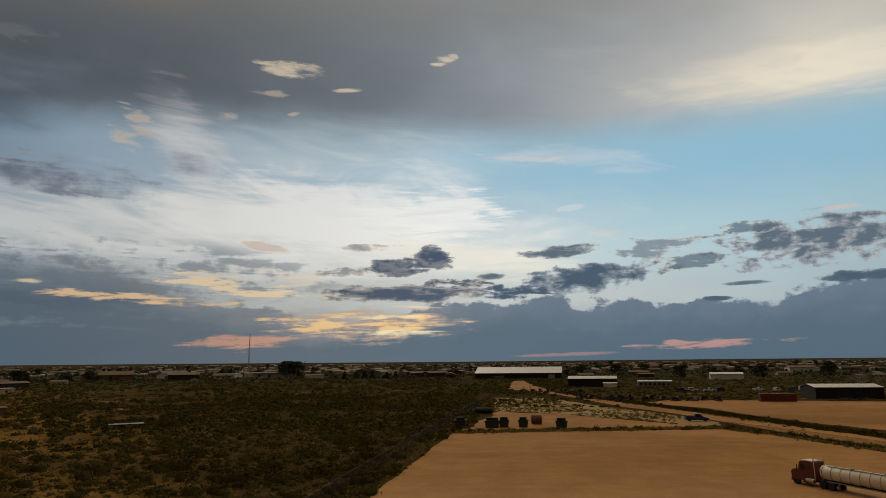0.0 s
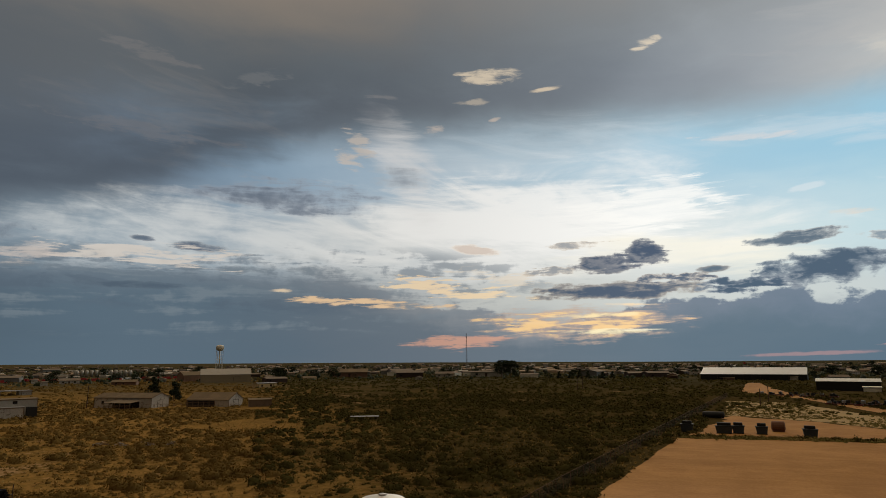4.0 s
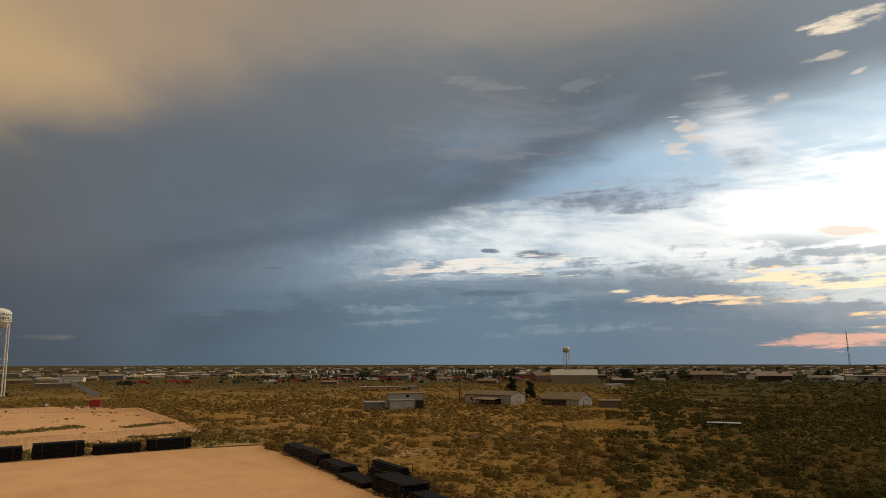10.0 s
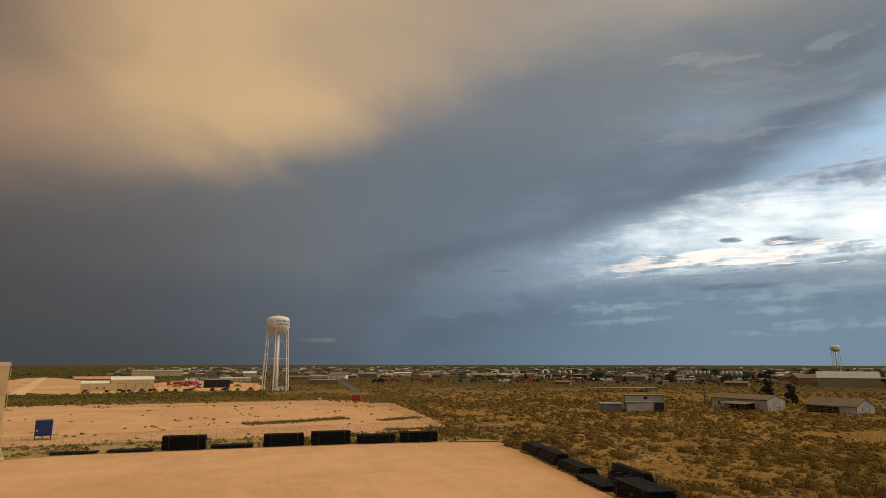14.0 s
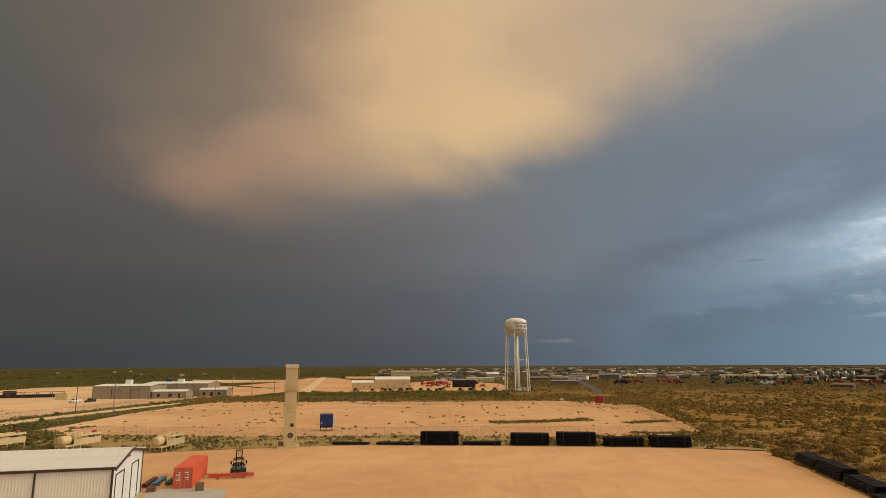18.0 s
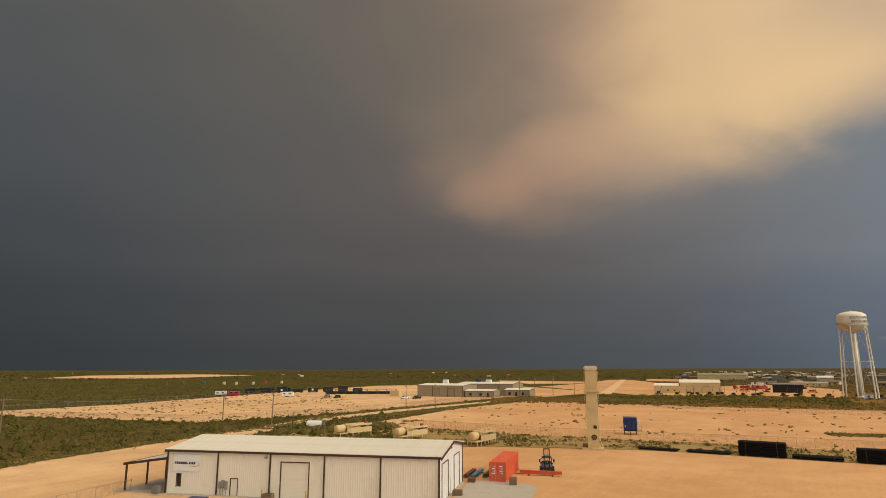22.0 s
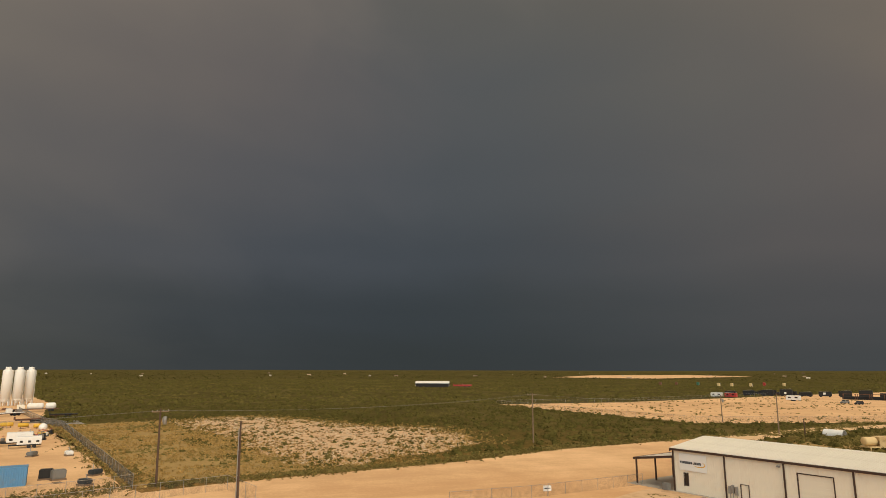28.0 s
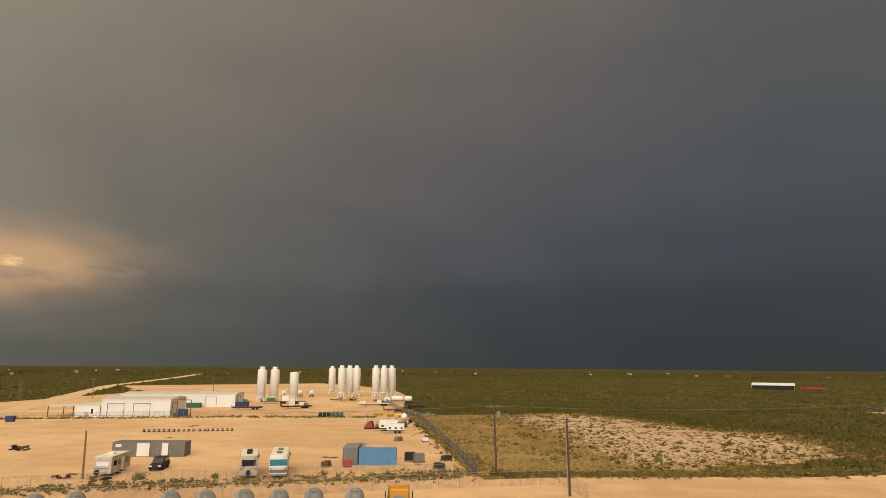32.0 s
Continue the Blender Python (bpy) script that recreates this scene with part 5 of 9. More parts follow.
slit = part("window", box(1.5, 0.04, 0.9, 2.05, 0.08, 2.5), M_GLASS, SHOP)
part("window_frame", box(1.42, -0.05, 0.84, 1.5, 0.05, 2.56, box(2.05, -0.05, 0.84, 2.13, 0.05, 2.56, box(1.5, -0.05, 2.5, 2.05, 0.05, 2.56))), M_BROWN, slit)
part("gutter", box(-0.32, -0.36, S_EAVE - 0.24, S_LONG + 0.32, -0.26, S_EAVE + 0.03), M_BROWN, SHOP)
for i in range(6):
    part("downpipe", box(i * bay - 0.09, -0.14, 0, i * bay + 0.09, -0.045, S_EAVE - 0.1), M_BROWN, SHOP)
bm = bmesh.new()
for end in (-0.38, S_LONG + 0.31):
    for a, b in (((-0.35, S_EAVE - 0.1), (S_DEEP / 2, S_RIDGE + 0.06)), ((S_DEEP / 2, S_RIDGE + 0.06), (S_DEEP + 0.35, S_EAVE - 0.1))):
        prism([(a[0], a[1] - 0.28), (b[0], b[1] - 0.28), b, a], end, end + 0.09, bm, "X")
part("gable_trim", bm, M_BROWN, SHOP)
for yy in (0.0, S_DEEP - 0.02):
    part("corner_trim", box(S_LONG + 0.0, yy - 0.12, 0, S_LONG + 0.09, yy + 0.12, S_EAVE), M_BROWN, SHOP)
part("wall_lamp", box(bay * 2 - 0.75, -0.3, 4.75, bay * 2 - 0.35, -0.04, 4.95, bevel=0.03), M_STEEL, SHOP, "grey wall-mounted floodlight")
part("wall_lamp", box(7.2, 0, 5.6, 8.2, 0.2, 5.7), M_BROWN, SHOP, "small dark lamp bar").matrix_basis = pose(S_LONG + 0.1, 0, 0, 0, 0, 90)
for k, (x0, z0, z1) in enumerate(((0.35, 0.9, 1.75), (0.75, 1.0, 1.95), (1.2, 0.8, 1.8))):
    meter = part("meter_box", box(bay + x0, -0.28, z0, bay + x0 + 0.34, -0.05, z1, bevel=0.02), M_STEEL, SHOP, "grey steel electric meter box")
    part("conduit", rod((bay + x0 + 0.17, -0.12, 0), (bay + x0 + 0.17, -0.12, z0), 0.04, 8), M_STEEL, meter)
part("slab", box(-7.4, -0.6, 0.0, S_LONG + 0.5, S_DEEP + 0.5, 0.07), M_CONC, SHOP, "thin concrete floor slab")
# name board: bars and a swoosh in place of the lettering
sign = part("name_board", box(0.95, -0.12, 2.85, 4.85, -0.06, 4.95), M_WHITE, SHOP, "white board with dark lettering bars and a gold swoosh")
x = 1.1
for w in (0.12, 0.06, 0.24, 0.24, 0.24, 0.24, 0.26):
    part("lettering_bar", box(x, -0.14, 3.72, x + w, -0.121, 4.02), M_TEXT, sign)
    x += w + 0.06
part("emblem", prism([(x + 0.02, 3.72), (x + 0.17, 3.72), (x + 0.095, 3.98)], -0.14, -0.121, along="Y"), M_TEXT, sign)
x += 0.25
for w in (0.22, 0.07, 0.22, 0.22):
    part("lettering_bar", box(x, -0.14, 3.72, x + w, -0.121, 4.02), M_TEXT, sign)
    x += w + 0.06
bm = bmesh.new()
for i in range(14):
    a0, a1 = radians(-150 + i * 15), radians(-150 + (i + 1) * 15)
    t0, t1 = 0.02 + 0.10 * math.sin(math.pi * i / 14), 0.02 + 0.10 * math.sin(math.pi * (i + 1) / 14)
    prism([(3.85 + 0.85 * math.cos(a0), 3.78 + 0.36 * math.sin(a0)), (3.85 + 0.85 * math.cos(a1), 3.78 + 0.36 * math.sin(a1)),
           (3.85 + (0.85 - t1) * math.cos(a1), 3.78 + (0.36 - t1) * math.sin(a1)), (3.85 + (0.85 - t0) * math.cos(a0), 3.78 + (0.36 - t0) * math.sin(a0))], -0.137, -0.121, bm, "Y")
part("swoosh", bm, M_YELLOW, sign, "gold swoosh")
# lean-to at the road end
bm = bmesh.new()
v = [bm.verts.new(p) for p in ((-6.6, 0.2, 3.45), (-0.1, 0.2, 4.35), (-0.1, 9.2, 4.35), (-6.6, 9.2, 3.45), (-6.6, 0.2, 3.57), (-0.1, 0.2, 4.47), (-0.1, 9.2, 4.47), (-6.6, 9.2, 3.57))]
for f in ((3, 2, 1, 0), (4, 5, 6, 7), (0, 1, 5, 4), (1, 2, 6, 5), (2, 3, 7, 6), (3, 0, 4, 7)):
    bm.faces.new([v[i] for i in f])
lean_to = part("lean_to_roof", bm, M_ROOF, SHOP, "pale sheet roof of the open lean-to")
bm = bmesh.new()
v = [bm.verts.new(p) for p in ((-6.7, 0.05, 3.3), (-0.1, 0.05, 4.2), (-0.1, 0.17, 4.2), (-6.7, 0.17, 3.3), (-6.7, 0.05, 3.62), (-0.1, 0.05, 4.52), (-0.1, 0.17, 4.52), (-6.7, 0.17, 3.62))]
for f in ((3, 2, 1, 0), (4, 5, 6, 7), (0, 1, 5, 4), (1, 2, 6, 5), (2, 3, 7, 6), (3, 0, 4, 7)):
    bm.faces.new([v[i] for i in f])
box(-6.78, 0.17, 3.3, -6.6, 9.3, 3.6, bm)
part("fascia", bm, M_BROWN, lean_to)
for yy in (0.35, 4.7, 8.9):
    part("post", box(-6.45, yy - 0.09, 0, -6.25, yy + 0.09, 3.45), M_BROWN, SHOP)
unit = thing("air_conditioner", "grey outdoor cooling unit beside the workshop", "air conditioner", -55.3, -74.6, 108.2)
part("casing", box(-0.45, -0.9, 0.07, 0.45, -0.1, 0.95, bevel=0.04), M_GREY, unit)
part("fan_guard", lathe([(0.05, 0.95), (0.33, 0.95), (0.33, 0.99), (0.05, 1.0)], 16, at=(0, -0.5, 0)), M_STEEL, unit)
apron = pad("apron", "grey concrete apron at the workshop end", M_CONC, [(-67.5, -38.2), (-83, -43), (-86, -39.5), (-84, -33), (-72, -29.5), (-66, -31)], 0.06, 0.15, False)


def at_shop(x, y):
    """A place by the workshop's own axes."""
    p = SHOP.matrix_basis @ Vector((x, y, 0))
    return p.x, p.y


def crate(label, x, y, turn, a=1.1, b=0.9, h=0.7, material=None):
    ob = thing("crate", label, "crate", x, y, turn)
    n = 4
    for i in range(n):
        z0, z1 = 0.1 + h * i / n, 0.1 + h * (i + 0.85) / n
        for yy in (-b / 2, b / 2 - 0.03):
            part("board", box(-a / 2, yy, z0, a / 2, yy + 0.03, z1), material or M_WOOD, ob)
        for xx in (-a / 2, a / 2 - 0.03):
            part("board", box(xx, -b / 2 + 0.03, z0, xx + 0.03, b / 2 - 0.03, z1), material or M_WOOD, ob)
    part("pallet", box(-a / 2 - 0.04, -b / 2 - 0.04, 0, a / 2 + 0.04, b / 2 + 0.04, 0.1), M_WOOD, ob)
    part("load", box(-a / 2 + 0.06, -b / 2 + 0.06, 0.1, a / 2 - 0.06, b / 2 - 0.06, h), M_RUST, ob)
    return ob


crate("wooden crate against the workshop wall", *at_shop(14.9, -0.9), 108.2, 1.3, 0.9, 0.6)
crate("wooden pallet crate by the end doors", *at_shop(37.6, 6.2), 108.2, 1.2, 0.9, 0.6)
crate("open pallet crate beside the orange container", -83.6, -36.6, 20, 1.4, 1.0, 0.9)
crate("low dark pallet box beside the container", -82.6, -42.6, 20, 1.4, 1.0, 0.55, M_RUST)
for x, y in ((at_shop(13.9, -0.6)), (at_shop(19.8, -0.6))):
    b = thing("bollard", "yellow steel guard post beside the roller door", "bollard", x, y)
    part("tube", rod((0, 0, 0), (0, 0, 1.05), 0.08, 10), M_YELLOW, b)
    part("cap", lathe([(0.08, 1.05), (0.06, 1.1), (0.0, 1.12)], 10), M_YELLOW, b)
bin_ = thing("rubbish_bin", "small blue steel bin on the weedy ground", "bin", *at_shop(8.8, -6.5), 108.2)
part("body", prism([(-0.9, 0), (0.9, 0), (1.05, 1.0), (-1.05, 1.0)], -0.6, 0.6, along="Y"), M_NAVY, bin_)
part("lid", box(-1.08, -0.64, 1.0, 1.08, 0.64, 1.08), M_NAVY, bin_)

container("shipping_container", "orange-red corrugated shipping container with white stencil marks", -84.8, -38.2, 194.6, 12.19, 2.44, 2.75, M_ORANGE, True)
# bundles lying beside it
for k, (x, y, m, label) in enumerate(((-85.5, -43.6, M_BLUE, "bundle of blue steel tubes beside the container"), (-86.5, -42.2, M_GREEN, "bundle of green steel tubes beside the container"), (-84.9, -44.6, M_RUST, "bundle of rusty bars beside the container"))):
    ob = thing("tube_bundle", label, "pipes", x, y, 193.8)
    for j in range(6):
        part("tube", rod((0, (j % 3) * 0.22, 0.25 + 0.2 * (j // 3)), (6.0, (j % 3) * 0.22, 0.25 + 0.2 * (j // 3)), 0.1, 7), m, ob)
    for xx in (1.0, 4.8):
        part("block", box(xx, -0.3, 0, xx + 0.2, 0.8, 0.15), M_WOOD, ob)

# forklift, its mast towards the open yard
lift = thing("forklift", "dark rough-terrain forklift with a raised twin mast", "forklift", -93.6, -35.3, 111)
chassis = part("body", box(-1.0, 0.6, 0.5, 1.0, 3.0, 1.3, bevel=0.12), M_GREY, lift, "dark grey engine body")
part("counterweight", box(-1.0, 2.7, 0.6, 1.0, 3.4, 1.6, bevel=0.2), M_BLACK, lift)
for x in (-0.4, 0.4):
    part("mast_rail", box(x - 0.08, 0.0, 0.25, x + 0.08, 0.2, 3.9), M_BLACK, lift)
for z in (0.5, 1.6, 2.7, 3.75):
    part("mast_tie", box(-0.4, 0.03, z, 0.4, 0.14, z + 0.14), M_BLACK, lift)
for x in (-0.13, 0.13):
    part("lift_chain", rod((x, 0.1, 0.4), (x, 0.1, 3.7), 0.04, 6), M_STEEL, lift)
part("carriage", box(-0.95, -0.12, 0.5, 0.95, -0.02, 1.1), M_BLACK, lift)
for x in (-0.5, 0.5):
    part("fork", box(x - 0.08, -1.3, 0.18, x + 0.08, -0.1, 0.25, box(x - 0.08, -0.2, 0.25, x + 0.08, -0.12, 0.9)), M_RUST, lift)
cab = part("cab", box(-0.75, 0.8, 2.35, 0.75, 2.4, 2.45), M_BLACK, lift, "black cab guard with a flat roof")
for x in (-0.72, 0.72):
    for y in (0.85, 2.35):
        part("pillar", rod((x, y, 1.2), (x, y, 2.4), 0.05, 6), M_BLACK, cab)
    part("mirror", box(x * 1.5 - 0.12, 0.75, 1.75, x * 1.5 + 0.12, 0.8, 2.2), M_BLACK, cab)
    part("mirror_arm", rod((x, 0.85, 2.3), (x * 1.5, 0.78, 2.2), 0.03, 6), M_BLACK, cab)
part("seat", box(-0.3, 1.4, 1.3, 0.3, 1.9, 1.9, bevel=0.05), M_BLACK, lift)
for x in (-0.95, 0.95):
    for y, r in ((0.55, 0.62), (2.7, 0.48)):
        w = wheel(lift, x, y, r, 0.36)
        w.matrix_basis = pose(x, y, r, 0, 0, 90)
beam = thing("spreader_beam", "orange painted steel beam on short stands", "beam", -91.6, -38.9, 105)
part("web", box(0, -0.04, 0.3, 6.3, 0.04, 0.7), M_ORANGE, beam)
for z in (0.24, 0.7):
    part("flange", box(0, -0.16, z, 6.3, 0.16, z + 0.06), M_ORANGE, beam)
for x in (1.3, 4.9):
    part("stand", box(x - 0.1, -0.6, 0, x + 0.1, 0.6, 0.12, prism([(-0.4, 0.12), (0.4, 0.12), (0.12, 0.24), (-0.12, 0.24)], x - 0.06, x + 0.06, along="X")), M_RUST, beam)
for x, y, turn in ((-92.0, -42.0, 100), (-95.5, -41.0, 96)):
    b = thing("steel_bar", "thin rusty bar lying on the sand", "bar", x, y, turn)
    part("shaft", rod((0, 0, 0.07), (4.2, 0, 0.07), 0.06, 6), M_RUST, b)

# tall pumping tower at the yard's edge
tall = thing("pumping_tower", "tall tan steel pumping tower on a skid", "pumping tower", -127.3, -37.9, 106)
part("lower_column", box(-1.15, -0.9, 0.6, 1.15, 0.9, 11.2, bevel=0.05), M_TAN, tall)
part("upper_column", box(-1.2, -0.95, 11.6, 1.2, 0.95, 15.6, bevel=0.05), M_TAN, tall)
part("collar", box(-1.5, -1.25, 11.2, 1.5, 1.2, 11.6), M_TAN, tall)
for x in (-1.4, 1.4):
    for y in (-1.15, 1.1):
        part("railing_post", rod((x, y, 11.6), (x, y, 12.4), 0.03, 6), M_TAN, tall)
part("railing", box(-1.43, -1.18, 12.38, 1.43, -1.12, 12.44, box(-1.43, 1.07, 12.38, 1.43, 1.13, 12.44)), M_TAN, tall)
part("cap", box(-1.4, -1.1, 15.6, 1.4, 1.1, 16.5, bevel=0.18), M_TAN, tall, "tan rounded cap box with pale louvres")
for i in range(5):
    part("louvre", box(-1.1, -1.14, 15.75 + i * 0.13, 1.1, -1.08, 15.82 + i * 0.13), M_CREAM, tall)
for z0, z1 in ((7.0, 9.2), (12.6, 14.6)):
    part("brace", rod((-1.0, -0.96, z1), (1.0, -0.96, z0), 0.05, 6), M_TAN, tall)
for z in (4.6, 6.9, 9.3, 12.5, 14.7):
    part("band", box(-1.19, -0.97, z, 1.19, -0.9, z + 0.1), M_TAN, tall)
# the column is not cut: dark plates give the shade of its two openings
part("hatch", box(0.1, -0.95, 4.1, 0.75, -0.88, 4.8), M_DARK, tall, "dark square plate standing for the shade inside a hatch")
part("access_hole", lathe([(0.55, -0.03), (0.55, 0.03)], 18, axis="Y", at=(0.15, -0.93, 2.4)), M_DARK, tall, "dark round disc standing for the shade inside an opening")
part("pulley", lathe([(0.4, -0.06), (0.42, 0.0), (0.4, 0.06)], 16, axis="Y", at=(0.15, -0.98, 2.35)), M_RUST, tall)
for x in (-1.4, 1.4):
    part("ladder_rail", rod((x, 0.3, 0.6), (x, 0.3, 15.5), 0.03, 6), M_TAN, tall)
part("skid", box(-2.3, -2.2, 0, 2.0, 1.6, 0.35), M_TAN, tall)
part("plinth", box(-1.4, -1.2, 0.35, 1.4, 1.2, 0.62), M_TAN, tall)
part("motor", lathe([(0.35, -0.6), (0.42, -0.5), (0.42, 0.5), (0.3, 0.62)], 14, axis="X", at=(-1.55, -1.3, 0.95)), M_RUST, tall, "rust-brown drive motor")
part("gearbox", box(-1.1, -1.9, 0.35, -0.3, -1.1, 1.35, bevel=0.06), M_TAN, tall)
part("guard_rail", rod((-2.2, -2.1, 0.35), (-2.2, -2.1, 1.6), 0.04, 6, bm=rod((-0.2, -2.1, 0.35), (-0.2, -2.1, 1.6), 0.04, 6, bm=rod((-2.2, -2.1, 1.6), (-0.2, -2.1, 1.6), 0.04, 6))), M_TAN, tall)
for x, y in ((2.0, -1.9), (1.9, 1.4)):
    part("anchor_strut", rod((x, y, 0.1), (x * 0.55, y * 0.45, 2.6), 0.06, 6), M_TAN, tall)

# navy box on stilts beyond the fence
skip = thing("equipment_house", "navy blue steel equipment house on a trailer frame", "equipment house", -157.9, -39.4, 104)
part("body", ribbed(3.2, 2.8, 0.3, 0.04, 4.2, 0.5), M_NAVY, skip).matrix_basis = pose(0, 0, 1.2)
part("roof", box(-0.05, -0.1, 4.0, 3.25, 4.25, 4.08), M_NAVY, skip)
part("frame", box(0, 0.2, 0.9, 3.2, 0.45, 1.2, box(0, 3.6, 0.9, 3.2, 3.85, 1.2)), M_BLACK, skip)
for x in (0.15, 1.6, 3.05):
    for y in (0.3, 3.7):
        part("leg", box(x - 0.08, y - 0.08, 0, x + 0.08, y + 0.08, 0.9), M_BLACK, skip)
part("step_frame", box(3.25, 0.3, 1.0, 4.3, 1.3, 1.08, rod((4.25, 0.35, 0), (4.25, 0.35, 2.2), 0.04, 6)), M_STEEL, skip)
part("cooler", box(3.3, 1.4, 1.9, 3.9, 2.6, 3.3, bevel=0.05), M_WHITE, skip, "white cooling unit on the side")
part("placard", box(0.35, -0.09, 1.9, 0.55, -0.055, 2.2), M_WHITE, skip)


# tan trailers with pump skids, beyond the workshop
def pump_skid(label, x, y, turn, long):
    ob = thing("pump_skid", label, "pump skid", x, y, turn, "tan pump skids")
    part("tank", lathe([(0.5, 0.0), (0.8, 0.12), (0.85, 0.3), (0.85, long * 0.22), (0.75, long * 0.24), (0.4, long * 0.25)], 20, axis="Y", at=(0, 0, 2.05)), M_TAN, ob, smooth=True)
    for xx in (-1.18, 1.18):
        part("side_panel", box(xx - 0.03, long * 0.24, 1.15, xx + 0.03, long, 2.1), M_TAN, ob)
    part("deck_box", box(-1.0, long * 0.26, 2.1, 1.0, long * 0.44, 2.9, bevel=0.08), M_TAN, ob)
    part("bed", box(-1.2, 0.3, 0.9, 1.2, long, 1.15), M_TAN, ob)
    part("walkway", box(-1.25, long * 0.3, 2.5, 1.25, long, 2.6), M_TAN, ob)
    for i in range(6):
        y0 = 0.6 + (long - 0.8) * i / 5
        for xx in (-1.15, 1.15):
            part("leg", box(xx - 0.07, y0 - 0.07, 0, xx + 0.07, y0 + 0.07, 0.9), M_TAN, ob)
            if i > 1:
                part("strut", rod((xx, y0, 1.1), (xx, y0 - 0.9, 2.55), 0.06, 6), M_TAN, ob)
    for xx in (-1.15, 1.15):
        part("side_rail", box(xx - 0.04, long * 0.32, 2.6, xx + 0.04, long, 2.95), M_TAN, ob)
    part("engine", box(-0.8, long * 0.45, 1.15, 0.8, long * 0.7, 2.3, bevel=0.1), M_TAN, ob)
    part("radiator", box(-1.0, long * 0.82, 1.15, 1.0, long * 0.92, 2.45), M_GREY, ob)
    part("stack_pipe", rod((0.4, long * 0.6, 2.2), (0.4, long * 0.6, 3.1), 0.08, 8), M_RUST, ob)
    part("hose_reel", lathe([(0.35, -0.3), (0.4, -0.25), (0.25, 0), (0.4, 0.25), (0.35, 0.3)], 14, axis="X", at=(0.2, long * 0.9, 2.95)), M_RED if long > 9 else M_TAN, ob)
    return ob


pump_skid("tan steel pump skid with a round tank end", -118.2, -61.0, 88, 9.0)
pump_skid("tan steel pump skid with a red reel", -118.6, -80.0, 84, 10.0)
pump_skid("tan steel pump skid with a red reel", -117.0, -96.0, 80, 10.5)
sump = thing("machine_part", "small rust-brown machine part lying on the ground", "machine part", -113.5, -86.5, 85)
part("case", box(-1.4, -0.5, 0, 1.4, 0.5, 0.7, bevel=0.12), M_RUST, sump)
part("flange", lathe([(0.5, 0), (0.5, 0.15), (0.3, 0.2), (0.3, 0.45)], 14, axis="X", at=(1.4, 0, 0.5)), M_RUST, sump)

# pipe racks in a row, then the row along the scrub
for y, layers, deep in ((-30.6, 1, 2.2), (-21.4, 1, 3.0), (-12.2, 9, 2.6), (-3.4, 2, 2.6), (6.4, 8, 2.6), (15.7, 9, 2.6), (25.0, 6, 2.6), (34.0, 7, 2.6)):
    pipe_rack("long stack of black coated pipes on sleepers" if layers > 3 else "low layer of black pipes on sleepers", -131.2 + max(0.0, y - 10) * 0.09, y + 0.45, 87.5, 7.7, deep, layers)
for x, y, turn, layers, deep, sunk in ((-112.0, 53.4, -10, 5, 3.4, 1), (-101.8, 51.6, -10, 6, 3.2, 1), (-91.6, 49.9, -9, 4, 3.2, 1), (-81.4, 47.4, -9, 2, 3.0, 0), (-77.8, 50.0, -9, 9, 3.2, 1), (-70.3, 46.2, -9, 7, 3.4, 0), (-60.5, 44.4, -9, 5, 3.4, 1)):
    pipe_rack("stepped stack of black pipes beside the fence", x, y, turn, 9.2, deep, layers, None, sunk, "pipe stacks along the scrub fence")
for i in range(6):
    s = thing("sleeper_block", "short timber sleeper lying on the sand", "timber", -127.0 + i * 0.45, 45.0 + i * 1.7, 60, "spare sleepers")
    part("timber", box(-1.0, -0.1, 0, 1.0, 0.1, 0.2, bevel=0.02), M_WOOD, s)

# fences of the yard
fence("chain-link fence between the yard and the scrub", [(-18.5, 43), (-12.9, 80.8), (-9.5, 100.6), (-4.3, 131.1), (4.6, 182.3), (24.2, 294.4)], 1.9, 3.0, M_RUST)
fence("chain-link fence behind the black pipe stacks", [(-139, 62), (-106, 58.2), (-77, 53), (-65, 49.8), (-22, 43)], 1.9, 3.2, M_RUST)
fence("tall thin chain-link fence behind the racks", [(-150, -112), (-146, -60), (-147, -28), (-150, -9), (-151, 14), (-152.5, 40), (-139, 62)], 2.0, 3.4)
fence("distant chain-link fence across the sand lot", [(-292, -62), (-268.8, -52.4), (-264, 0), (-262, 23), (-240, 58), (-152.5, 50)], 1.8, 4.0)
fence("low wire fence beside the dirt road", [(64, 145), (70, 128.5), (75.5, 107), (97, 42)], 1.5, 3.0, M_RUST)
fence("chain-link fence along the broad road", [(98, -47), (62, -63.5), (38.7, -73.4), (22.6, -82.2), (1.6, -91.3), (-1.9, -81.9)], 1.9, 3.0)
fence("chain-link fence with an open gate by the workshop", [(-24, -74), (-35.1, -74.9), (-54, -78.6)], 1.5, 2.6)
notice = thing("notice_board", "white notice board wired to the fence", "sign", -37.6, -75.35, 175)
part("board", box(-0.55, 0.06, 0.6, 0.55, 0.1, 1.3), M_WHITE, notice)
part("writing_bar", box(-0.4, 0.04, 0.9, 0.4, 0.062, 1.0), M_TEXT, notice)
part("clip", box(-0.5, -0.03, 1.25, -0.4, 0.06, 1.3, box(0.4, -0.03, 1.25, 0.5, 0.06, 1.3)), M_STEEL, notice)
part("hanger", rod((0.0, 0.0, 0.0), (0.0, 0.0, 1.3), 0.03, 6), M_STEEL, notice)
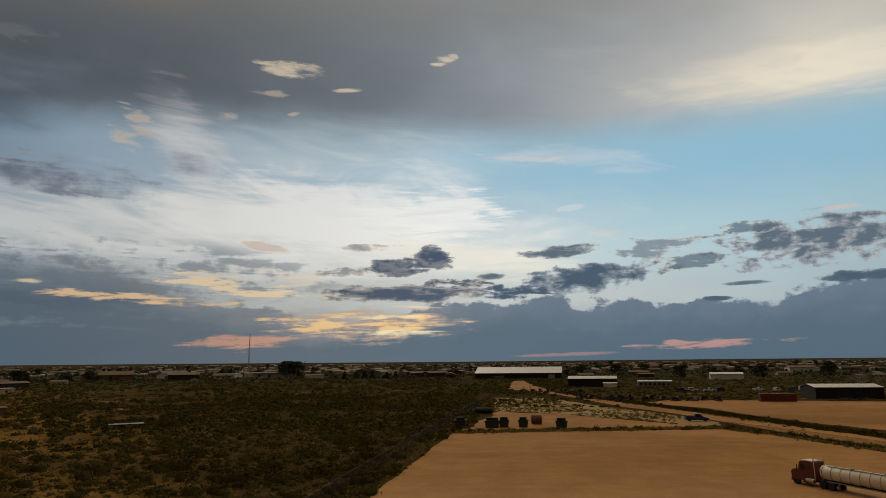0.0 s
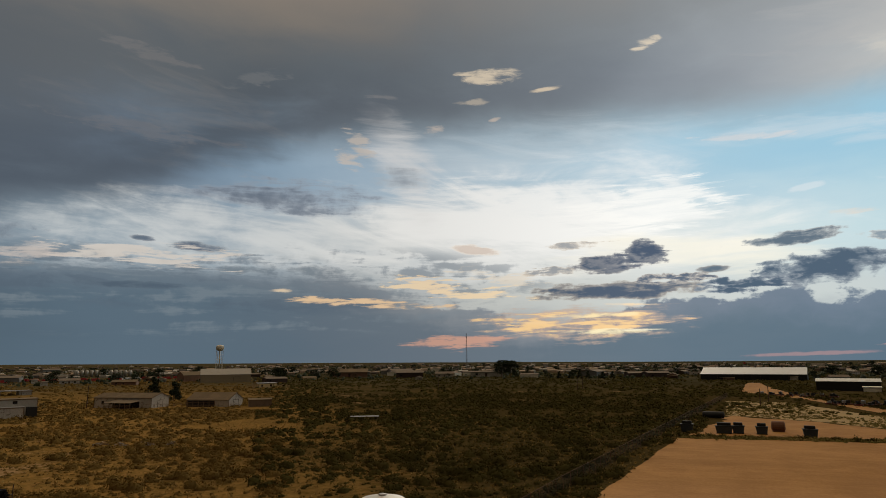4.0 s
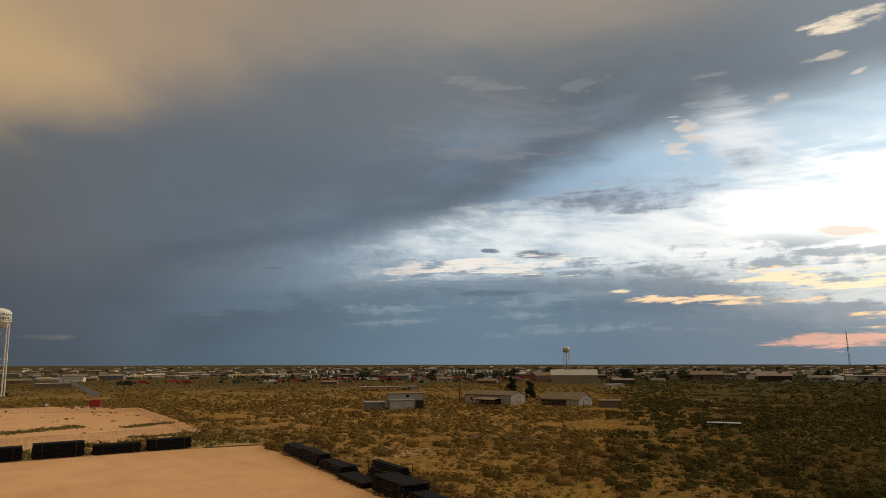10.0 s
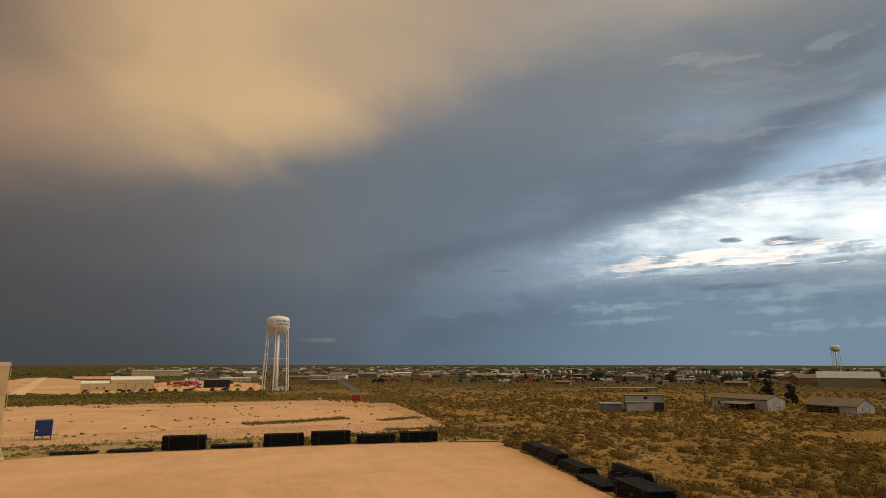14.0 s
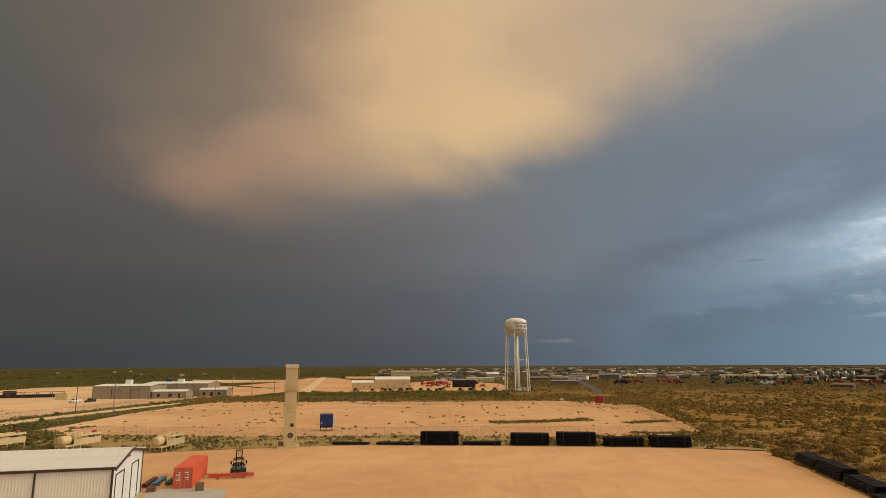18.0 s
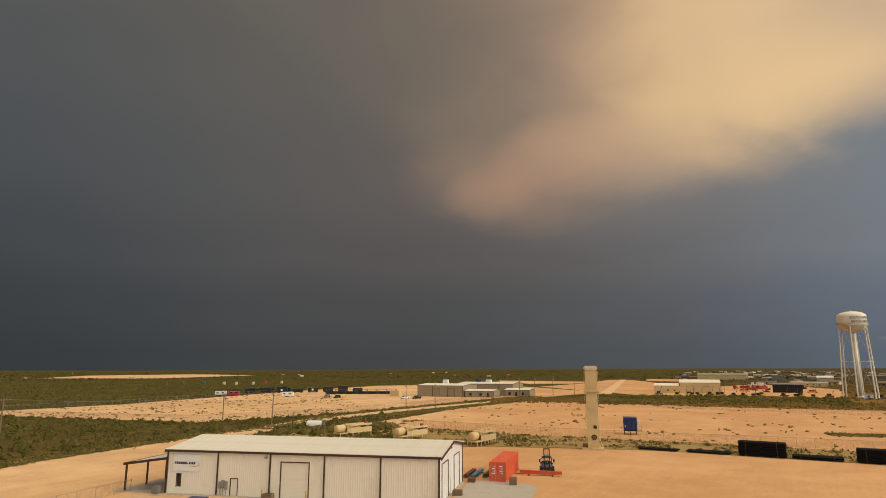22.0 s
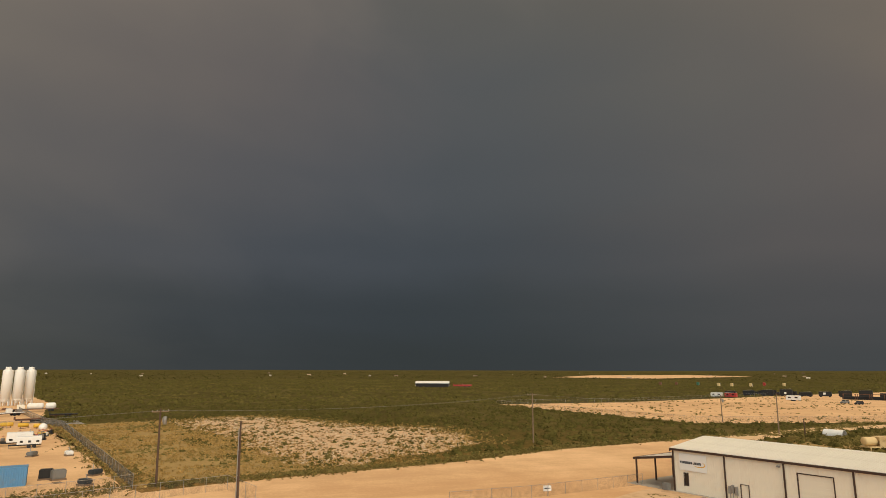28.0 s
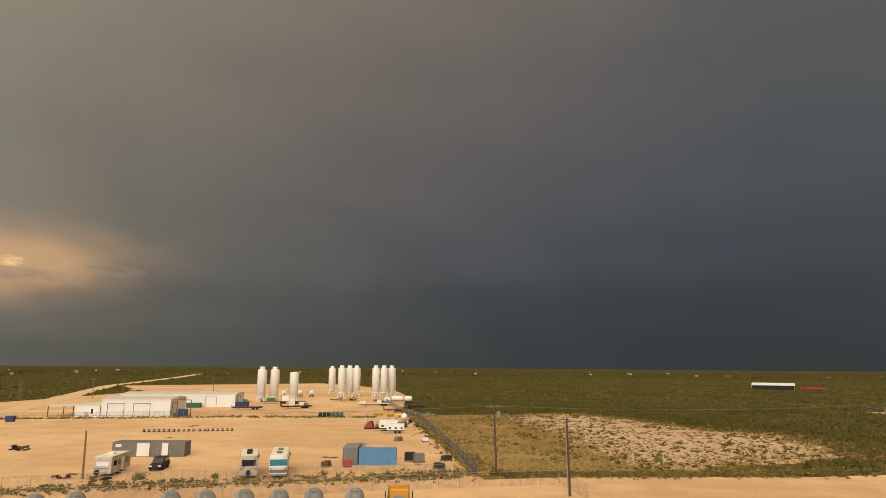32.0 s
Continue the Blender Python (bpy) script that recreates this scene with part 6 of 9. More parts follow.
# the tanker that stands in the open yard
def tanker(label, x, y, turn, long=12.6, cab=None, shell=None):
    """A road tanker whose trailer runs along +y behind the cab at the origin."""
    ob = thing("tanker_truck" if cab else "tank_trailer", label, "truck" if cab else "trailer", x, y, turn, "" if cab else "parked tank trailers")
    shell = shell or M_TANK
    y0 = 2.0 if cab else 0.0
    body = part("tank", lathe([(0.55, y0), (0.85, y0 + 0.1), (0.98, y0 + 0.28), (0.98, y0 + long - 0.28), (0.85, y0 + long - 0.1), (0.55, y0 + long)], 24, axis="Y", at=(0, 0, 2.15)), shell, ob, smooth=True)
    for i in range(11):
        yy = y0 + 0.5 + (long - 1.0) * i / 10
        part("hoop", lathe([(0.985, yy - 0.04), (1.02, yy - 0.03), (1.02, yy + 0.03), (0.985, yy + 0.04)], 24, axis="Y", at=(0, 0, 2.15)), M_STEEL, body)
    for i in (0.3, 0.62):
        part("manhole", lathe([(0.28, 0), (0.28, 0.16), (0.1, 0.2)], 14, at=(0, y0 + long * i, 3.1)), M_STEEL, body)
    part("catwalk", box(0.15, y0 + 1, 3.08, 0.5, y0 + long - 1, 3.13), M_STEEL, body)
    part("chassis", box(-0.5, y0 + 0.4, 0.95, -0.35, y0 + long - 0.3, 1.2, box(0.35, y0 + 0.4, 0.95, 0.5, y0 + long - 0.3, 1.2)), M_BLACK, ob)
    for s in (-1, 1):
        part("side_tray", box(s * 0.75 - 0.25, y0 + 1.2, 1.05, s * 0.75 + 0.25, y0 + long - 3.5, 1.13), M_STEEL, ob)
        part("mudguard", lathe([(0.62, -0.2), (0.62, 0.2)], 16, axis="X", at=(s * 0.95, y0 + long - 1.7, 0.62)), M_BLACK, ob)
    for yy in (y0 + long - 2.3, y0 + long - 1.0):
        for xx in (-0.95, 0.95):
            w = wheel(ob, xx, yy, 0.5, 0.5)
            w.matrix_basis = pose(xx, yy, 0.5, 0, 0, 90)
    part("landing_leg", box(-0.7, y0 + 2.6, 0.1, -0.55, y0 + 2.75, 1.0, box(0.55, y0 + 2.6, 0.1, 0.7, y0 + 2.75, 1.0)), M_STEEL, ob)
    if cab:
        c = part("cab", prism([(-2.2, 0.7), (1.3, 0.7), (1.3, 3.3), (1.15, 3.42), (-0.62, 3.36), (-0.78, 3.2), (-1.05, 2.2), (-2.05, 2.02), (-2.25, 1.75)], -1.15, 1.15, along="X"), cab, ob)
        part("bonnet", box(-0.95, -2.1, 1.5, 0.95, -1.05, 2.1, bevel=0.1), cab, c)
        part("windscreen", prism([(-1.06, 2.25), (-0.8, 3.15), (-0.84, 3.17), (-1.1, 2.27)], -1.0, 1.0, along="X"), M_GLASS, c)
        for s in (-1.17, 1.15):
            part("side_window", box(s, -0.7, 2.2, s + 0.02, 0.05, 2.95), M_GLASS, c)
            part("sleeper_window", box(s, 0.55, 2.4, s + 0.02, 0.95, 2.8), M_GLASS, c)
            part("step", box(s * 0.98 - 0.1, -0.7, 0.45, s * 0.98 + 0.1, 0.1, 0.55), M_CHROME, c)
            part("exhaust", rod((s * 0.9, 1.45, 0.9), (s * 0.9, 1.45, 3.9), 0.08, 8), M_CHROME, c)
            part("mirror", box(s * 1.25 - 0.06, -1.05, 2.1, s * 1.25 + 0.06, -0.95, 2.85), M_BLACK, c)
            part("fuel_tank", lathe([(0.32, 0), (0.34, 0.05), (0.34, 1.2), (0.32, 1.25)], 14, axis="Y", at=(s * 0.85, 0.1, 0.85)), M_CHROME, c)
            part("mudguard", lathe([(0.58, -0.2), (0.58, 0.2)], 16, axis="X", at=(s * 0.82, -1.5, 0.6)), M_BLACK, c)
            part("headlight", box(s * 0.75 - 0.16, -2.3, 1.05, s * 0.75 + 0.16, -2.2, 1.3, bevel=0.03), M_CHROME, c)
        part("grille", box(-0.6, -2.29, 0.8, 0.6, -2.22, 1.75), M_CHROME, c)
        part("bumper", box(-1.15, -2.42, 0.45, 1.15, -2.22, 0.85), M_CHROME, c)
        part("roof_fairing", box(-1.0, -0.6, 3.4, 1.0, 1.1, 3.52, bevel=0.05), M_CREAM if cab is M_MAROON else cab, c, "pale flat roof sheet")
        part("frame", box(-0.45, -2.1, 0.65, 0.45, 4.4, 0.9), M_BLACK, ob)
        for yy in (-1.5, 2.6, 3.9):
            for xx in (-0.92, 0.92):
                w = wheel(ob, xx, yy, 0.52, 0.3 if yy < 0 else 0.52)
                w.matrix_basis = pose(xx, yy, 0.52, 0, 0, 90)
    return ob


red_truck = tanker("dark red road tanker with a dull cream tank trailer", 46.1, 81.5, 201, 14.5, M_MAROON, M_CREAM)
red_truck.matrix_basis = red_truck.matrix_basis @ Matrix.Scale(0.88, 4)


# ---------- vehicles ----------
def car(label, x, y, turn, paint, kind="suv", name="car", group=""):
    """A parked car that faces -y: body, cabin, glass, lights and wheels."""
    ob = thing(name, label, "car", x, y, turn, group)
    long = 4.7 if kind == "suv" else 5.7
    h = 1.0
    body = part("body", prism([(0.0, 0.35), (long, 0.35), (long, h), (long - 0.08, h + 0.05), (1.35, h + 0.08), (0.15, h - 0.12), (0.0, 0.7)], -0.92, 0.92, along="X"), paint, ob)
    if kind == "suv":
        roofline = [(1.2, h), (long - 0.1, h), (long - 0.35, 1.75), (2.0, 1.8)]
    else:
        roofline = [(1.3, h), (3.5, h), (3.4, 1.8), (2.1, 1.82)]
    cabin = part("cabin", prism(roofline, -0.82, 0.82, along="X"), paint, ob)
    a, b = roofline[0], roofline[3]
    part("windscreen", prism([(a[0] + 0.02, a[1] + 0.1), (b[0] - 0.1, b[1] - 0.08), (b[0] - 0.14, b[1] - 0.08), (a[0] - 0.03, a[1] + 0.1)], -0.74, 0.74, along="X"), M_GLASS, cabin)
    end = roofline[2][0]
    for s in (-0.84, 0.82):
        part("side_window", prism([(2.0, 1.15), (end - 0.15, 1.15), (end - 0.3, 1.65), (2.25, 1.68)], s, s + 0.02, along="X"), M_GLASS, cabin)
    if kind != "suv":
        part("cargo_bed", box(-0.8, 3.55, 0.98, 0.8, long - 0.1, 1.08, box(-0.92, 3.55, 1.0, -0.8, long, 1.3, box(0.8, 3.55, 1.0, 0.92, long, 1.3))), paint, ob)
    for s in (-0.62, 0.62):
        part("headlight", box(s - 0.2, -0.03, 0.68, s + 0.2, 0.03, 0.86), M_WHITE, body)
    part("bumper", box(-0.9, -0.08, 0.35, 0.9, 0.02, 0.55), M_BLACK, body)
    for yy in (0.95, long - 1.0):
        for xx in (-0.86, 0.86):
            w = wheel(ob, xx, yy, 0.37, 0.24)
            w.matrix_basis = pose(xx, yy, 0.37, 0, 0, 90)
    return ob


car("dark blue pickup truck parked on the dirt road", 67.0, 161.4, 78, M_NAVY, "pickup", "pickup_truck")
car("black compact car parked beside the grey cabin", 62.0, -87.6, 200, M_BLACK, "suv")
car("white pickup truck parked before the taupe hall", -279.5, -185.5, 80, M_WHITE, "pickup", "pickup_truck")
car("black pickup truck parked before the taupe hall", -281.0, -179.0, 85, M_BLACK, "pickup", "pickup_truck")
car("grey car parked behind the lot fence", -270.0, -230.0, 100, M_GREY)
car("black car parked behind the lot fence", -268.5, -221.5, 100, M_BLACK)
car("white car parked beside the dusty hall", 134.0, -226.0, 30, M_WHITE)
for i, (x, y) in enumerate(((116.0, 300.0), (121.0, 301.0), (127.5, 296.0), (133.0, 299.0), (152.0, 300.0), (158.0, 296.0), (166.0, 298.0), (171.0, 301.0))):
    car("white car parked on the far sandy lot" if i % 3 else "dark car parked on the far sandy lot", x, y, 60 + i * 11, M_WHITE if i % 3 else M_NAVY, "suv" if i % 2 else "pickup", group="cars parked on the far lot")


def motorhome(label, x, y, turn, long=9.0, band=None):
    """A motorhome whose back end faces -y."""
    ob = thing("motorhome", label, "motorhome", x, y, turn)
    body = part("body", box(-1.25, 0, 0.45, 1.25, long, 3.15, bevel=0.12), M_OLDWHITE if band is None else M_WHITE, ob)
    part("roof", box(-1.15, 0.15, 3.15, 1.15, long - 0.2, 3.22), M_CREAM, ob)
    part("back_window", box(-0.95 if band is None else -1.2, -0.03, 1.75, 0.95 if band is None else 1.2, 0.02, 2.6), M_GLASS if band is None else M_TEAL, body)
    if band:
        part("stripe", box(-1.27, 0.2, 1.55, -1.235, long - 0.2, 1.8, box(1.235, 0.2, 1.55, 1.27, long - 0.2, 1.8)), M_TEAL, body, "teal side stripe")
        part("lower_panel", box(-1.2, -0.03, 0.75, 1.2, 0.02, 1.2), M_GREY, body)
    else:
        part("spare_wheel", lathe([(0.15, -0.28), (0.36, -0.26), (0.36, -0.03), (0.3, 0.0)], 16, axis="Y", at=(0, 0, 0.85)), M_BLACK, body)
    for i in range(4):
        y0 = 0.9 + i * (long - 2.2) / 3.5
        for s in (-1.275, 1.245):
            part("side_window", box(s, y0, 1.8, s + 0.03, y0 + 1.0, 2.5), M_GLASS, body)
    for s in (-1.0, 1.0):
        part("tail_light", box(s - 0.12, -0.03, 1.25, s + 0.12, 0.02, 1.45), M_RED, body)
    for yy in (1.6, long * 0.55):
        u = part("roof_unit", box(-0.4, yy, 3.22, 0.4, yy + 0.9, 3.5, bevel=0.06), M_BLACK if band is None else M_GREY, ob)
    part("vent", box(-0.75, long * 0.75, 3.22, -0.35, long * 0.75 + 0.4, 3.36), M_WHITE, ob)
    part("bumper", box(-1.2, -0.14, 0.4, 1.2, 0.0, 0.62), M_STEEL, body)
    for yy in (2.4, long - 1.4):
        for xx in (-1.1, 1.1):
            w = wheel(ob, xx, yy, 0.45, 0.3)
            w.matrix_basis = pose(xx, yy, 0.45, 0, 0, 90)
    part("ladder", rod((0.8, -0.08, 1.0), (0.8, -0.08, 3.25), 0.02, 6, bm=rod((1.1, -0.08, 1.0), (1.1, -0.08, 3.25), 0.02, 6)), M_STEEL, body)
    for s in (-1.32, 1.26):
        part("mirror", box(s * 1.08 - 0.05, long - 0.5, 1.9, s * 1.08 + 0.05, long - 0.4, 2.4), M_BLACK, body)
    return ob


motorhome("old off-white camper with a dark back window", 45.3, -85.2, 207, 7.6)
motorhome("cream motorhome with a teal back panel", 41.4, -86.6, 203, 9.6, True)
travel = thing("travel_trailer", "weathered white travel trailer behind the fence", "trailer", 67.1, -80.8, 196)
shell = part("body", prism([(0, 0.55), (6.6, 0.55), (6.6, 2.5), (6.2, 2.85), (0.25, 2.85), (0, 2.6)], 0, 2.5, along="X"), M_OLDWHITE, travel)
part("roof", box(0.0, 0.2, 2.85, 2.5, 6.2, 2.92), M_CREAM, travel)
part("front_window", box(0.4, -0.03, 1.6, 2.1, 0.02, 2.2), M_WHITE, shell)
for k, (y0, y1) in enumerate(((0.7, 1.7), (2.3, 3.1), (4.6, 5.8))):
    part("side_window", box(2.49, y0, 1.5, 2.53, y1, 2.2), M_GLASS, shell)
part("door", box(2.49, 3.4, 0.65, 2.53, 4.1, 2.4), M_WHITE, shell)
part("stripe", box(0.2, -0.02, 1.15, 2.3, 0.01, 1.3), M_GREY, shell, "faded grey stripe")
part("spare_wheel", lathe([(0.15, -0.26), (0.36, -0.24), (0.36, -0.03), (0.3, 0.0)], 16, axis="Y", at=(0.6, 0, 0.75)), M_BLACK, shell)
part("roof_unit", box(0.9, 2.4, 2.92, 1.7, 3.3, 3.2, bevel=0.06), M_WHITE, travel)
for yy in (3.0, 3.9):
    for xx in (0.25, 2.25):
        w = wheel(travel, xx, yy, 0.36, 0.22)
        w.matrix_basis = pose(xx, yy, 0.36, 0, 0, 90)
part("tongue", rod((0.6, 6.6, 0.5), (1.25, 7.8, 0.5), 0.05, 6, bm=rod((1.9, 6.6, 0.5), (1.25, 7.8, 0.5), 0.05, 6)), M_BLACK, travel)
part("jack", box(1.2, 7.7, 0, 1.3, 7.8, 0.6), M_STEEL, travel)

# tank trailers parked along the road, and the amber truck at their end; their tails point into the yard
for x, y in ((53.3, -56.5), (50.2, -58.4), (41.2, -61.2), (37.8, -62.3), (34.2, -63.8), (30.6, -64.6), (27.3, -66.1), (23.0, -67.1)):
    tanker("dull steel tank trailer parked beside the road fence", x, y, math.degrees(math.atan2(x, -y)), 11.5)
tanker("amber-yellow tanker truck with a steel tank", 17.9, -66.4, math.degrees(math.atan2(17.9, 66.4)), 11.0, M_AMBER)


# ---------- the neighbouring yard: silos, halls, cabins ----------
def silo(label, x, y, turn=0.0, tall=15.6, cap=True):
    ob = thing("silo", label, "silo", x, y, turn, "white silos")
    r = 1.85
    part("shell", lathe([(r, 2.4), (r, tall - 1.6), (r * 0.93, tall - 1.3), (r * 0.6, tall - 1.1)], 28), M_SILO, ob, smooth=True)
    part("hopper", lathe([(0.4, 0.9), (r * 0.97, 2.5), (r * 0.97, 2.6)], 20), M_SILO, ob)
    for i in range(6):
        a = math.pi * 2 * i / 6 + 0.3
        part("leg", box(-0.16, -0.12, 0, 0.16, 0.12, 2.6), M_SILO, ob).matrix_basis = pose(r * 0.93 * math.cos(a), r * 0.93 * math.sin(a), 0, 0, 0, math.degrees(a))
    part("skirt_ring", lathe([(r + 0.03, 2.3), (r + 0.05, 2.35), (r + 0.05, 2.55), (r + 0.03, 2.6)], 28), M_SILO, ob)
    if cap:
        part("filter_cap", lathe([(1.05, tall - 1.2), (1.1, tall - 1.1), (1.1, tall - 0.1), (0.9, tall)], 18), M_SILO, ob, smooth=True)
    for z in (tall * 0.35, tall * 0.6, tall * 0.82):
        part("seam", lathe([(r + 0.005, z - 0.03), (r + 0.02, z), (r + 0.005, z + 0.03)], 28), M_SILO, ob)
    part("ladder", rod((r + 0.15, 0.2, 2.0), (r + 0.15, 0.2, tall - 1.2), 0.03, 5, bm=rod((r + 0.15, -0.2, 2.0), (r + 0.15, -0.2, tall - 1.2), 0.03, 5)), M_STEEL, ob)
    part("fill_pipe", rod((-r - 0.12, 0.1, 0.4), (-r - 0.12, 0.1, tall - 1.4), 0.07, 6), M_SILO, ob)
    part("mark", box(-0.5, -r - 0.035, tall * 0.78, 0.5, -r + 0.06, tall * 0.78 + 0.5), M_GREY, ob, "faded grey maker's mark")
    return ob


for x, y, tall, cap in ((131.3, -254.0, 15.3, True), (128.0, -259.5, 15.3, True), (118.2, -258.4, 14.2, False), (132.4, -340.0, 15.7, True), (114.0, -306.2, 16.1, True), (112.2, -313.0, 16.1, True), (108.8, -314.2, 16.1, True),
                         (97.6, -312.0, 16.2, True), (93.6, -313.5, 16.2, True), (91.4, -320.4, 16.2, True)):
    silo("tall white steel silo with a filter cap" if cap else "white steel silo with an open flat top", x, y, math.degrees(math.atan2(y, x)) + 90, tall, cap)

hall("steel_hall", "white steel hall with two roller doors", 141.4, -171.1, 196.4, 20.5, 15, 5.2, 5.9, M_WHITE, M_ROOF, M_WHITE, [(1.8, 6.6, 4.0), (9.6, 14.4, 4.0)], right_doors=[(2.0, 6.0, 4.0)], bays=3)
low = hall("steel_hall", "low white office wing with a dark window", 148.6, -168.9, 196.4, 7.2, 12, 3.4, 3.9, M_WHITE, M_ROOF, M_WHITE, windows=[(4.6, 5.2, 0.9, 2.4)], bays=1)
cover = thing("carport", "open sheet-roofed carport beside the white hall", "carport", 156.5, -166.6, 196.4)
part("roof", box(0, -0.5, 3.2, 8.0, 10, 3.35), M_ROOF, cover)
for x in (0.2, 7.6):
    for y in (0, 9.5):
        part("post", box(x - 0.1, y - 0.1, 0, x + 0.1, y + 0.1, 3.2), M_RUST, cover)
arch = thing("loading_frame", "dark steel loading frame beside the hall doors", "frame", 121.0, -178.6, 196.4)
for x in (0.4, 4.6):
    part("post", box(x - 0.1, -0.1, 0, x + 0.1, 0.1, 5.0), M_RUST, arch)
part("beam", box(0.3, -0.15, 5.0, 2.5, 0.15, 5.2, rod((2.5, 0, 5.1), (4.6, 0, 5.0), 0.12, 6)), M_RUST, arch)
part("machine", box(0.8, -0.6, 0, 3.6, 1.2, 2.2, bevel=0.15), M_NAVY, arch, "dark blue machine under the frame")
part("drum", lathe([(0.5, 0), (0.5, 1.0)], 14, at=(0.2, -1.2, 0)), M_GREEN, arch)
hall("steel_hall", "long pale steel hall behind the yard", 166.0, -210.5, 197.4, 42, 16, 4.7, 5.4, M_WHITE, M_ROOF, M_WHITE, [(20, 24, 3.8), (31, 35, 3.8)], right_doors=[(4.0, 9.0, 4.0)], bays=6)
container("cabin", "long grey-brown site cabin with white doors", 78.9, -99.1, 194.3, 12.5, 3.2, 2.5, M_GREY)
cab = thing("cabin_doors", "two white doors set on the site cabin", "door", 78.8, -99.2, 194)
for x0, x1 in ((4.3, 6.3), (8.6, 9.5)):
    d = part("door", box(x0, -0.2, 0.12, x1, -0.14, 2.3), M_WHITE, cab)
    part("frame", box(x0 - 0.08, -0.24, 0.1, x0, -0.12, 2.38, box(x1, -0.24, 0.1, x1 + 0.08, -0.12, 2.38, box(x0, -0.24, 2.3, x1, -0.12, 2.38))), M_CREAM, d)
part("notice", box(0.5, -0.22, 1.7, 1.5, -0.16, 2.2), M_WHITE, cab)
part("sill", box(0.2, -0.24, 0, 12.2, -0.12, 0.1), M_WOOD, cab)
container("storage_container", "blue corrugated shipping container", 34.0, -100.6, 193, 6.06, 2.44, 2.59, M_BLUE)
container("storage_container", "grey corrugated container beside the blue one", 34.2, -100.5, 283, 6.06, 2.44, 2.8, M_GREY)
stairs = thing("steel_hopper", "pale steel hopper propped behind the containers", "hopper", 36.0, -106.5, 195)
part("bin", prism([(-1.3, 2.6), (1.3, 2.6), (0.5, 0.9), (-0.5, 0.9)], 0, 2.0, along="Y"), M_STEEL, stairs)
for x in (-1.0, 1.0):
    for y in (0.2, 1.8):
        part("leg", rod((x, y, 0), (x * 0.8, y, 2.2), 0.06, 6), M_STEEL, stairs)
heat = thing("welder", "small red portable welder on the sand", "machine", 35.2, -98.6, 190)
part("case", box(-0.6, -0.4, 0.12, 0.6, 0.4, 1.0, bevel=0.06), M_RED, heat)
part("skid", box(-0.7, -0.45, 0, 0.7, 0.45, 0.12), M_BLACK, heat)
part("handle", rod((-0.5, 0, 1.0), (-0.5, 0, 1.25), 0.03, 6, bm=rod((0.5, 0, 1.0), (0.5, 0, 1.25), 0.03, 6, bm=rod((-0.5, 0, 1.25), (0.5, 0, 1.25), 0.03, 6))), M_STEEL, heat)


def generator(label, x, y, turn, long=4.2, tall=2.0, skin=None):
    ob = thing("generator_trailer", label, "generator", x, y, turn, "generator trailers")
    body = part("housing", box(0, 0, 0.75, long, 1.9, 0.75 + tall * 0.75, bevel=0.06), skin or M_WHITE, ob)
    for i in range(3):
        part("side_door", box(0.25 + i * long / 3, -0.03, 0.95, long / 3 * (i + 1) - 0.05, 0.01, 0.6 + tall * 0.72), skin or M_WHITE, body)
        part("louvre", box(0.5 + i * long / 3, -0.05, 1.1, long / 3 * (i + 1) - 0.4, -0.02, 1.5), M_BLACK, body)
    part("exhaust", rod((long - 0.6, 1.0, 0.7 + tall * 0.75), (long - 0.6, 1.0, 1.3 + tall * 0.75), 0.08, 8), M_STEEL, body)
    part("chassis", box(-1.4, 0.5, 0.5, long, 1.4, 0.75), M_BLACK, ob)
    part("jack", box(-1.3, 0.9, 0, -1.2, 1.0, 0.6), M_STEEL, ob)
    for xx in (long * 0.5, long * 0.72):
        for yy in (0.0, 1.9):
            wheel(ob, xx, yy, 0.36, 0.24)
    return ob


generator("white trailer generator standing in the yard", 43.2, -148.0, 195.5)
generator("white trailer generator behind its neighbour", 46.5, -152.6, 195.5, 4.6, 2.6)
for i, (x, y, m, label) in enumerate(((50.5, -157.0, M_RED, "small red pump engine on a skid"), (46.2, -160.0, M_BLACK, "black pump engine on a skid"), (43.5, -163.5, M_GREY, "grey pump engine on a skid"), (47.8, -165.5, M_BLACK, "black pump engine with pipes"), (52.2, -162.0, M_STEEL, "steel pump manifold on a skid"))):
    ob = thing("pump_engine", label, "pump", x, y, 195 + i * 13, "pump engines in the yard")
    part("block", box(-0.8, -0.5, 0.35, 0.8, 0.5, 1.35, bevel=0.1), m, ob)
    part("skid", box(-1.3, -0.6, 0, 1.3, 0.6, 0.35), M_BLACK, ob)
    part("radiator", box(0.85, -0.55, 0.35, 1.1, 0.55, 1.5), M_BLACK, ob)
    part("exhaust", rod((-0.3, 0.2, 1.3), (-0.3, 0.2, 2.0), 0.06, 8), M_RUST, ob)
    part("flywheel", lathe([(0.4, -0.08), (0.45, 0), (0.4, 0.08)], 14, axis="X", at=(-0.95, 0, 0.85)), M_STEEL, ob)
for i, (x, y) in enumerate(((62.5, -199.0), (57.5, -196.0), (53.0, -193.0))):
    ob = thing("plastic_tank", "yellow cylindrical tank lying on a cradle", "tank", x, y, 196, "yellow tanks")
    part("tank", lathe([(0.3, 0), (0.52, 0.12), (0.52, 2.9 - i * 0.5), (0.3, 3.0 - i * 0.5)], 16, axis="X", at=(0, 0, 0.88)), M_YELLOW, ob, smooth=True)
    for xx in (0.6, 2.3):
        part("cradle", box(xx, -0.7, 0, xx + 0.2, 0.7, 0.4), M_WOOD, ob)
dome = thing("round_tank", "white round tank at the fence", "tank", 50.2, -191.0, 0)
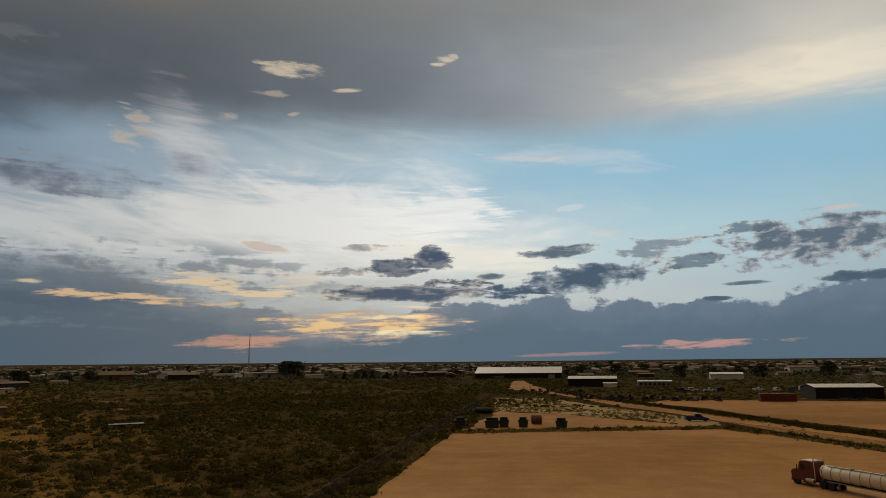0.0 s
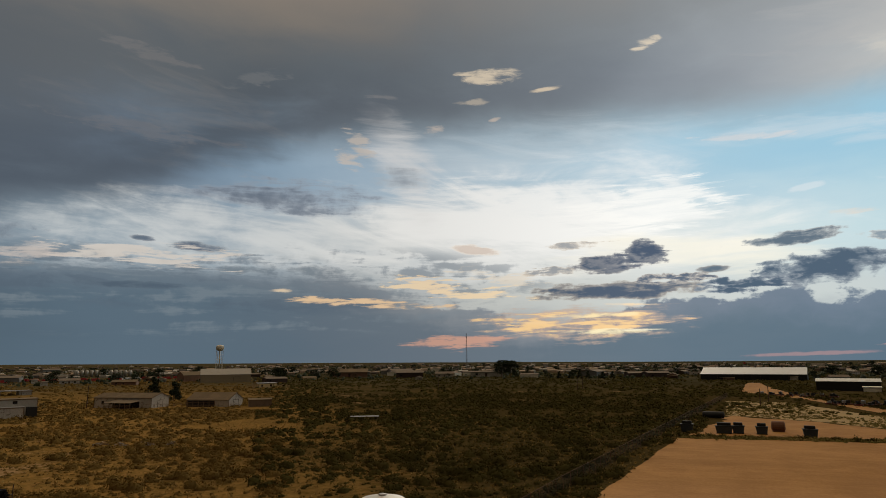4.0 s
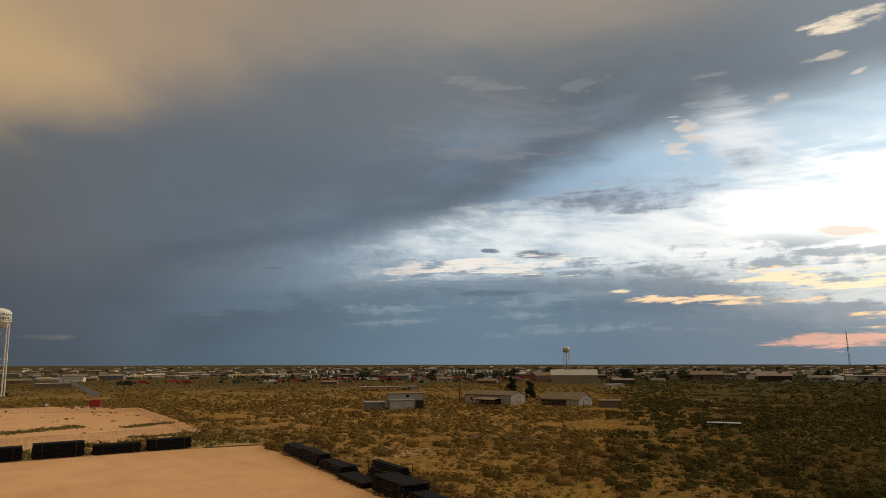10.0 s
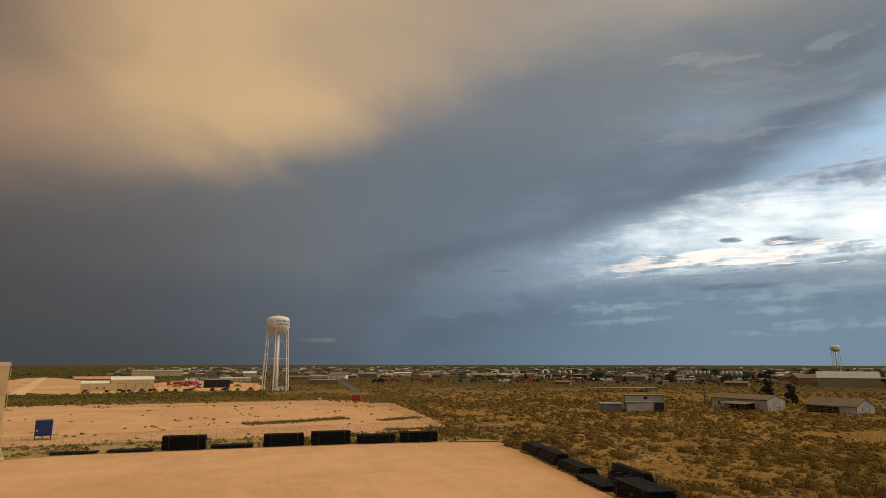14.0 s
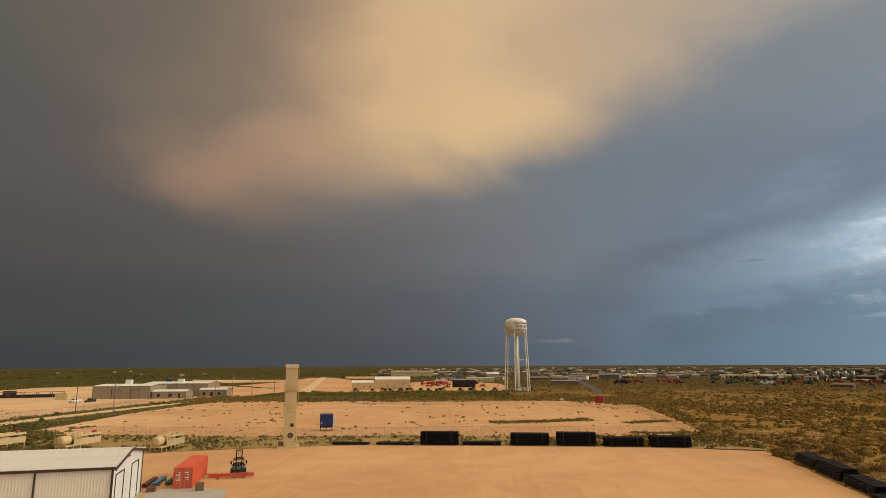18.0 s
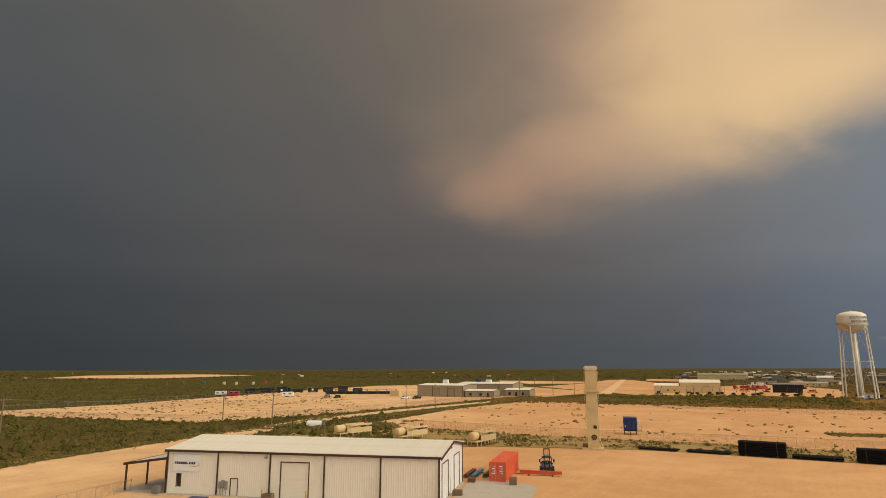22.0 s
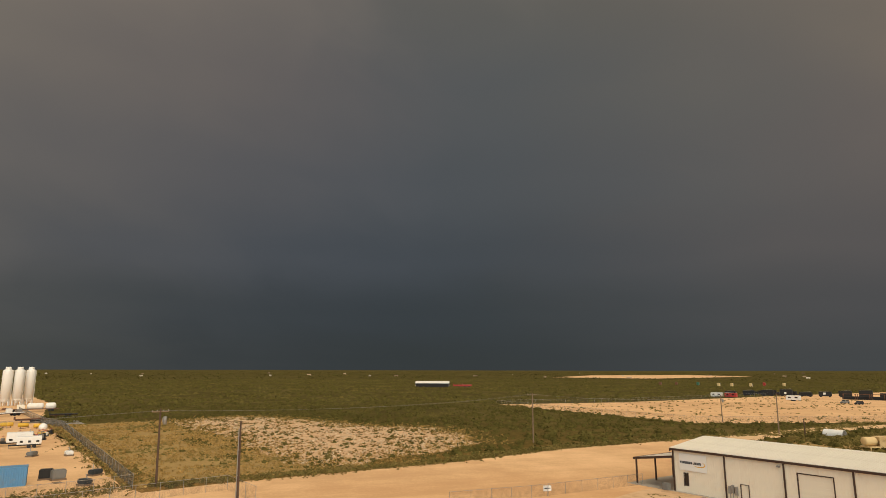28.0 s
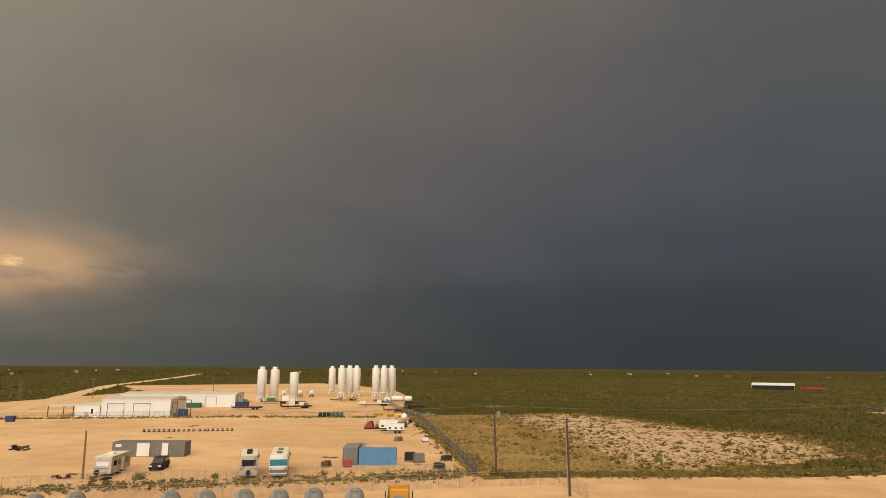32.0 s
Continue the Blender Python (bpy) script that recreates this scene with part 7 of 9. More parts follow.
part("tank", lathe([(0.7, 0), (0.95, 0.25), (1.0, 0.7), (0.85, 1.2), (0.5, 1.5), (0.1, 1.6)], 18), M_WHITE, dome, smooth=True)
part("valve", rod((0, 0, 1.55), (0, 0, 1.8), 0.12, 8), M_STEEL, dome)
press = thing("pressure_tank_trailer", "white horizontal pressure tank on a long trailer", "trailer", 67.5, -270.0, 16)
for a, b, r in ((0.0, 3.4, 1.15), (3.9, 9.2, 1.1)):
    part("tank", lathe([(0.3, a), (r * 0.8, a + 0.2), (r, a + 0.7), (r, b - 0.7), (r * 0.8, b - 0.2), (0.3, b)], 18, axis="X", at=(0, 0, 2.0)), M_SILO, press, smooth=True)
part("bed", box(-1, -1.1, 0.8, 17, 1.1, 1.05), M_RUST, press)
part("locker", box(9.8, -0.9, 1.05, 12.2, 0.9, 2.6, bevel=0.08), M_CREAM, press)
part("gooseneck", box(13.5, -0.9, 1.05, 16.5, 0.9, 1.5), M_RUST, press)
for x in (1.0, 2.1, 12.0, 13.1):
    for y in (-1.0, 1.0):
        wheel(press, x, y, 0.48, 0.3)
for i, (x, y) in enumerate(((127.0, -246.0), (121.0, -247.6))):
    t = thing("flatbed_trailer", "rusty flatbed trailer in front of silos", "trailer", x, y, 196.5, group="flatbed trailers")
    part("bed", box(0, -1.2, 0.9, 12.5, 1.2, 1.1), M_RUST, t)
    part("headboard", box(0, -1.2, 1.1, 0.1, 1.2, 1.9), M_RUST, t)
    part("load", box(2.5, -0.8, 1.1, 5.5, 0.8, 2.4 + i, bevel=0.1), M_GREEN if i == 0 else M_CREAM, t)
    for xx in (8.5, 9.7):
        for yy in (-1.0, 1.0):
            wheel(t, xx, yy, 0.48, 0.4)
for i, (x, y, turn) in enumerate(((140.3, -295.5, 205), (133.1, -298.9, 204), (127.8, -301.1, 203))):
    m = thing("mixer_truck", "white concrete mixer truck seen from behind", "truck", x, y, turn, "mixer trucks")
    part("drum", lathe([(0.5, 0), (1.2, 1.2), (1.3, 2.6), (0.7, 4.2)], 16, axis="Y", at=(0, 0, 2.2)), M_WHITE, m, smooth=True)
    part("chassis", box(-0.6, -0.3, 0.7, 0.6, 7.0, 1.0), M_BLACK, m)
    part("cab", box(-1.2, 4.8, 0.8, 1.2, 6.8, 2.9, bevel=0.15), M_WHITE, m)
    part("chute", prism([(-0.6, 1.2), (0.6, 1.2), (0.4, 2.4), (-0.4, 2.4)], -0.8, -0.2, along="Y"), M_STEEL, m)
    for yy in (0.9, 2.1, 5.8):
        for xx in (-1.0, 1.0):
            w = wheel(m, xx, yy, 0.5, 0.4)
            w.matrix_basis = pose(xx, yy, 0.5, 0, 0, 90)
for i in range(19):
    k = i / 18
    if 0.47 < k < 0.5:
        continue
    x, y = 100.2 - 18.5 * k, -136.2 - 8.0 * k
    if 11 <= i <= 12:
        x -= 0.4
    s = thing("engine_block", "small dark engine block set out on the sand", "engine", x, y, 196 + (i * 37) % 20, "row of engine blocks")
    part("base", box(-0.32, -0.3, 0, 0.32, 0.3, 0.22, bevel=0.03), M_BLACK, s)
    part("crankcase", box(-0.22, -0.22, 0.22, 0.22, 0.22, 0.62, bevel=0.04), M_BLACK, s)
    part("pulley", lathe([(0.16, -0.04), (0.18, 0), (0.16, 0.04)], 12, axis="Y", at=(0, -0.28, 0.35)), M_STEEL, s)
for i in range(6):
    s = thing("drum", "dark green plastic drum standing in a row" if i > 2 else "black plastic drum standing in a row", "drum", 76.6 - i * 1.25, -188.0 - i * 0.36, 0, "drums in a row")
    part("body", lathe([(0.5, 0), (0.58, 0.08), (0.6, 0.75), (0.58, 1.38), (0.5, 1.45)], 14), M_GREEN if i > 2 else M_BLACK, s, smooth=True)
    part("lid", lathe([(0.5, 1.45), (0.5, 1.5), (0.1, 1.52)], 14), M_BLACK, s)
skip = container("waste_skip", "green waste skip beside the long hall", 141.0, -214.5, 197, 5.0, 2.2, 1.8, M_GREEN)
container("waste_skip", "blue waste skip beside the long hall", 128.0, -222.5, 197, 7.0, 2.3, 2.0, M_NAVY)
for x, y, turn, tall_, arm in ((67.6, -79.6, 16, 6.6, 0), (235.9, -300.1, 30, 8.5, 1.0), (222.0, -262.0, 30, 9.0, 1.0), (246.0, -245.0, 30, 9.5, 0), (182.0, -300.0, 20, 9.5, 1.1), (262.0, -262.0, 30, 9.0, 0)):
    pole("weathered wooden utility pole", x, y, tall_, turn, arm, False, 0.2, M_WOOD)
cable("thin wire sagging to a short pole", (67.6, -79.6, 5.2), (150, -100, 9.0), 1.6, 0.01)
ibc = thing("water_tank", "small white plastic water tank by the fence", "tank", 145.5, -168.5, 196)
part("body", box(-0.9, -0.7, 0.15, 0.9, 0.7, 1.6, bevel=0.2), M_WHITE, ibc)
part("cap", lathe([(0.25, 1.6), (0.25, 1.72), (0.1, 1.75)], 12), M_WHITE, ibc)
part("pallet", box(-0.95, -0.75, 0, 0.95, 0.75, 0.15), M_WOOD, ibc)
tub = thing("waste_bin", "navy blue steel bin standing in the yard", "bin", 152.5, -150.0, 200)
part("body", prism([(-0.9, 0), (0.9, 0), (1.1, 1.5), (-1.1, 1.5)], -0.8, 0.8, along="Y"), M_NAVY, tub)
part("lid", box(-1.15, -0.85, 1.5, 1.15, 0.85, 1.58), M_NAVY, tub)
for x, y in ((64.0, -78.3), (70.2, -79.3), (102.0, -102.8), (100.6, -101.9), (103.2, -103.9)):
    s = thing("scrap_heap", "low heap of dark scrap on the sand", "scrap", x, y, 15)
    for k in range(6):
        part("scrap_piece", box(-0.6, -0.15, 0, 0.6, 0.15, 0.22, bevel=0.03), M_RUST if k % 2 else M_BLACK, s).matrix_basis = pose(random.uniform(-1.2, 1.2), random.uniform(-0.6, 0.6), 0.1 * k, random.uniform(-6, 6), random.uniform(-6, 6), random.uniform(0, 180))
for i, (x, y, m, label) in enumerate(((27.0, -107.0, M_BLACK, "black tarpaulin-covered machine beside the blue container"), (25.2, -106.0, M_GREY, "grey tote of scrap beside the blue container"), (21.0, -109.0, M_BIN, "dark flat trailer with scrap"), (36.6, -134.5, M_GREY, "grey steel box standing on the sand"), (38.6, -98.0, M_RUST, "rusty workbench with parts"), (30.5, -134.0, M_WHITE, "white broken panel leaning by the fence"), (20.5, -100.4, M_BIN, "dark bucket standing on the sand"))):
    s = thing("yard_item", label, "equipment", x, y, 190 + i * 21)
    part("body", box(-0.9, -0.6, 0.25, 0.9, 0.6, 1.5 if i < 2 else 0.9, bevel=0.12), m, s)
    part("stand", box(-0.95, -0.65, 0, 0.95, 0.65, 0.25), M_WOOD, s)
    part("fitting", rod((-0.5, 0, 0.9), (-0.3, 0.2, 1.6), 0.06, 6), M_STEEL, s)
for i in range(5):
    s = thing("pipe_pile", "pile of rusty pipes and bars by the fence", "pipes", 50.0 + i * 2.6, -205.0 - (i * 7) % 11, 200 + i * 9, "pipe piles by the fence")
    for k in range(7):
        part("bar", rod((0, 0.25 * (k % 4), 0.12 + 0.22 * (k // 4)), (6.5 - k * 0.2, 0.25 * (k % 4), 0.12 + 0.22 * (k // 4)), 0.1, 6), M_RUST if k % 2 else M_STEEL, s)
fence("chain-link fence in front of parked campers", [(120, -40), (70.3, -69.1), (59.6, -75.8), (46.2, -81), (32.4, -87.4), (17.9, -92.8), (13.8, -95.8)], 1.9, 3.0)
fence("grey slatted fence along the yard's side", [(13.8, -95.8), (28, -138.9), (46.6, -194.3), (53.5, -206), (80, -270)], 1.9, 3.0, None, True, True, True)
fence("thin wire fence across the sandy yard", [(60, -196), (105, -184), (150, -164), (190, -150)], 1.7, 3.5)


# ---------- west: water tower, lots, halls, the old ranch ----------
def water_tower(label, x, y, turn, tall, r, legs=6, text=None, spread=8.6, paint=None):
    paint = paint or M_TOWER
    ob = thing("water_tower", label, "water tower", x, y, turn)
    top, low = tall, tall - r * 1.62
    mid = low + r * 0.55
    tank = part("tank", lathe([(0.9, low), (r * 0.45, low + r * 0.06), (r * 0.78, low + r * 0.2), (r * 0.96, mid - r * 0.1), (r, mid), (r, top - r * 0.4), (r * 0.95, top - r * 0.27), (r * 0.78, top - r * 0.14), (r * 0.45, top - r * 0.04), (0.2, top)], 40), paint, ob, smooth=True)
    part("balcony", lathe([(r, mid - 0.15), (r * 1.07, mid - 0.15), (r * 1.07, mid + 0.1), (r, mid + 0.1)], 40), paint, tank)
    part("balcony_rail", lathe([(r * 1.065, mid + 1.0), (r * 1.075, mid + 1.0), (r * 1.075, mid + 1.08), (r * 1.065, mid + 1.08)], 40), paint, tank)
    part("finial", rod((0, 0, top - 0.1), (0, 0, top + 0.9), 0.12, 8), paint, tank)
    part("riser", rod((0, 0, 0), (0, 0, low + 0.2), r * 0.15, 16), paint, ob, smooth=True)
    part("riser_foot", lathe([(r * 0.2, 0), (r * 0.2, 0.6), (r * 0.13, 1.6)], 16), paint, ob)
    feet = []
    for i in range(legs):
        a = 2 * math.pi * (i + 0.35) / legs
        foot, head = (spread * math.cos(a), spread * math.sin(a)), (r * 0.96 * math.cos(a), r * 0.96 * math.sin(a))
        feet.append((foot, head))
        part("leg", rod((*foot, 0), (*head, mid), r * 0.05, 10, r * 0.045), paint, ob)
        part("footing", box(foot[0] - 0.8, foot[1] - 0.8, 0, foot[0] + 0.8, foot[1] + 0.8, 0.35), M_CONC, ob)
    for f in (0.5,):
        ring_pts = [(h[0] * f + b[0] * (1 - f), h[1] * f + b[1] * (1 - f)) for b, h in feet]
        for i in range(legs):
            p, q = ring_pts[i], ring_pts[(i + 1) % legs]
            part("strut", rod((*p, mid * f), (*q, mid * f), r * 0.028, 8), paint, ob)
    for f0, f1 in ((0.0, 0.5), (0.5, 1.0)):
        for i in range(legs):
            (b0, h0), (b1, h1) = feet[i], feet[(i + 1) % legs]
            p = [b0[k] * (1 - f0) + h0[k] * f0 for k in (0, 1)]
            q = [b1[k] * (1 - f1) + h1[k] * f1 for k in (0, 1)]
            part("tie_rod", rod((*p, mid * f0), (*q, mid * f1), 0.03, 5), paint, ob)
    if text:
        for row, (word, size) in enumerate(text):
            curve = bpy.data.curves.new("lettering", "FONT")
            curve.body, curve.size, curve.align_x, curve.extrude = word, size, "CENTER", 0.02
            flat_ob = bpy.data.objects.new("lettering", curve)
            scene.collection.objects.link(flat_ob)
            me = bpy.data.meshes.new_from_object(flat_ob.evaluated_get(bpy.context.evaluated_depsgraph_get()))
            bpy.data.objects.remove(flat_ob)
            bm = bmesh.new()
            bm.from_mesh(me)
            bmesh.ops.subdivide_edges(bm, edges=[e for e in bm.edges if e.calc_length() > 0.6], cuts=2)
            for v in bm.verts:
                a = v.co.x / r
                out = r + 0.09 + v.co.z
                v.co = Vector((math.sin(a) * out, -math.cos(a) * out, top - r * 0.42 - 1.5 - row * 1.9 + v.co.y))
            letters = part("lettering", bm, M_TEXT, tank, "dark lettering on the tank")
            letters.matrix_basis = pose(0, 0, 0, 0, 0, 36)
    part("ladder", rod((feet[0][0][0] + 0.3, feet[0][0][1], 0), (feet[0][1][0] + 0.3, feet[0][1][1], mid), 0.08, 6), paint, ob)
    return ob


water_tower("ivory water tower with dark lettering on six legs", -408.6, 26.3, 86, 47.0, 7.1, 6, (("SOUTHWEST", 1.85), ("SANDHILLS", 1.85)))
x, y = at(39.2, 1500)
water_tower("distant rust-stained water tower over the town", x, y, 39, 56.5, 8.5, 4, None, 9.0, M_CREAM)
box_ob = container("tool_container", "small red steel container on the sand lot", -278.3, 51.2, 66, 3.6, 2.6, 2.9, M_RED)
wb = thing("valve_box", "small white utility box on the sand lot", "utility box", -297.5, 39.5, 80)
part("case", box(-0.7, -0.4, 0.2, 0.7, 0.4, 1.0, bevel=0.05), M_WHITE, wb)
part("stand", box(-0.6, -0.3, 0, 0.6, 0.3, 0.2), M_CONC, wb)
control = thing("control_house", "small pale pump house under the water tower", "pump house", -400.0, 29.0, 86)
part("wall", box(-2.2, 0, 0, 2.2, 3.4, 2.6), M_WHITE, control)
part("roof", box(-2.4, -0.2, 2.6, 2.4, 3.6, 2.8), M_STEEL, control)
part("door", box(-0.5, -0.04, 0, 0.5, 0.0, 2.0), M_GREY, control)

# halls beyond the water tower
hall("steel_hall", "tan steel hall with white roller doors", -437.7, -71.0, 99, 24.5, 20, 6.8, 8.6, M_TAN, M_CREAM, M_TAN, [(4, 8.2, 4.4), (14.0, 18.2, 4.4)], bays=4, seam=0.9)
hall("steel_hall", "lower tan steel wing with small windows", -431.0, -86.0, 99, 15.0, 16, 4.8, 6.2, M_TAN, M_CREAM, M_TAN, windows=[(8, 9, 1.6, 2.4), (12, 13, 1.6, 2.4)], bays=2, seam=0.9)
hall("steel_hall", "long low tan steel hall far off", -968.0, -132.0, 96, 66, 30, 7.2, 9.0, M_TAN, M_TAUPE, M_TAUPE, [(26, 31, 4.6)], bays=5, seam=0)
# closed walls coloured near-black for the shade inside the open shed
o = hall("open_shed", "open-sided shed of parts, inner shade painted as dark walls", -478.0, -18.4, 92, 17.5, 12, 5.4, 6.2, M_DARK, M_GREY, M_BROWN, bays=4, seam=0)
hall("low_building", "low cream office building behind the yards", -642.6, -9.9, 90, 28, 10, 3.8, 4.2, M_TAN, M_ROOF, M_CREAM, windows=[(3 + 4.6 * i, 4.2 + 4.6 * i, 1.2, 2.3) for i in range(5)], bays=1, seam=0)
hall("low_building", "brown brick bunker with a flat roof", -544.0, 64.0, 84, 22, 12, 3.2, 3.6, M_BRICK, M_STEEL, M_BROWN, bays=1, seam=0)
hall("low_building", "white workshop beyond the water tower", -923.0, 15.0, 88, 18, 14, 4.6, 6.8, M_OLDWHITE, M_ROOF, M_WHITE, [(6, 10, 3.6)], bays=1, seam=0)
hall("low_building", "grey steel store behind the tank row", -862.0, 217.0, 76, 25, 16, 4.6, 5.6, M_TAN, M_ROOF, M_GREY, bays=1, seam=0)
# taupe offices beside the road
hall("office_hall", "taupe steel hall with two white doors", -311.7, -195.6, 97.4, 28.0, 26, 6.3, 7.1, M_TAUPE, M_ROOF, M_BROWN, [(9.5, 13.6, 4.6), (19.0, 23.0, 4.6)], bays=3)
hall("office_hall", "taller taupe hall behind the front one", -338.5, -183.0, 97.4, 34.0, 24, 6.9, 7.7, M_TAUPE, M_ROOF, M_BROWN, bays=4)
hall("office_wing", "low taupe office wing with small windows", -316.5, -167.0, 97.0, 17.0, 11, 3.5, 4.3, M_TAUPE, M_ROOF, M_BROWN, windows=[(2.6, 4.0, 1.0, 2.3), (8.6, 10.0, 1.0, 2.3), (13.0, 14.2, 0.2, 2.4)], bays=2)
hall("office_wing", "low taupe office wing with a tiled porch", -336.0, -151.0, 97.0, 14.5, 11, 3.7, 4.5, M_TAUPE, M_ROOF, M_BROWN, windows=[(2.0, 3.4, 1.0, 2.3), (6.0, 7.2, 0.2, 2.4), (10.0, 11.4, 1.0, 2.3)], bays=2)
for x, y, m in ((-352.0, -176.0, M_NAVY), (-350.0, -168.0, M_WHITE), (-335.0, -190.0, M_WHITE)):
    v = thing("roof_cooler", "boxy cooling unit behind the office roofs", "cooling unit", x, y, 97)
    part("housing", box(-1.6, -1.2, 0.5, 1.6, 1.2, 9.2, bevel=0.1), m, v)
    part("plinth", box(-1.7, -1.3, 0, 1.7, 1.3, 0.5), M_CONC, v)
    part("fan", lathe([(0.7, 9.2), (0.7, 9.5), (0.1, 9.55)], 14), M_GREY, v)
tanb = thing("tan_tank", "square tan tank beside the taupe hall", "tank", -303.5, -206.5, 97)
part("body", box(-3.0, 0, 0, 3.0, 4, 3.4, bevel=0.1), M_TAN, tanb)
part("hatch", lathe([(0.4, 3.4), (0.4, 3.6), (0.1, 3.62)], 12, at=(0, 2, 0)), M_STEEL, tanb)
# half-round shed and weeds
q = thing("quonset_shed", "small pale half-round shed with an open end", "shed", -138.6, -121.0, 104)
bm = bmesh.new()
n = 12
for k in range(n):
    a0, a1 = math.pi * k / n, math.pi * (k + 1) / n
    prism([(1.5 * math.cos(a0), 1.75 * math.sin(a0)), (1.5 * math.cos(a1), 1.75 * math.sin(a1)), (1.42 * math.cos(a1), 1.67 * math.sin(a1)), (1.42 * math.cos(a0), 1.67 * math.sin(a0))], -2.7, 2.7, bm, "X")
part("shell", bm, M_WHITE, q)
part("back_wall", prism([(1.42 * math.cos(math.pi * k / n), 1.67 * math.sin(math.pi * k / n)) for k in range(n + 1)], -2.68, -2.6, along="X"), M_WHITE, q)
part("floor", box(-2.6, -1.4, 0, 2.6, 1.4, 0.08), M_WOOD, q)
q.matrix_basis = q.matrix_basis @ Matrix.Scale(0.85, 4)

# poles and wires
P_A = pole("dark wooden pole with cross-arm and transformer", 11.0, -96.7, 10.4, 22, 1.1, True, 0.25)
pole("dark wooden pole with a pale conduit", 0.2, -83.6, 9.5, 0, 0, False, 0.15)
conduit = thing("conduit_pipe", "pale plastic conduit strapped to a pole", "pipe", 0.4, -83.35)
part("tube", rod((0, 0, 0), (0.12, 0, 8.6), 0.06, 8), M_STEEL, conduit)
part("strap", box(-0.1, -0.08, 3.0, 0.1, 0.08, 3.06, box(-0.06, -0.08, 6.0, 0.16, 0.08, 6.06)), M_STEEL, conduit)
pole("tall wooden pole at the roadside scrub", -60.8, -128.0, 10.7, -40, 1.1, False, 0.0, M_WOOD)
pole("wooden pole in front of the sand lot", -139.6, -160.1, 8.2, -40, 0.8, True, 0.1, M_WOOD)
pole("wooden pole at the road junction", -128.5, -128.0, 10.0, 0, 0, False, -0.3, M_WOOD)
pole("short wooden post at the road junction", -133.1, -124.5, 3.9)
for x, y, h in ((-220.0, -143.7, 9.0), (-212.0, -125.0, 10.8), (-293.0, -134.5, 10.4), (-298.0, -125.8, 10.9), (-324.5, -128.0, 11.5), (-349.1, -126.5, 11.2), (-370.0, -120.5, 10.0)):
    pole("tall wooden power pole beside the road", x, y, h, 5, 0.9, h > 10.5, 0.1, M_WOOD)
top_a, top_d, top_c = (11.2, -96.7, 10.1), (-60.8, -128.0, 10.4), (-139.6, -160.1, 8.0)
for k in (-1.0, 0.0, 1.0):
    cable("overhead power line along the broad road", (top_a[0] + k, top_a[1] + k * 0.4, top_a[2]), (top_d[0] + k * 0.8, top_d[1] - k * 0.6, top_d[2]), 1.0)
    cable("overhead power line to the sand lot", (top_d[0] + k * 0.8, top_d[1] - k * 0.6, top_d[2]), (top_c[0] + k * 0.6, top_c[1] - k * 0.5, top_c[2]), 1.2)
    cable("overhead power line past the neighbouring yard", (top_a[0] + k, top_a[1] + k * 0.4, top_a[2]), (150 + k, -60 + k, 11.0), 2.0)
fence("chain-link fence round the weedy sand lot", [(-318, -146), (-182, -148), (-130.5, -161), (-117.5, -219), (-109.5, -268), (-176, -269), (-325, -312)], 1.9, 4.0)

# black tanks, frames and campers on the far side of that lot
for i in range(9):
    k = i / 8
    x, y = -284 - 62 * k, -322 + 52 * k
    t = thing("frac_tank", "black box-shaped steel tank in a row", "tank", x, y, 118 + (i * 7) % 9, "row of black tanks")
    h = 2.6 + (i * 5) % 4 * 0.5
    part("body", box(0, 0, 0.5, 6.5, 2.6, h, bevel=0.1), M_BLACK, t)
    part("rail", rod((0.3, 0.2, h), (6.2, 0.2, h + 0.6), 0.04, 5), M_STEEL, t)
    for xx in (1.0, 5.5):
        wheel(t, xx, 0.0, 0.5, 0.3)
        wheel(t, xx, 2.6, 0.5, 0.3)
    if i in (3, 5):
        part("number_bar", box(2.4, -0.03, 1.4, 3.6, 0.01, 2.6), M_WHITE, t)
for i in range(7):
    x, y = -309 - i * 3.4, -262 + i * 5.5
    t = thing("storage_rack", "rusty steel rack stacked with dark pipes", "frame", x, y, 122, "rusty pipe frames")
    for xx in (0, 5.5):
        for yy in (0, 2.2):
            part("post", box(xx - 0.1, yy - 0.1, 0, xx + 0.1, yy + 0.1, 3.0), M_RUST, t)
    part("beam", box(-0.2, -0.1, 2.9, 5.7, 0.1, 3.05, box(-0.2, 2.1, 2.9, 5.7, 2.3, 3.05)), M_RUST, t)
    for z in (0.3, 0.7, 1.1, 1.5):
        part("pipe", rod((-0.6, 1.1, z), (6.2, 1.1, z), 0.3, 7), M_BLACK, t)
for i, (x, y, m, l) in enumerate(((-256.7, -302.5, M_WHITE, "white camper trailer at the lot's edge"), (-260.6, -295.8, M_RED, "red camper trailer at the lot's edge"), (-265.6, -257.9, M_WHITE, "white box truck parked in the lot"))):
    t = thing("camper_trailer", l, "trailer", x, y, 120)
    part("body", box(0, 0, 0.5, 6.4, 2.4, 2.7, bevel=0.15), m, t)
    part("window", box(1.0, -0.03, 1.5, 2.2, 0.02, 2.1, box(4.0, -0.03, 1.5, 5.4, 0.02, 2.1)), M_GLASS, t)
    part("roof", box(0.2, 0.1, 2.7, 6.2, 2.3, 2.78), M_WHITE, t)
    for xx in (2.6, 3.6):
        wheel(t, xx, 0.05, 0.36, 0.2)
        wheel(t, xx, 2.35, 0.36, 0.2)
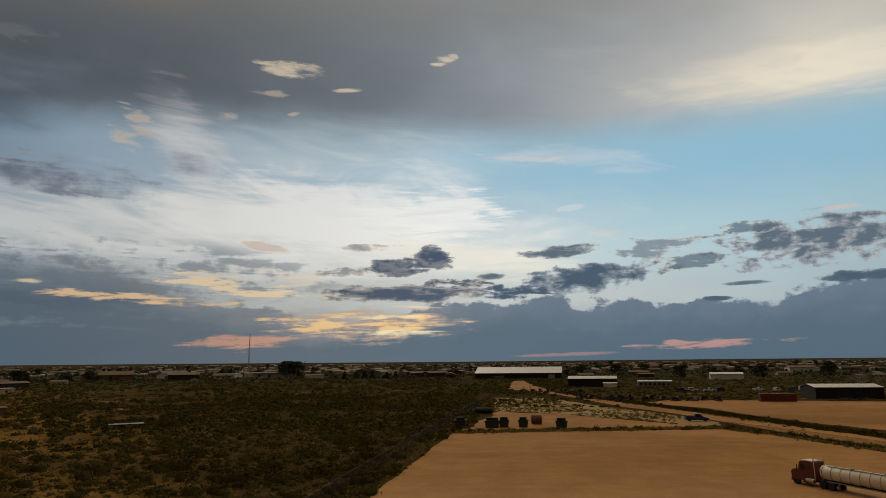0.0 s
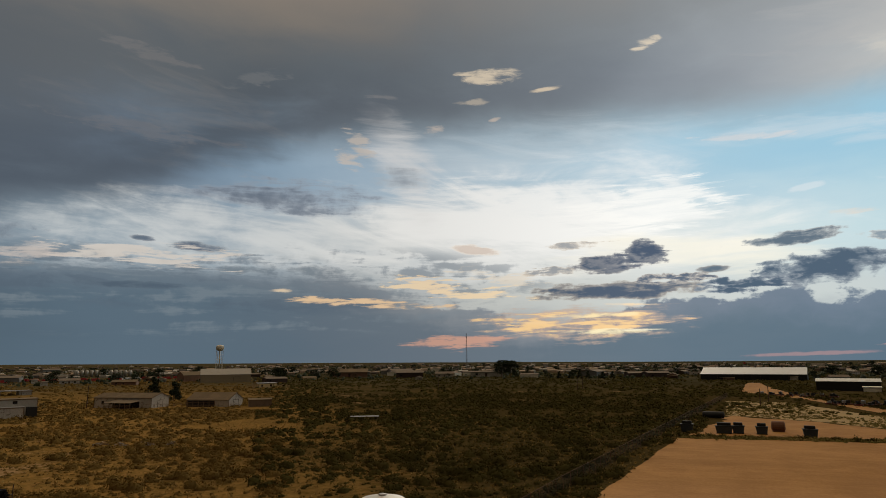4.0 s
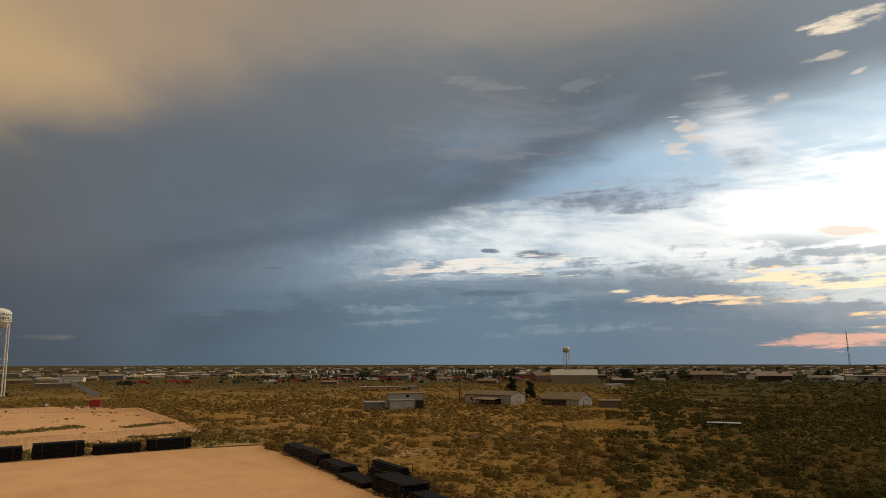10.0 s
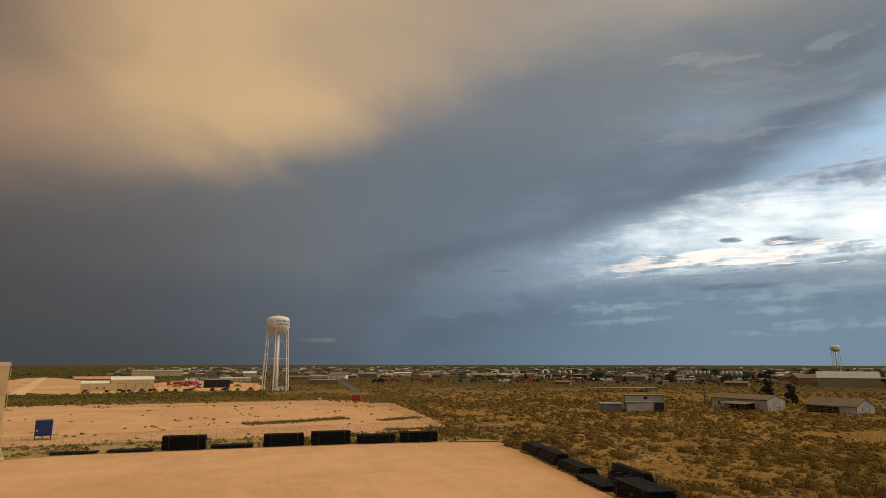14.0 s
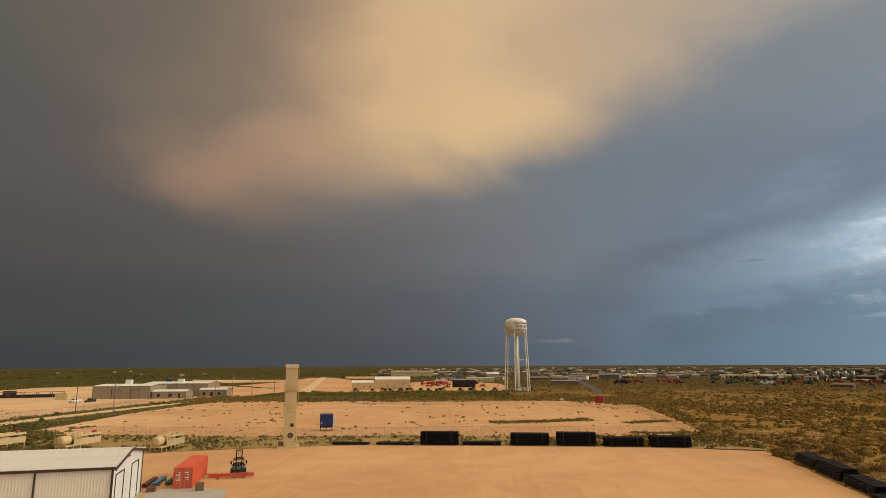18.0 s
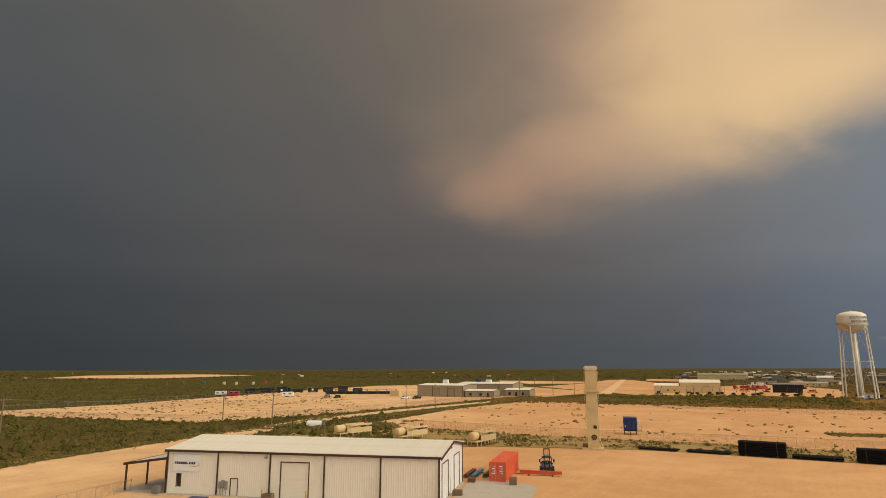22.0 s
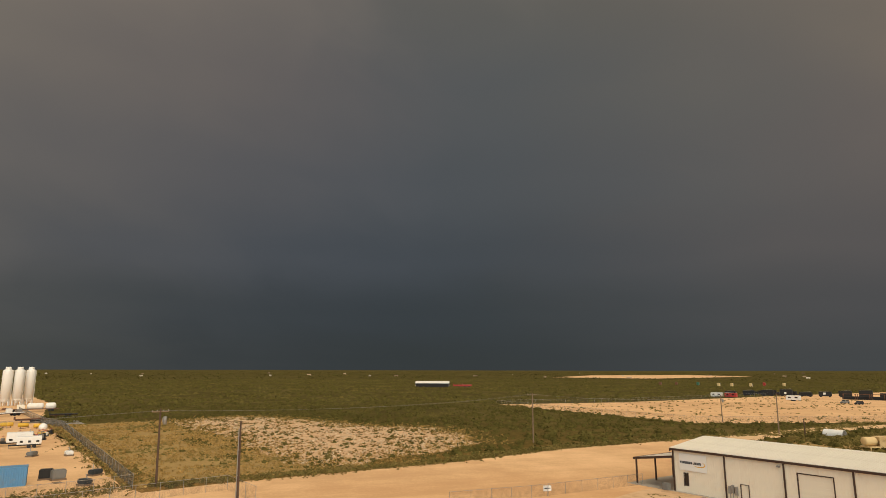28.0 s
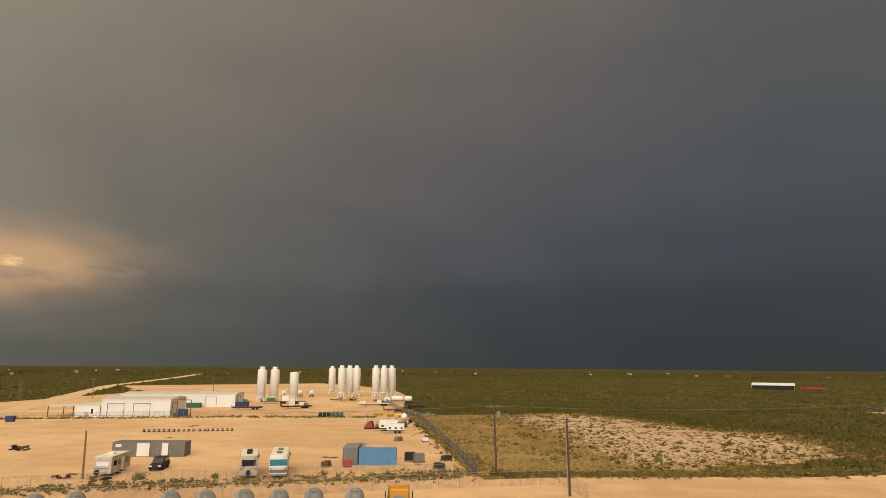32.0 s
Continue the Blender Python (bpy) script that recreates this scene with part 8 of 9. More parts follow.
for i in range(26):
    x, y = -312 - 20 * (i / 25) + (i % 3) * 2.2, -336 + 22 * (i / 25) + (i * 7) % 5 * 1.6
    t = thing("dark_machine", "black pump unit in a crowded row of machines", "machine", x, y, (i * 53) % 180, "dark machines in a row")
    part("frame", box(-1.8, -0.9, 0.2, 1.8, 0.9, 0.9), M_BLACK if i % 3 else M_RUST, t)
    part("engine", box(-1.0, -0.7, 0.9, 0.8, 0.7, 1.9 + 0.3 * (i % 4), bevel=0.12), M_BLACK, t)
# lonely site in the green south
# its near-black walls stand for the shade below the open roof
hall("open_shed", "white-roofed open shed alone in the scrub", -140.0, -528.0, 160, 29, 14, 3.4, 5.0, M_DARK, M_WHITE, M_WHITE, [], bays=1, seam=0)
for i, (x, y) in enumerate(((-172.0, -520.0), (-175.0, -514.0), (-180.0, -518.0))):
    t = thing("red_trailer", "red flat trailer beside the lonely shed", "trailer", x, y, 160 + i * 5)
    part("bed", box(0, 0, 0.9, 8.0, 2.4, 2.2), M_RED, t)
    part("headboard", box(0, 0, 2.2, 0.2, 2.4, 3.2), M_RED, t)
    for xx in (5.0, 6.2):
        wheel(t, xx, 0.1, 0.48, 0.3)
        wheel(t, xx, 2.3, 0.48, 0.3)
for i, (b, d, m) in enumerate(((143.6, 688, M_RUST), (142.3, 690, M_RUST), (140.6, 690, M_GREEN), (139.0, 660, M_TAN), (138.0, 655, M_TAN), (136.6, 650, M_TAN), (135.6, 700, M_RED), (134.2, 690, M_TAN))):
    x, y = at(b, d)
    t = thing("storage_tank", "upright storage tank at the far sand strip", "tank", x, y, b, "tanks at the far strip")
    part("body", lathe([(1.4, 0), (1.4, 2.6), (1.0, 3.0)], 14), m, t)
    part("pipe", rod((1.5, 0, 0), (1.5, 0, 2.8), 0.08, 6), M_STEEL, t)

# the old ranch in the scrub
def barn(label, x, y, turn, long, deep, eave, ridge, skin, roof, door=None, name="barn"):
    return hall(name, label, x, y, turn, long, deep, eave, ridge, skin, roof, M_WOOD, [door] if door else [], bays=1, seam=1.1, category="barn")


hall("barn", "long peeling white barn with a dull sheet roof", -201.4, 178.8, 8, 24.0, 10, 3.7, 5.2, M_OLDWHITE, M_SHINGLE, M_WOOD, windows=[(3.0 + 3.4 * i, 4.2 + 3.4 * i, 1.3, 2.4) for i in range(3)], bays=1, seam=1.1, right_doors=[(3.6, 6.4, 2.6)], category="barn")
lean = thing("cattle_shelter", "low sheet-roofed shelter before the barn", "shelter", -190.0, 172.5, 8)
part("roof", prism([(-0.5, 2.2), (5.6, 2.75), (5.6, 2.88), (-0.5, 2.33)], 0, 11, along="X"), M_SHINGLE, lean)
for xx in (0.2, 2.3, 4.4, 6.5, 8.6, 10.7):
    part("post", box(xx - 0.1, 0, 0, xx + 0.1, 0.2, 2.25), M_WOOD, lean)
part("back_board", box(0, 4.6, 0, 11, 4.75, 2.5), M_DARK, lean)
for z in (0.5, 1.0, 1.5):
    part("rail", box(0, -0.05, z, 11, 0.0, z + 0.14), M_WOOD, lean)
stall = hall("barn", "white gabled barn with an open stall under a brown roof", -170.2, 191.8, 8, 17.2, 10, 2.6, 5.0, M_OLDWHITE, M_SHINGLE, M_WOOD, bays=1, seam=1.1, right_doors=[(3.2, 6.8, 2.4)], category="barn")
# dark panel set on the closed wall in place of the stall's inner shade
part("stall_opening", box(0.4, -0.14, 0, 11.6, -0.05, 2.2), M_DARK, stall, "dark panel painted as the shade in the open stall")
for i in range(6):
    part("stall_post", box(0.4 + 2.24 * i - 0.08, -0.3, 0, 0.4 + 2.24 * i + 0.08, -0.14, 2.3), M_WOOD, stall)
for z in (0.45, 0.95, 1.45):
    part("stall_rail", box(0.4, -0.34, z, 11.6, -0.3, z + 0.12), M_WOOD, stall)
barn("small weathered shed beyond the barns", -145.9, 196.6, 40, 8.0, 5, 2.5, 2.9, M_WOOD, M_SHINGLE, None, "shed")
shack = hall("house", "derelict white block house below a cream cabin", -186.6, 129.6, 62, 8.8, 8, 3.4, 3.5, M_OLDWHITE, M_STEEL, M_WOOD, bays=1, seam=0, category="house")
upper = hall("house", "cream flat-roofed cabin above the block house", -190.6, 131.6, 62, 13.0, 7, 5.6, 5.8, M_CONC, M_SHINGLE, M_WOOD, windows=[(6.6, 7.8, 4.3, 5.1)], bays=1, seam=0, category="house")
# solid dark box in place of the shade under the cabin
part("carport", box(10.2, -1.6, 0, 12.9, -0.12, 3.2), M_DARK, upper, "dark box standing for the shade of an open carport")
hall("lean_to", "dark lean-to beside the block house", -191.6, 122.6, 62, 7.0, 7, 2.8, 3.0, M_GREY, M_STEEL, M_WOOD, doors=[(5.2, 6.4, 2.2)], bays=1, seam=0, category="shed")
canopy = thing("long_canopy", "long low sheet canopy behind the block house", "canopy", -337.0, 211.4, 66)
part("roof", box(0, 0, 2.2, 38, 8, 2.5), M_STEEL, canopy)
for i in range(9):
    part("post", box(i * 4.7, 0.2, 0, i * 4.7 + 0.2, 0.4, 2.2), M_WOOD, canopy)
part("end_block", box(32, 1, 0, 38, 7, 2.2), M_OLDWHITE, canopy)
slab = thing("fallen_roof", "grey sheet roof lying low in the scrub", "roof", -83.7, 157.8, 26)
part("sheet", box(0, 0, 0.9, 8.2, 3.5, 1.0), M_GREY, slab)
part("prop", box(0.3, 0.3, 0, 0.5, 3.2, 0.9, box(7.6, 0.3, 0, 7.8, 3.2, 0.9)), M_WOOD, slab)
fence("wooden corral rails between the barns", [(-189, 170.5), (-178, 174), (-166, 180.5), (-157, 184)], 1.7, 2.2, M_WOOD, True, False)
fence("wooden corral rails before the barn", [(-176, 176), (-171, 183), (-164, 189)], 1.7, 2.2, M_WOOD, True, False)
for x, y in ((-106.0, 96.5), (-101.5, 97.0), (-97.0, 99.0), (-93.0, 101.0), (-150.0, 178.0)):
    s = thing("brush_pile", "heap of dead grey branches in the scrub", "branches", x, y, 30)
    for k in range(14):
        a = random.uniform(0, 6.28)
        part("branch", rod((math.cos(a) * 1.6, math.sin(a) * 0.9, random.uniform(0.0, 0.5)), (-math.cos(a) * random.uniform(0.4, 1.6), -math.sin(a), random.uniform(0.3, 1.1)), 0.06, 5, 0.02), M_WOOD if k % 3 else M_STEEL, s)
for x, y, h in ((-202.7, 176.7, 8.4), (-170.0, 203.0, 6.0), (-46.8, 355.6, 8.5), (-44.0, 356.5, 8.5), (29.7, 239.2, 6.0), (35.5, 262.6, 6.0), (-120.0, 330.0, 8.0)):
    pole("thin wooden pole rising from the scrub", x, y, h, 0, 0, False, 0.2)
white_tank = thing("water_tank", "white domed water tank at the yard corner", "tank", -19.8, 42.6)
part("body", lathe([(2.3, 0), (2.35, 0.1), (2.35, 5.6), (2.2, 5.95), (1.5, 6.35), (0.1, 6.6)], 32), M_WHITE, white_tank, smooth=True)
part("hatch", lathe([(0.3, 6.45), (0.3, 6.65), (0.1, 6.67)], 14), M_STEEL, white_tank)
part("outlet", rod((2.3, 0, 0.5), (3.0, 0, 0.5), 0.1, 8), M_STEEL, white_tank)

# bins on the sandy lot in the north
for x, y, m, long in ((2.5, 153.0, M_BIN, 2.4), (9.6, 151.2, M_BIN, 3.2), (13.0, 152.0, M_BIN, 2.2), (17.6, 151.5, M_BIN, 2.1), (26.0, 148.2, M_BIN, 2.4)):
    t = thing("waste_bin", "dark steel waste bin on the sandy lot", "bin", x, y, -5, "waste bins on the lot")
    part("body", prism([(0.1, 0.15), (long - 0.1, 0.15), (long + 0.15, 1.6), (-0.15, 1.6)], 0, 1.8, along="Y"), m, t)
    part("rim", box(-0.22, -0.08, 1.6, long + 0.22, 1.88, 1.7), M_BLACK, t)
    part("lid", box(0.2, 0.8, 1.7, long - 0.2, 1.7, 2.3, bevel=0.05), M_BLACK, t)
    part("runner", box(0, 0.2, 0, long, 0.4, 0.15, box(0, 1.4, 0, long, 1.6, 0.15)), M_BLACK, t)
t = thing("rust_tank", "rusty squat tank on the sandy lot", "tank", 21.5, 158.9, -8)
part("shell", lathe([(0.6, 0), (1.1, 0.2), (1.1, 2.6), (0.6, 2.8)], 16, axis="X", at=(0, 0, 1.15)), M_RUST, t)
part("cradle", box(0.3, -0.8, 0, 2.6, 0.8, 0.35), M_RUST, t)
t = thing("culvert_pipe", "long dark tank lying at the fence", "tank", 8.9, 190.0, -6)
part("shell", lathe([(0.5, 0), (0.85, 0.2), (0.85, 5.4), (0.5, 5.6)], 16, axis="X", at=(0, 0, 0.95)), M_BLACK, t)
part("cradle", box(0.6, -0.7, 0, 0.9, 0.7, 0.3, box(4.6, -0.7, 0, 4.9, 0.7, 0.3)), M_WOOD, t)
container("storage_trailer", "long dull red storage trailer on a sand lot", 113.9, 228.0, -9, 12.2, 2.6, 2.9, M_MAROON)
# the shed's open sides are walls in the colour of inner shade
hall("open_shed", "open machine shed, inner shade painted as dark walls, pale roof", 141.0, 240.0, -10, 23.5, 15, 4.2, 5.2, M_DARK, M_ROOF, M_BROWN, bays=3, seam=0.9)
hall("machine_hall", "dark barn with a bright sheet roof", 71.4, 362.8, -14, 27, 12, 4.6, 5.9, M_DARK, M_ROOF, M_BROWN, bays=1, seam=0.9)
hall("shed", "pale shed in front of the dark barn", 88.6, 351.1, -14, 7.3, 5, 2.2, 2.6, M_CREAM, M_CREAM, M_BROWN, bays=1, seam=0)
hall("low_building", "long low grey office with small windows", 108.8, 353.3, -14, 18, 8, 3.0, 3.5, M_STEEL, M_ROOF, M_BROWN, windows=[(1 + 2.4 * i, 2.0 + 2.4 * i, 1.0, 2.0) for i in range(7)], bays=1, seam=0)
hall("low_building", "white-roofed hall beyond the north lots", 193.0, 455.7, -19, 22, 14, 3.8, 5.0, M_CREAM, M_WHITE, M_GREY, bays=1, seam=0)
# near-black walls give the shade under the arena's wide open eaves
ar = hall("show_arena", "very long arena with a white sheet roof", 25.8, 530.0, -12, 72, 36, 4.6, 9.4, M_DARK, M_WHITE, M_BROWN, bays=12, seam=0)
for k in (0.28, 0.52, 0.77):
    part("roof_vent", lathe([(0.6, 9.2), (0.6, 10.2), (0.9, 10.4), (0.2, 10.9)], 12, at=(72 * k, 18, 0)), M_BLACK, ar)
flag = thing("flag_pole", "thin flag pole with a dark flag", "flag pole", 75.0, 700.0)
part("mast", rod((0, 0, 0), (0, 0, 13), 0.12, 6), M_STEEL, flag)
part("flag", box(0.1, -0.05, 11.0, 2.2, 0.05, 12.6), M_RED, flag)
mast = thing("radio_mast", "tall lattice radio mast over the town", "radio mast", *at(17.36, 1002))
for i in range(3):
    a = 2 * math.pi * i / 3
    part("chord", rod((1.6 * math.cos(a), 1.6 * math.sin(a), 0), (0.3 * math.cos(a), 0.3 * math.sin(a), 60), 0.16, 6), M_GREY, mast)
for k in range(20):
    z0, z1 = 3.0 * k, 3.0 * (k + 1)
    r0, r1 = 1.6 - 1.3 * z0 / 60, 1.6 - 1.3 * z1 / 60
    for i in range(3):
        a, b = 2 * math.pi * i / 3, 2 * math.pi * (i + 1) / 3
        part("lacing", rod((r0 * math.cos(a), r0 * math.sin(a), z0), (r1 * math.cos(b), r1 * math.sin(b), z1), 0.08, 4), M_GREY, mast)
hall("arched_hall", "large tan hall with a cream roof", -363.0, 423.0, 41, 40, 24, 6.5, 11.2, M_TAUPE, M_CONC, M_GREY, [(26, 31, 4.5)], bays=1, seam=1.2)
hall("brick_house", "dark brick works hall with two gables", -402.0, 447.0, 66, 18.3, 14, 5.5, 8.6, M_BRICK, M_SHINGLE, M_BROWN, [(3, 6, 3)], bays=1, seam=0)
hall("low_house", "low flat-roofed ranch house in the scrub", -246.7, 341.0, 60, 13, 9, 2.9, 3.2, M_TAN, M_STEEL, M_BROWN, windows=[(2, 3.2, 1, 2), (8, 9.2, 1, 2)], bays=1, seam=0)


# ---------- the town on the plain ----------
def house(label, long, deep, eave, ridge, skin, roof, wing=0.0):
    """A small far house: walls, roof, door and windows."""
    ob = thing("house", label, "house", 0, 0, 0, "houses of the town")
    part("wall", prism([(0, 0), (deep, 0), (deep, eave), (deep / 2, ridge - 0.1), (0, eave)], 0, long, along="X"), skin, ob)
    part("roof", gable(long, deep, eave, ridge, 0.5, 0, 0.15), roof, ob)
    part("door", box(long * 0.45, -0.06, 0, long * 0.45 + 1.1, 0.0, 2.1), M_BROWN, ob)
    for k in (0.15, 0.72)[:1 if long > 17 else 2]:
        part("window", box(long * k, -0.06, 1.0, long * k + 1.4, 0.0, 2.1), M_GLASS, ob)
    if wing:
        part("porch", box(-wing, 0.5, 2.2, 0, deep * 0.7, 2.4, box(-wing, 0.6, 0, -wing + 0.2, 0.8, 2.2)), roof, ob)
    return ob


KINDS = [house("low pale house with a dusty roof", 14, 8, 2.8, 4.2, M_OLDWHITE, M_TOWN, 4), house("tan house with a brown roof", 16, 9, 2.9, 4.6, M_TAN, M_SHINGLE), house("brick house with a brown roof", 18, 9, 2.8, 4.4, M_BRICK, M_SHINGLE, 5),
         house("white mobile home with a flat roof", 18, 5, 2.9, 3.3, M_OLDWHITE, M_TOWN), house("grey steel warehouse with a pale roof", 28, 16, 4.8, 6.6, M_GREY, M_TOWN), house("cream workshop with a pale roof", 24, 14, 4.4, 6.0, M_CREAM, M_TOWN),
         house("dark shed with a dusty sheet roof", 18, 10, 3.4, 4.6, M_BROWN, M_TOWN)]
TREES = [leafy("tree", "round dark-leaved shade tree", 9.0, 7.5, 31, 1500), leafy("tree", "spreading dark-leaved shade tree", 11.5, 8.5, 32, 1200), leafy("tree", "slim dark cedar tree", 8.0, 4.0, 33, 1100, 0.7, 0.06), leafy("tree", "low rounded mesquite tree", 5.0, 6.0, 34, 600, 0.0, 0.1)]


def stand(ob, bear, reach, turn=None, grow=1.0):
    x, y = at(bear, reach)
    made = copy_thing(ob, pose(x, y, rise(x, y), 0, 0, bear if turn is None else turn))
    made.matrix_basis = made.matrix_basis @ Matrix.Scale(grow, 4)
    return made


rng = random.Random(7)
taken = []


def free(x, y, gap):
    if any(math.hypot(x - a, y - b) < gap for a, b in taken):
        return False
    if any(inside(np.array([x]), np.array([y]), o)[0] for o in PADS):
        return False
    taken.append((x, y))
    return True


count = 0
while count < 230:
    bear = rng.uniform(-38, 100)
    reach = rng.choice((rng.uniform(520, 900), rng.uniform(700, 1300), rng.uniform(1000, 2300)))
    if 2 < bear < 20 and reach < 580 or 66 < bear and reach < 600 or 82 < bear < 100 and rng.random() < 0.6:
        continue
    x, y = at(bear, reach)
    if free(x, y, 26):
        kind = rng.choice((0, 0, 1, 2, 3, 3, 4, 5, 6)) if reach > 600 else rng.choice((0, 1, 2, 3, 6))
        stand(KINDS[kind], bear, reach, bear + rng.choice((0, 90, 20, -15, 70)), rng.uniform(0.7, 1.05))
        count += 1
count = 0
while count < 210:
    bear, reach = rng.uniform(-38, 64), rng.choice((rng.uniform(560, 900), rng.uniform(700, 1700)))
    x, y = at(bear, reach)
    if free(x, y, 9):
        stand(TREES[rng.choice((0, 0, 1, 2, 3, 3))], bear, reach, rng.uniform(0, 360), rng.uniform(0.5, 0.95))
        count += 1
for bear, reach, kind, grow in ((14.2, 628, 1, 1.45), (13.4, 622, 1, 1.4), (42.65, 290, 2, 1.15), (44.25, 338, 2, 1.3), (28.5, 734, 2, 1.5), (27.3, 776, 2, 1.4), (26.6, 776, 2, 1.4), (19.5, 690, 2, 1.25), (18.8, 690, 2, 1.3), (-20.6, 470, 1, 0.9), (-31.5, 520, 1, 1.0), (-26.8, 470, 1, 0.9), (52.8, 252, 3, 1.0), (6.5, 565, 2, 0.9), (7.2, 560, 2, 1.0), (8.0, 560, 2, 0.9), (9.0, 566, 2, 0.95), (5.2, 560, 2, 0.85), (4.4, 555, 2, 0.9), (10.0, 570, 3, 1.1), (-8.5, 690, 0, 1.1), (-9.6, 680, 0, 1.0), (34.5, 640, 1, 0.9), (33.8, 660, 0, 0.9)):
    stand(TREES[kind], bear, reach, bear * 7, grow)
for bear, reach, kind, turn, grow in ((23.8, 630, 6, 24, 1.5), (29.5, 665, 2, 29, 2.0), (20.2, 640, 0, 20, 1.3), (17.0, 640, 3, 17, 1.8), (12.5, 600, 5, 12, 0.7), (3.0, 610, 6, 30, 1.1), (1.4, 600, 6, 30, 1.2), (6.0, 640, 6, 40, 0.9), (-3.6, 720, 3, 0, 1.4)):
    stand(KINDS[kind], bear, reach, turn, grow)
for ob in KINDS:
    ob.matrix_basis = pose(*at(60 + KINDS.index(ob) * 5, 1500 + 40 * KINDS.index(ob)), 0, 0, 0, 60)
for ob in TREES:
    ob.matrix_basis = pose(*at(31 + TREES.index(ob) * 3, 600), 0)


# rows of tanks and red oilfield trailers before the town
def upright_tank(r, tall, skin, label):
    ob = thing("storage_tank", label, "tank", 0, 0, 0, "storage tanks before the town")
    part("body", lathe([(r, 0), (r, tall), (r * 0.5, tall + r * 0.25), (0.1, tall + r * 0.3)], 14), skin, ob, smooth=True)
    part("ladder", rod((r + 0.1, 0, 0), (r + 0.1, 0, tall), 0.06, 5), M_STEEL, ob)
    return ob


ROUND = upright_tank(1.8, 4.2, M_TAN, "tan upright storage tank in a row")
TALL = upright_tank(1.9, 8.5, M_TANK, "tall dull steel storage tank")
for i in range(1, 15):
    stand(ROUND, 79.6 - 0.25 * i, 830 + 2 * i)
for i in range(1, 22):
    stand(ROUND, 69.4 - 0.25 * i, 880)
for bear in (62.4, 61.9, 60.9, 60.4, 59.9):
    stand(TALL, bear, 857)
for i in range(12):
    stand(TALL, 49.8 - 0.34 * i, 894, None, 0.95)
ROUND.matrix_basis, TALL.matrix_basis = pose(*at(79.6, 830), 0), pose(*at(49.9, 894), 0)


def rig(label, skin, long=11.0):
    ob = thing("oilfield_trailer", label, "trailer", 0, 0, 0, "oilfield trailers before the town")
    part("bed", box(0, -1.2, 0.8, long, 1.2, 1.3), skin, ob)
    part("load", box(long * 0.2, -1.1, 1.3, long * 0.8, 1.1, 2.9, bevel=0.2), skin, ob)
    part("cab", box(-2.4, -1.2, 0.7, -0.2, 1.2, 2.9, bevel=0.2), skin, ob)
    for xx in (-1.6, long - 2.0, long - 0.8):
        for yy in (-1.1, 1.1):
            part("wheel", rod((xx, yy - 0.18, 0.5), (xx, yy + 0.18, 0.5), 0.5, 12), M_BLACK, ob)
    return ob


RIGS = [rig("red oilfield truck with a loaded bed", M_RED), rig("white oilfield tanker truck", M_WHITE, 10), rig("dark oilfield truck with equipment", M_BLACK, 9)]
for i in range(46):
    bear, reach = (rng.uniform(40, 62), rng.uniform(660, 720)) if i < 30 else (rng.uniform(90, 101), rng.uniform(520, 700)) if i < 38 else (rng.uniform(62, 82), rng.uniform(700, 745))
    if i >= 38:
        reach = rng.uniform(560, 640)
    stand(RIGS[rng.choice((0, 0, 0, 1, 2))], bear, reach, bear + rng.uniform(-30, 30))
for i, ob in enumerate(RIGS):
    ob.matrix_basis = pose(*at(56 + i, 650), 0, 0, 0, 56)
# machines in the yards before the tower
for i in range(40):
    bear, reach = rng.uniform(85, 101), rng.uniform(402, 425) if i % 3 else rng.uniform(470, 560)
    x, y = at(bear, reach)
    ob = thing("yard_machine", "rusty machine standing in a works yard", "machine", x, y, bear + rng.uniform(-40, 40), "machines in the works yards")
    part("frame", box(-2.0, -0.9, 0, 2.0, 0.9, 0.8), M_RUST if i % 2 else M_YELLOW, ob)
    part("engine", box(-1.2, -0.7, 0.8, 0.6, 0.7, 1.9, bevel=0.12), M_BLACK if i % 3 else M_RED, ob)
    part("boom", rod((0.8, 0, 0.8), (2.6 if i % 2 else 1.2, 0, 2.6 + (i % 4)), 0.12, 6), M_RUST, ob)
for i in range(56):
    if i < 40:
        x, y = 53 + i * 1.25 + rng.uniform(-0.6, 0.6), 256 - i * 0.57 + rng.choice((-4.0, 0.0, 5.0)) + rng.uniform(-1.5, 1.5)
    else:
        x, y = 41 + (i - 40) * 1.7 + rng.uniform(-0.8, 0.8), 312 - (i - 40) * 0.8 + rng.uniform(-5, 5)
    ob = thing("scrap_machine", "dark scrap machine in a crowded yard", "scrap", x, y, rng.uniform(0, 180), "scrap machines in the north yard")
    part("frame", box(-1.3, -0.5, 0.15, 1.3, 0.5, 0.6), M_RUST if i % 3 else M_MAROON, ob)
    part("engine", box(-0.7, -0.45, 0.6, 0.5, 0.45, 1.3 + 0.2 * (i % 3), bevel=0.1), M_BLACK if i % 4 else M_STEEL, ob)
    part("bar", rod((0.6, 0, 0.5), (1.0, 0.2, 1.6 + 0.4 * (i % 3)), 0.08, 6), M_RUST, ob)
    part("wheel", rod((-0.9, -0.62, 0.4), (-0.9, -0.42, 0.4), 0.4, 10), M_BLACK, ob)


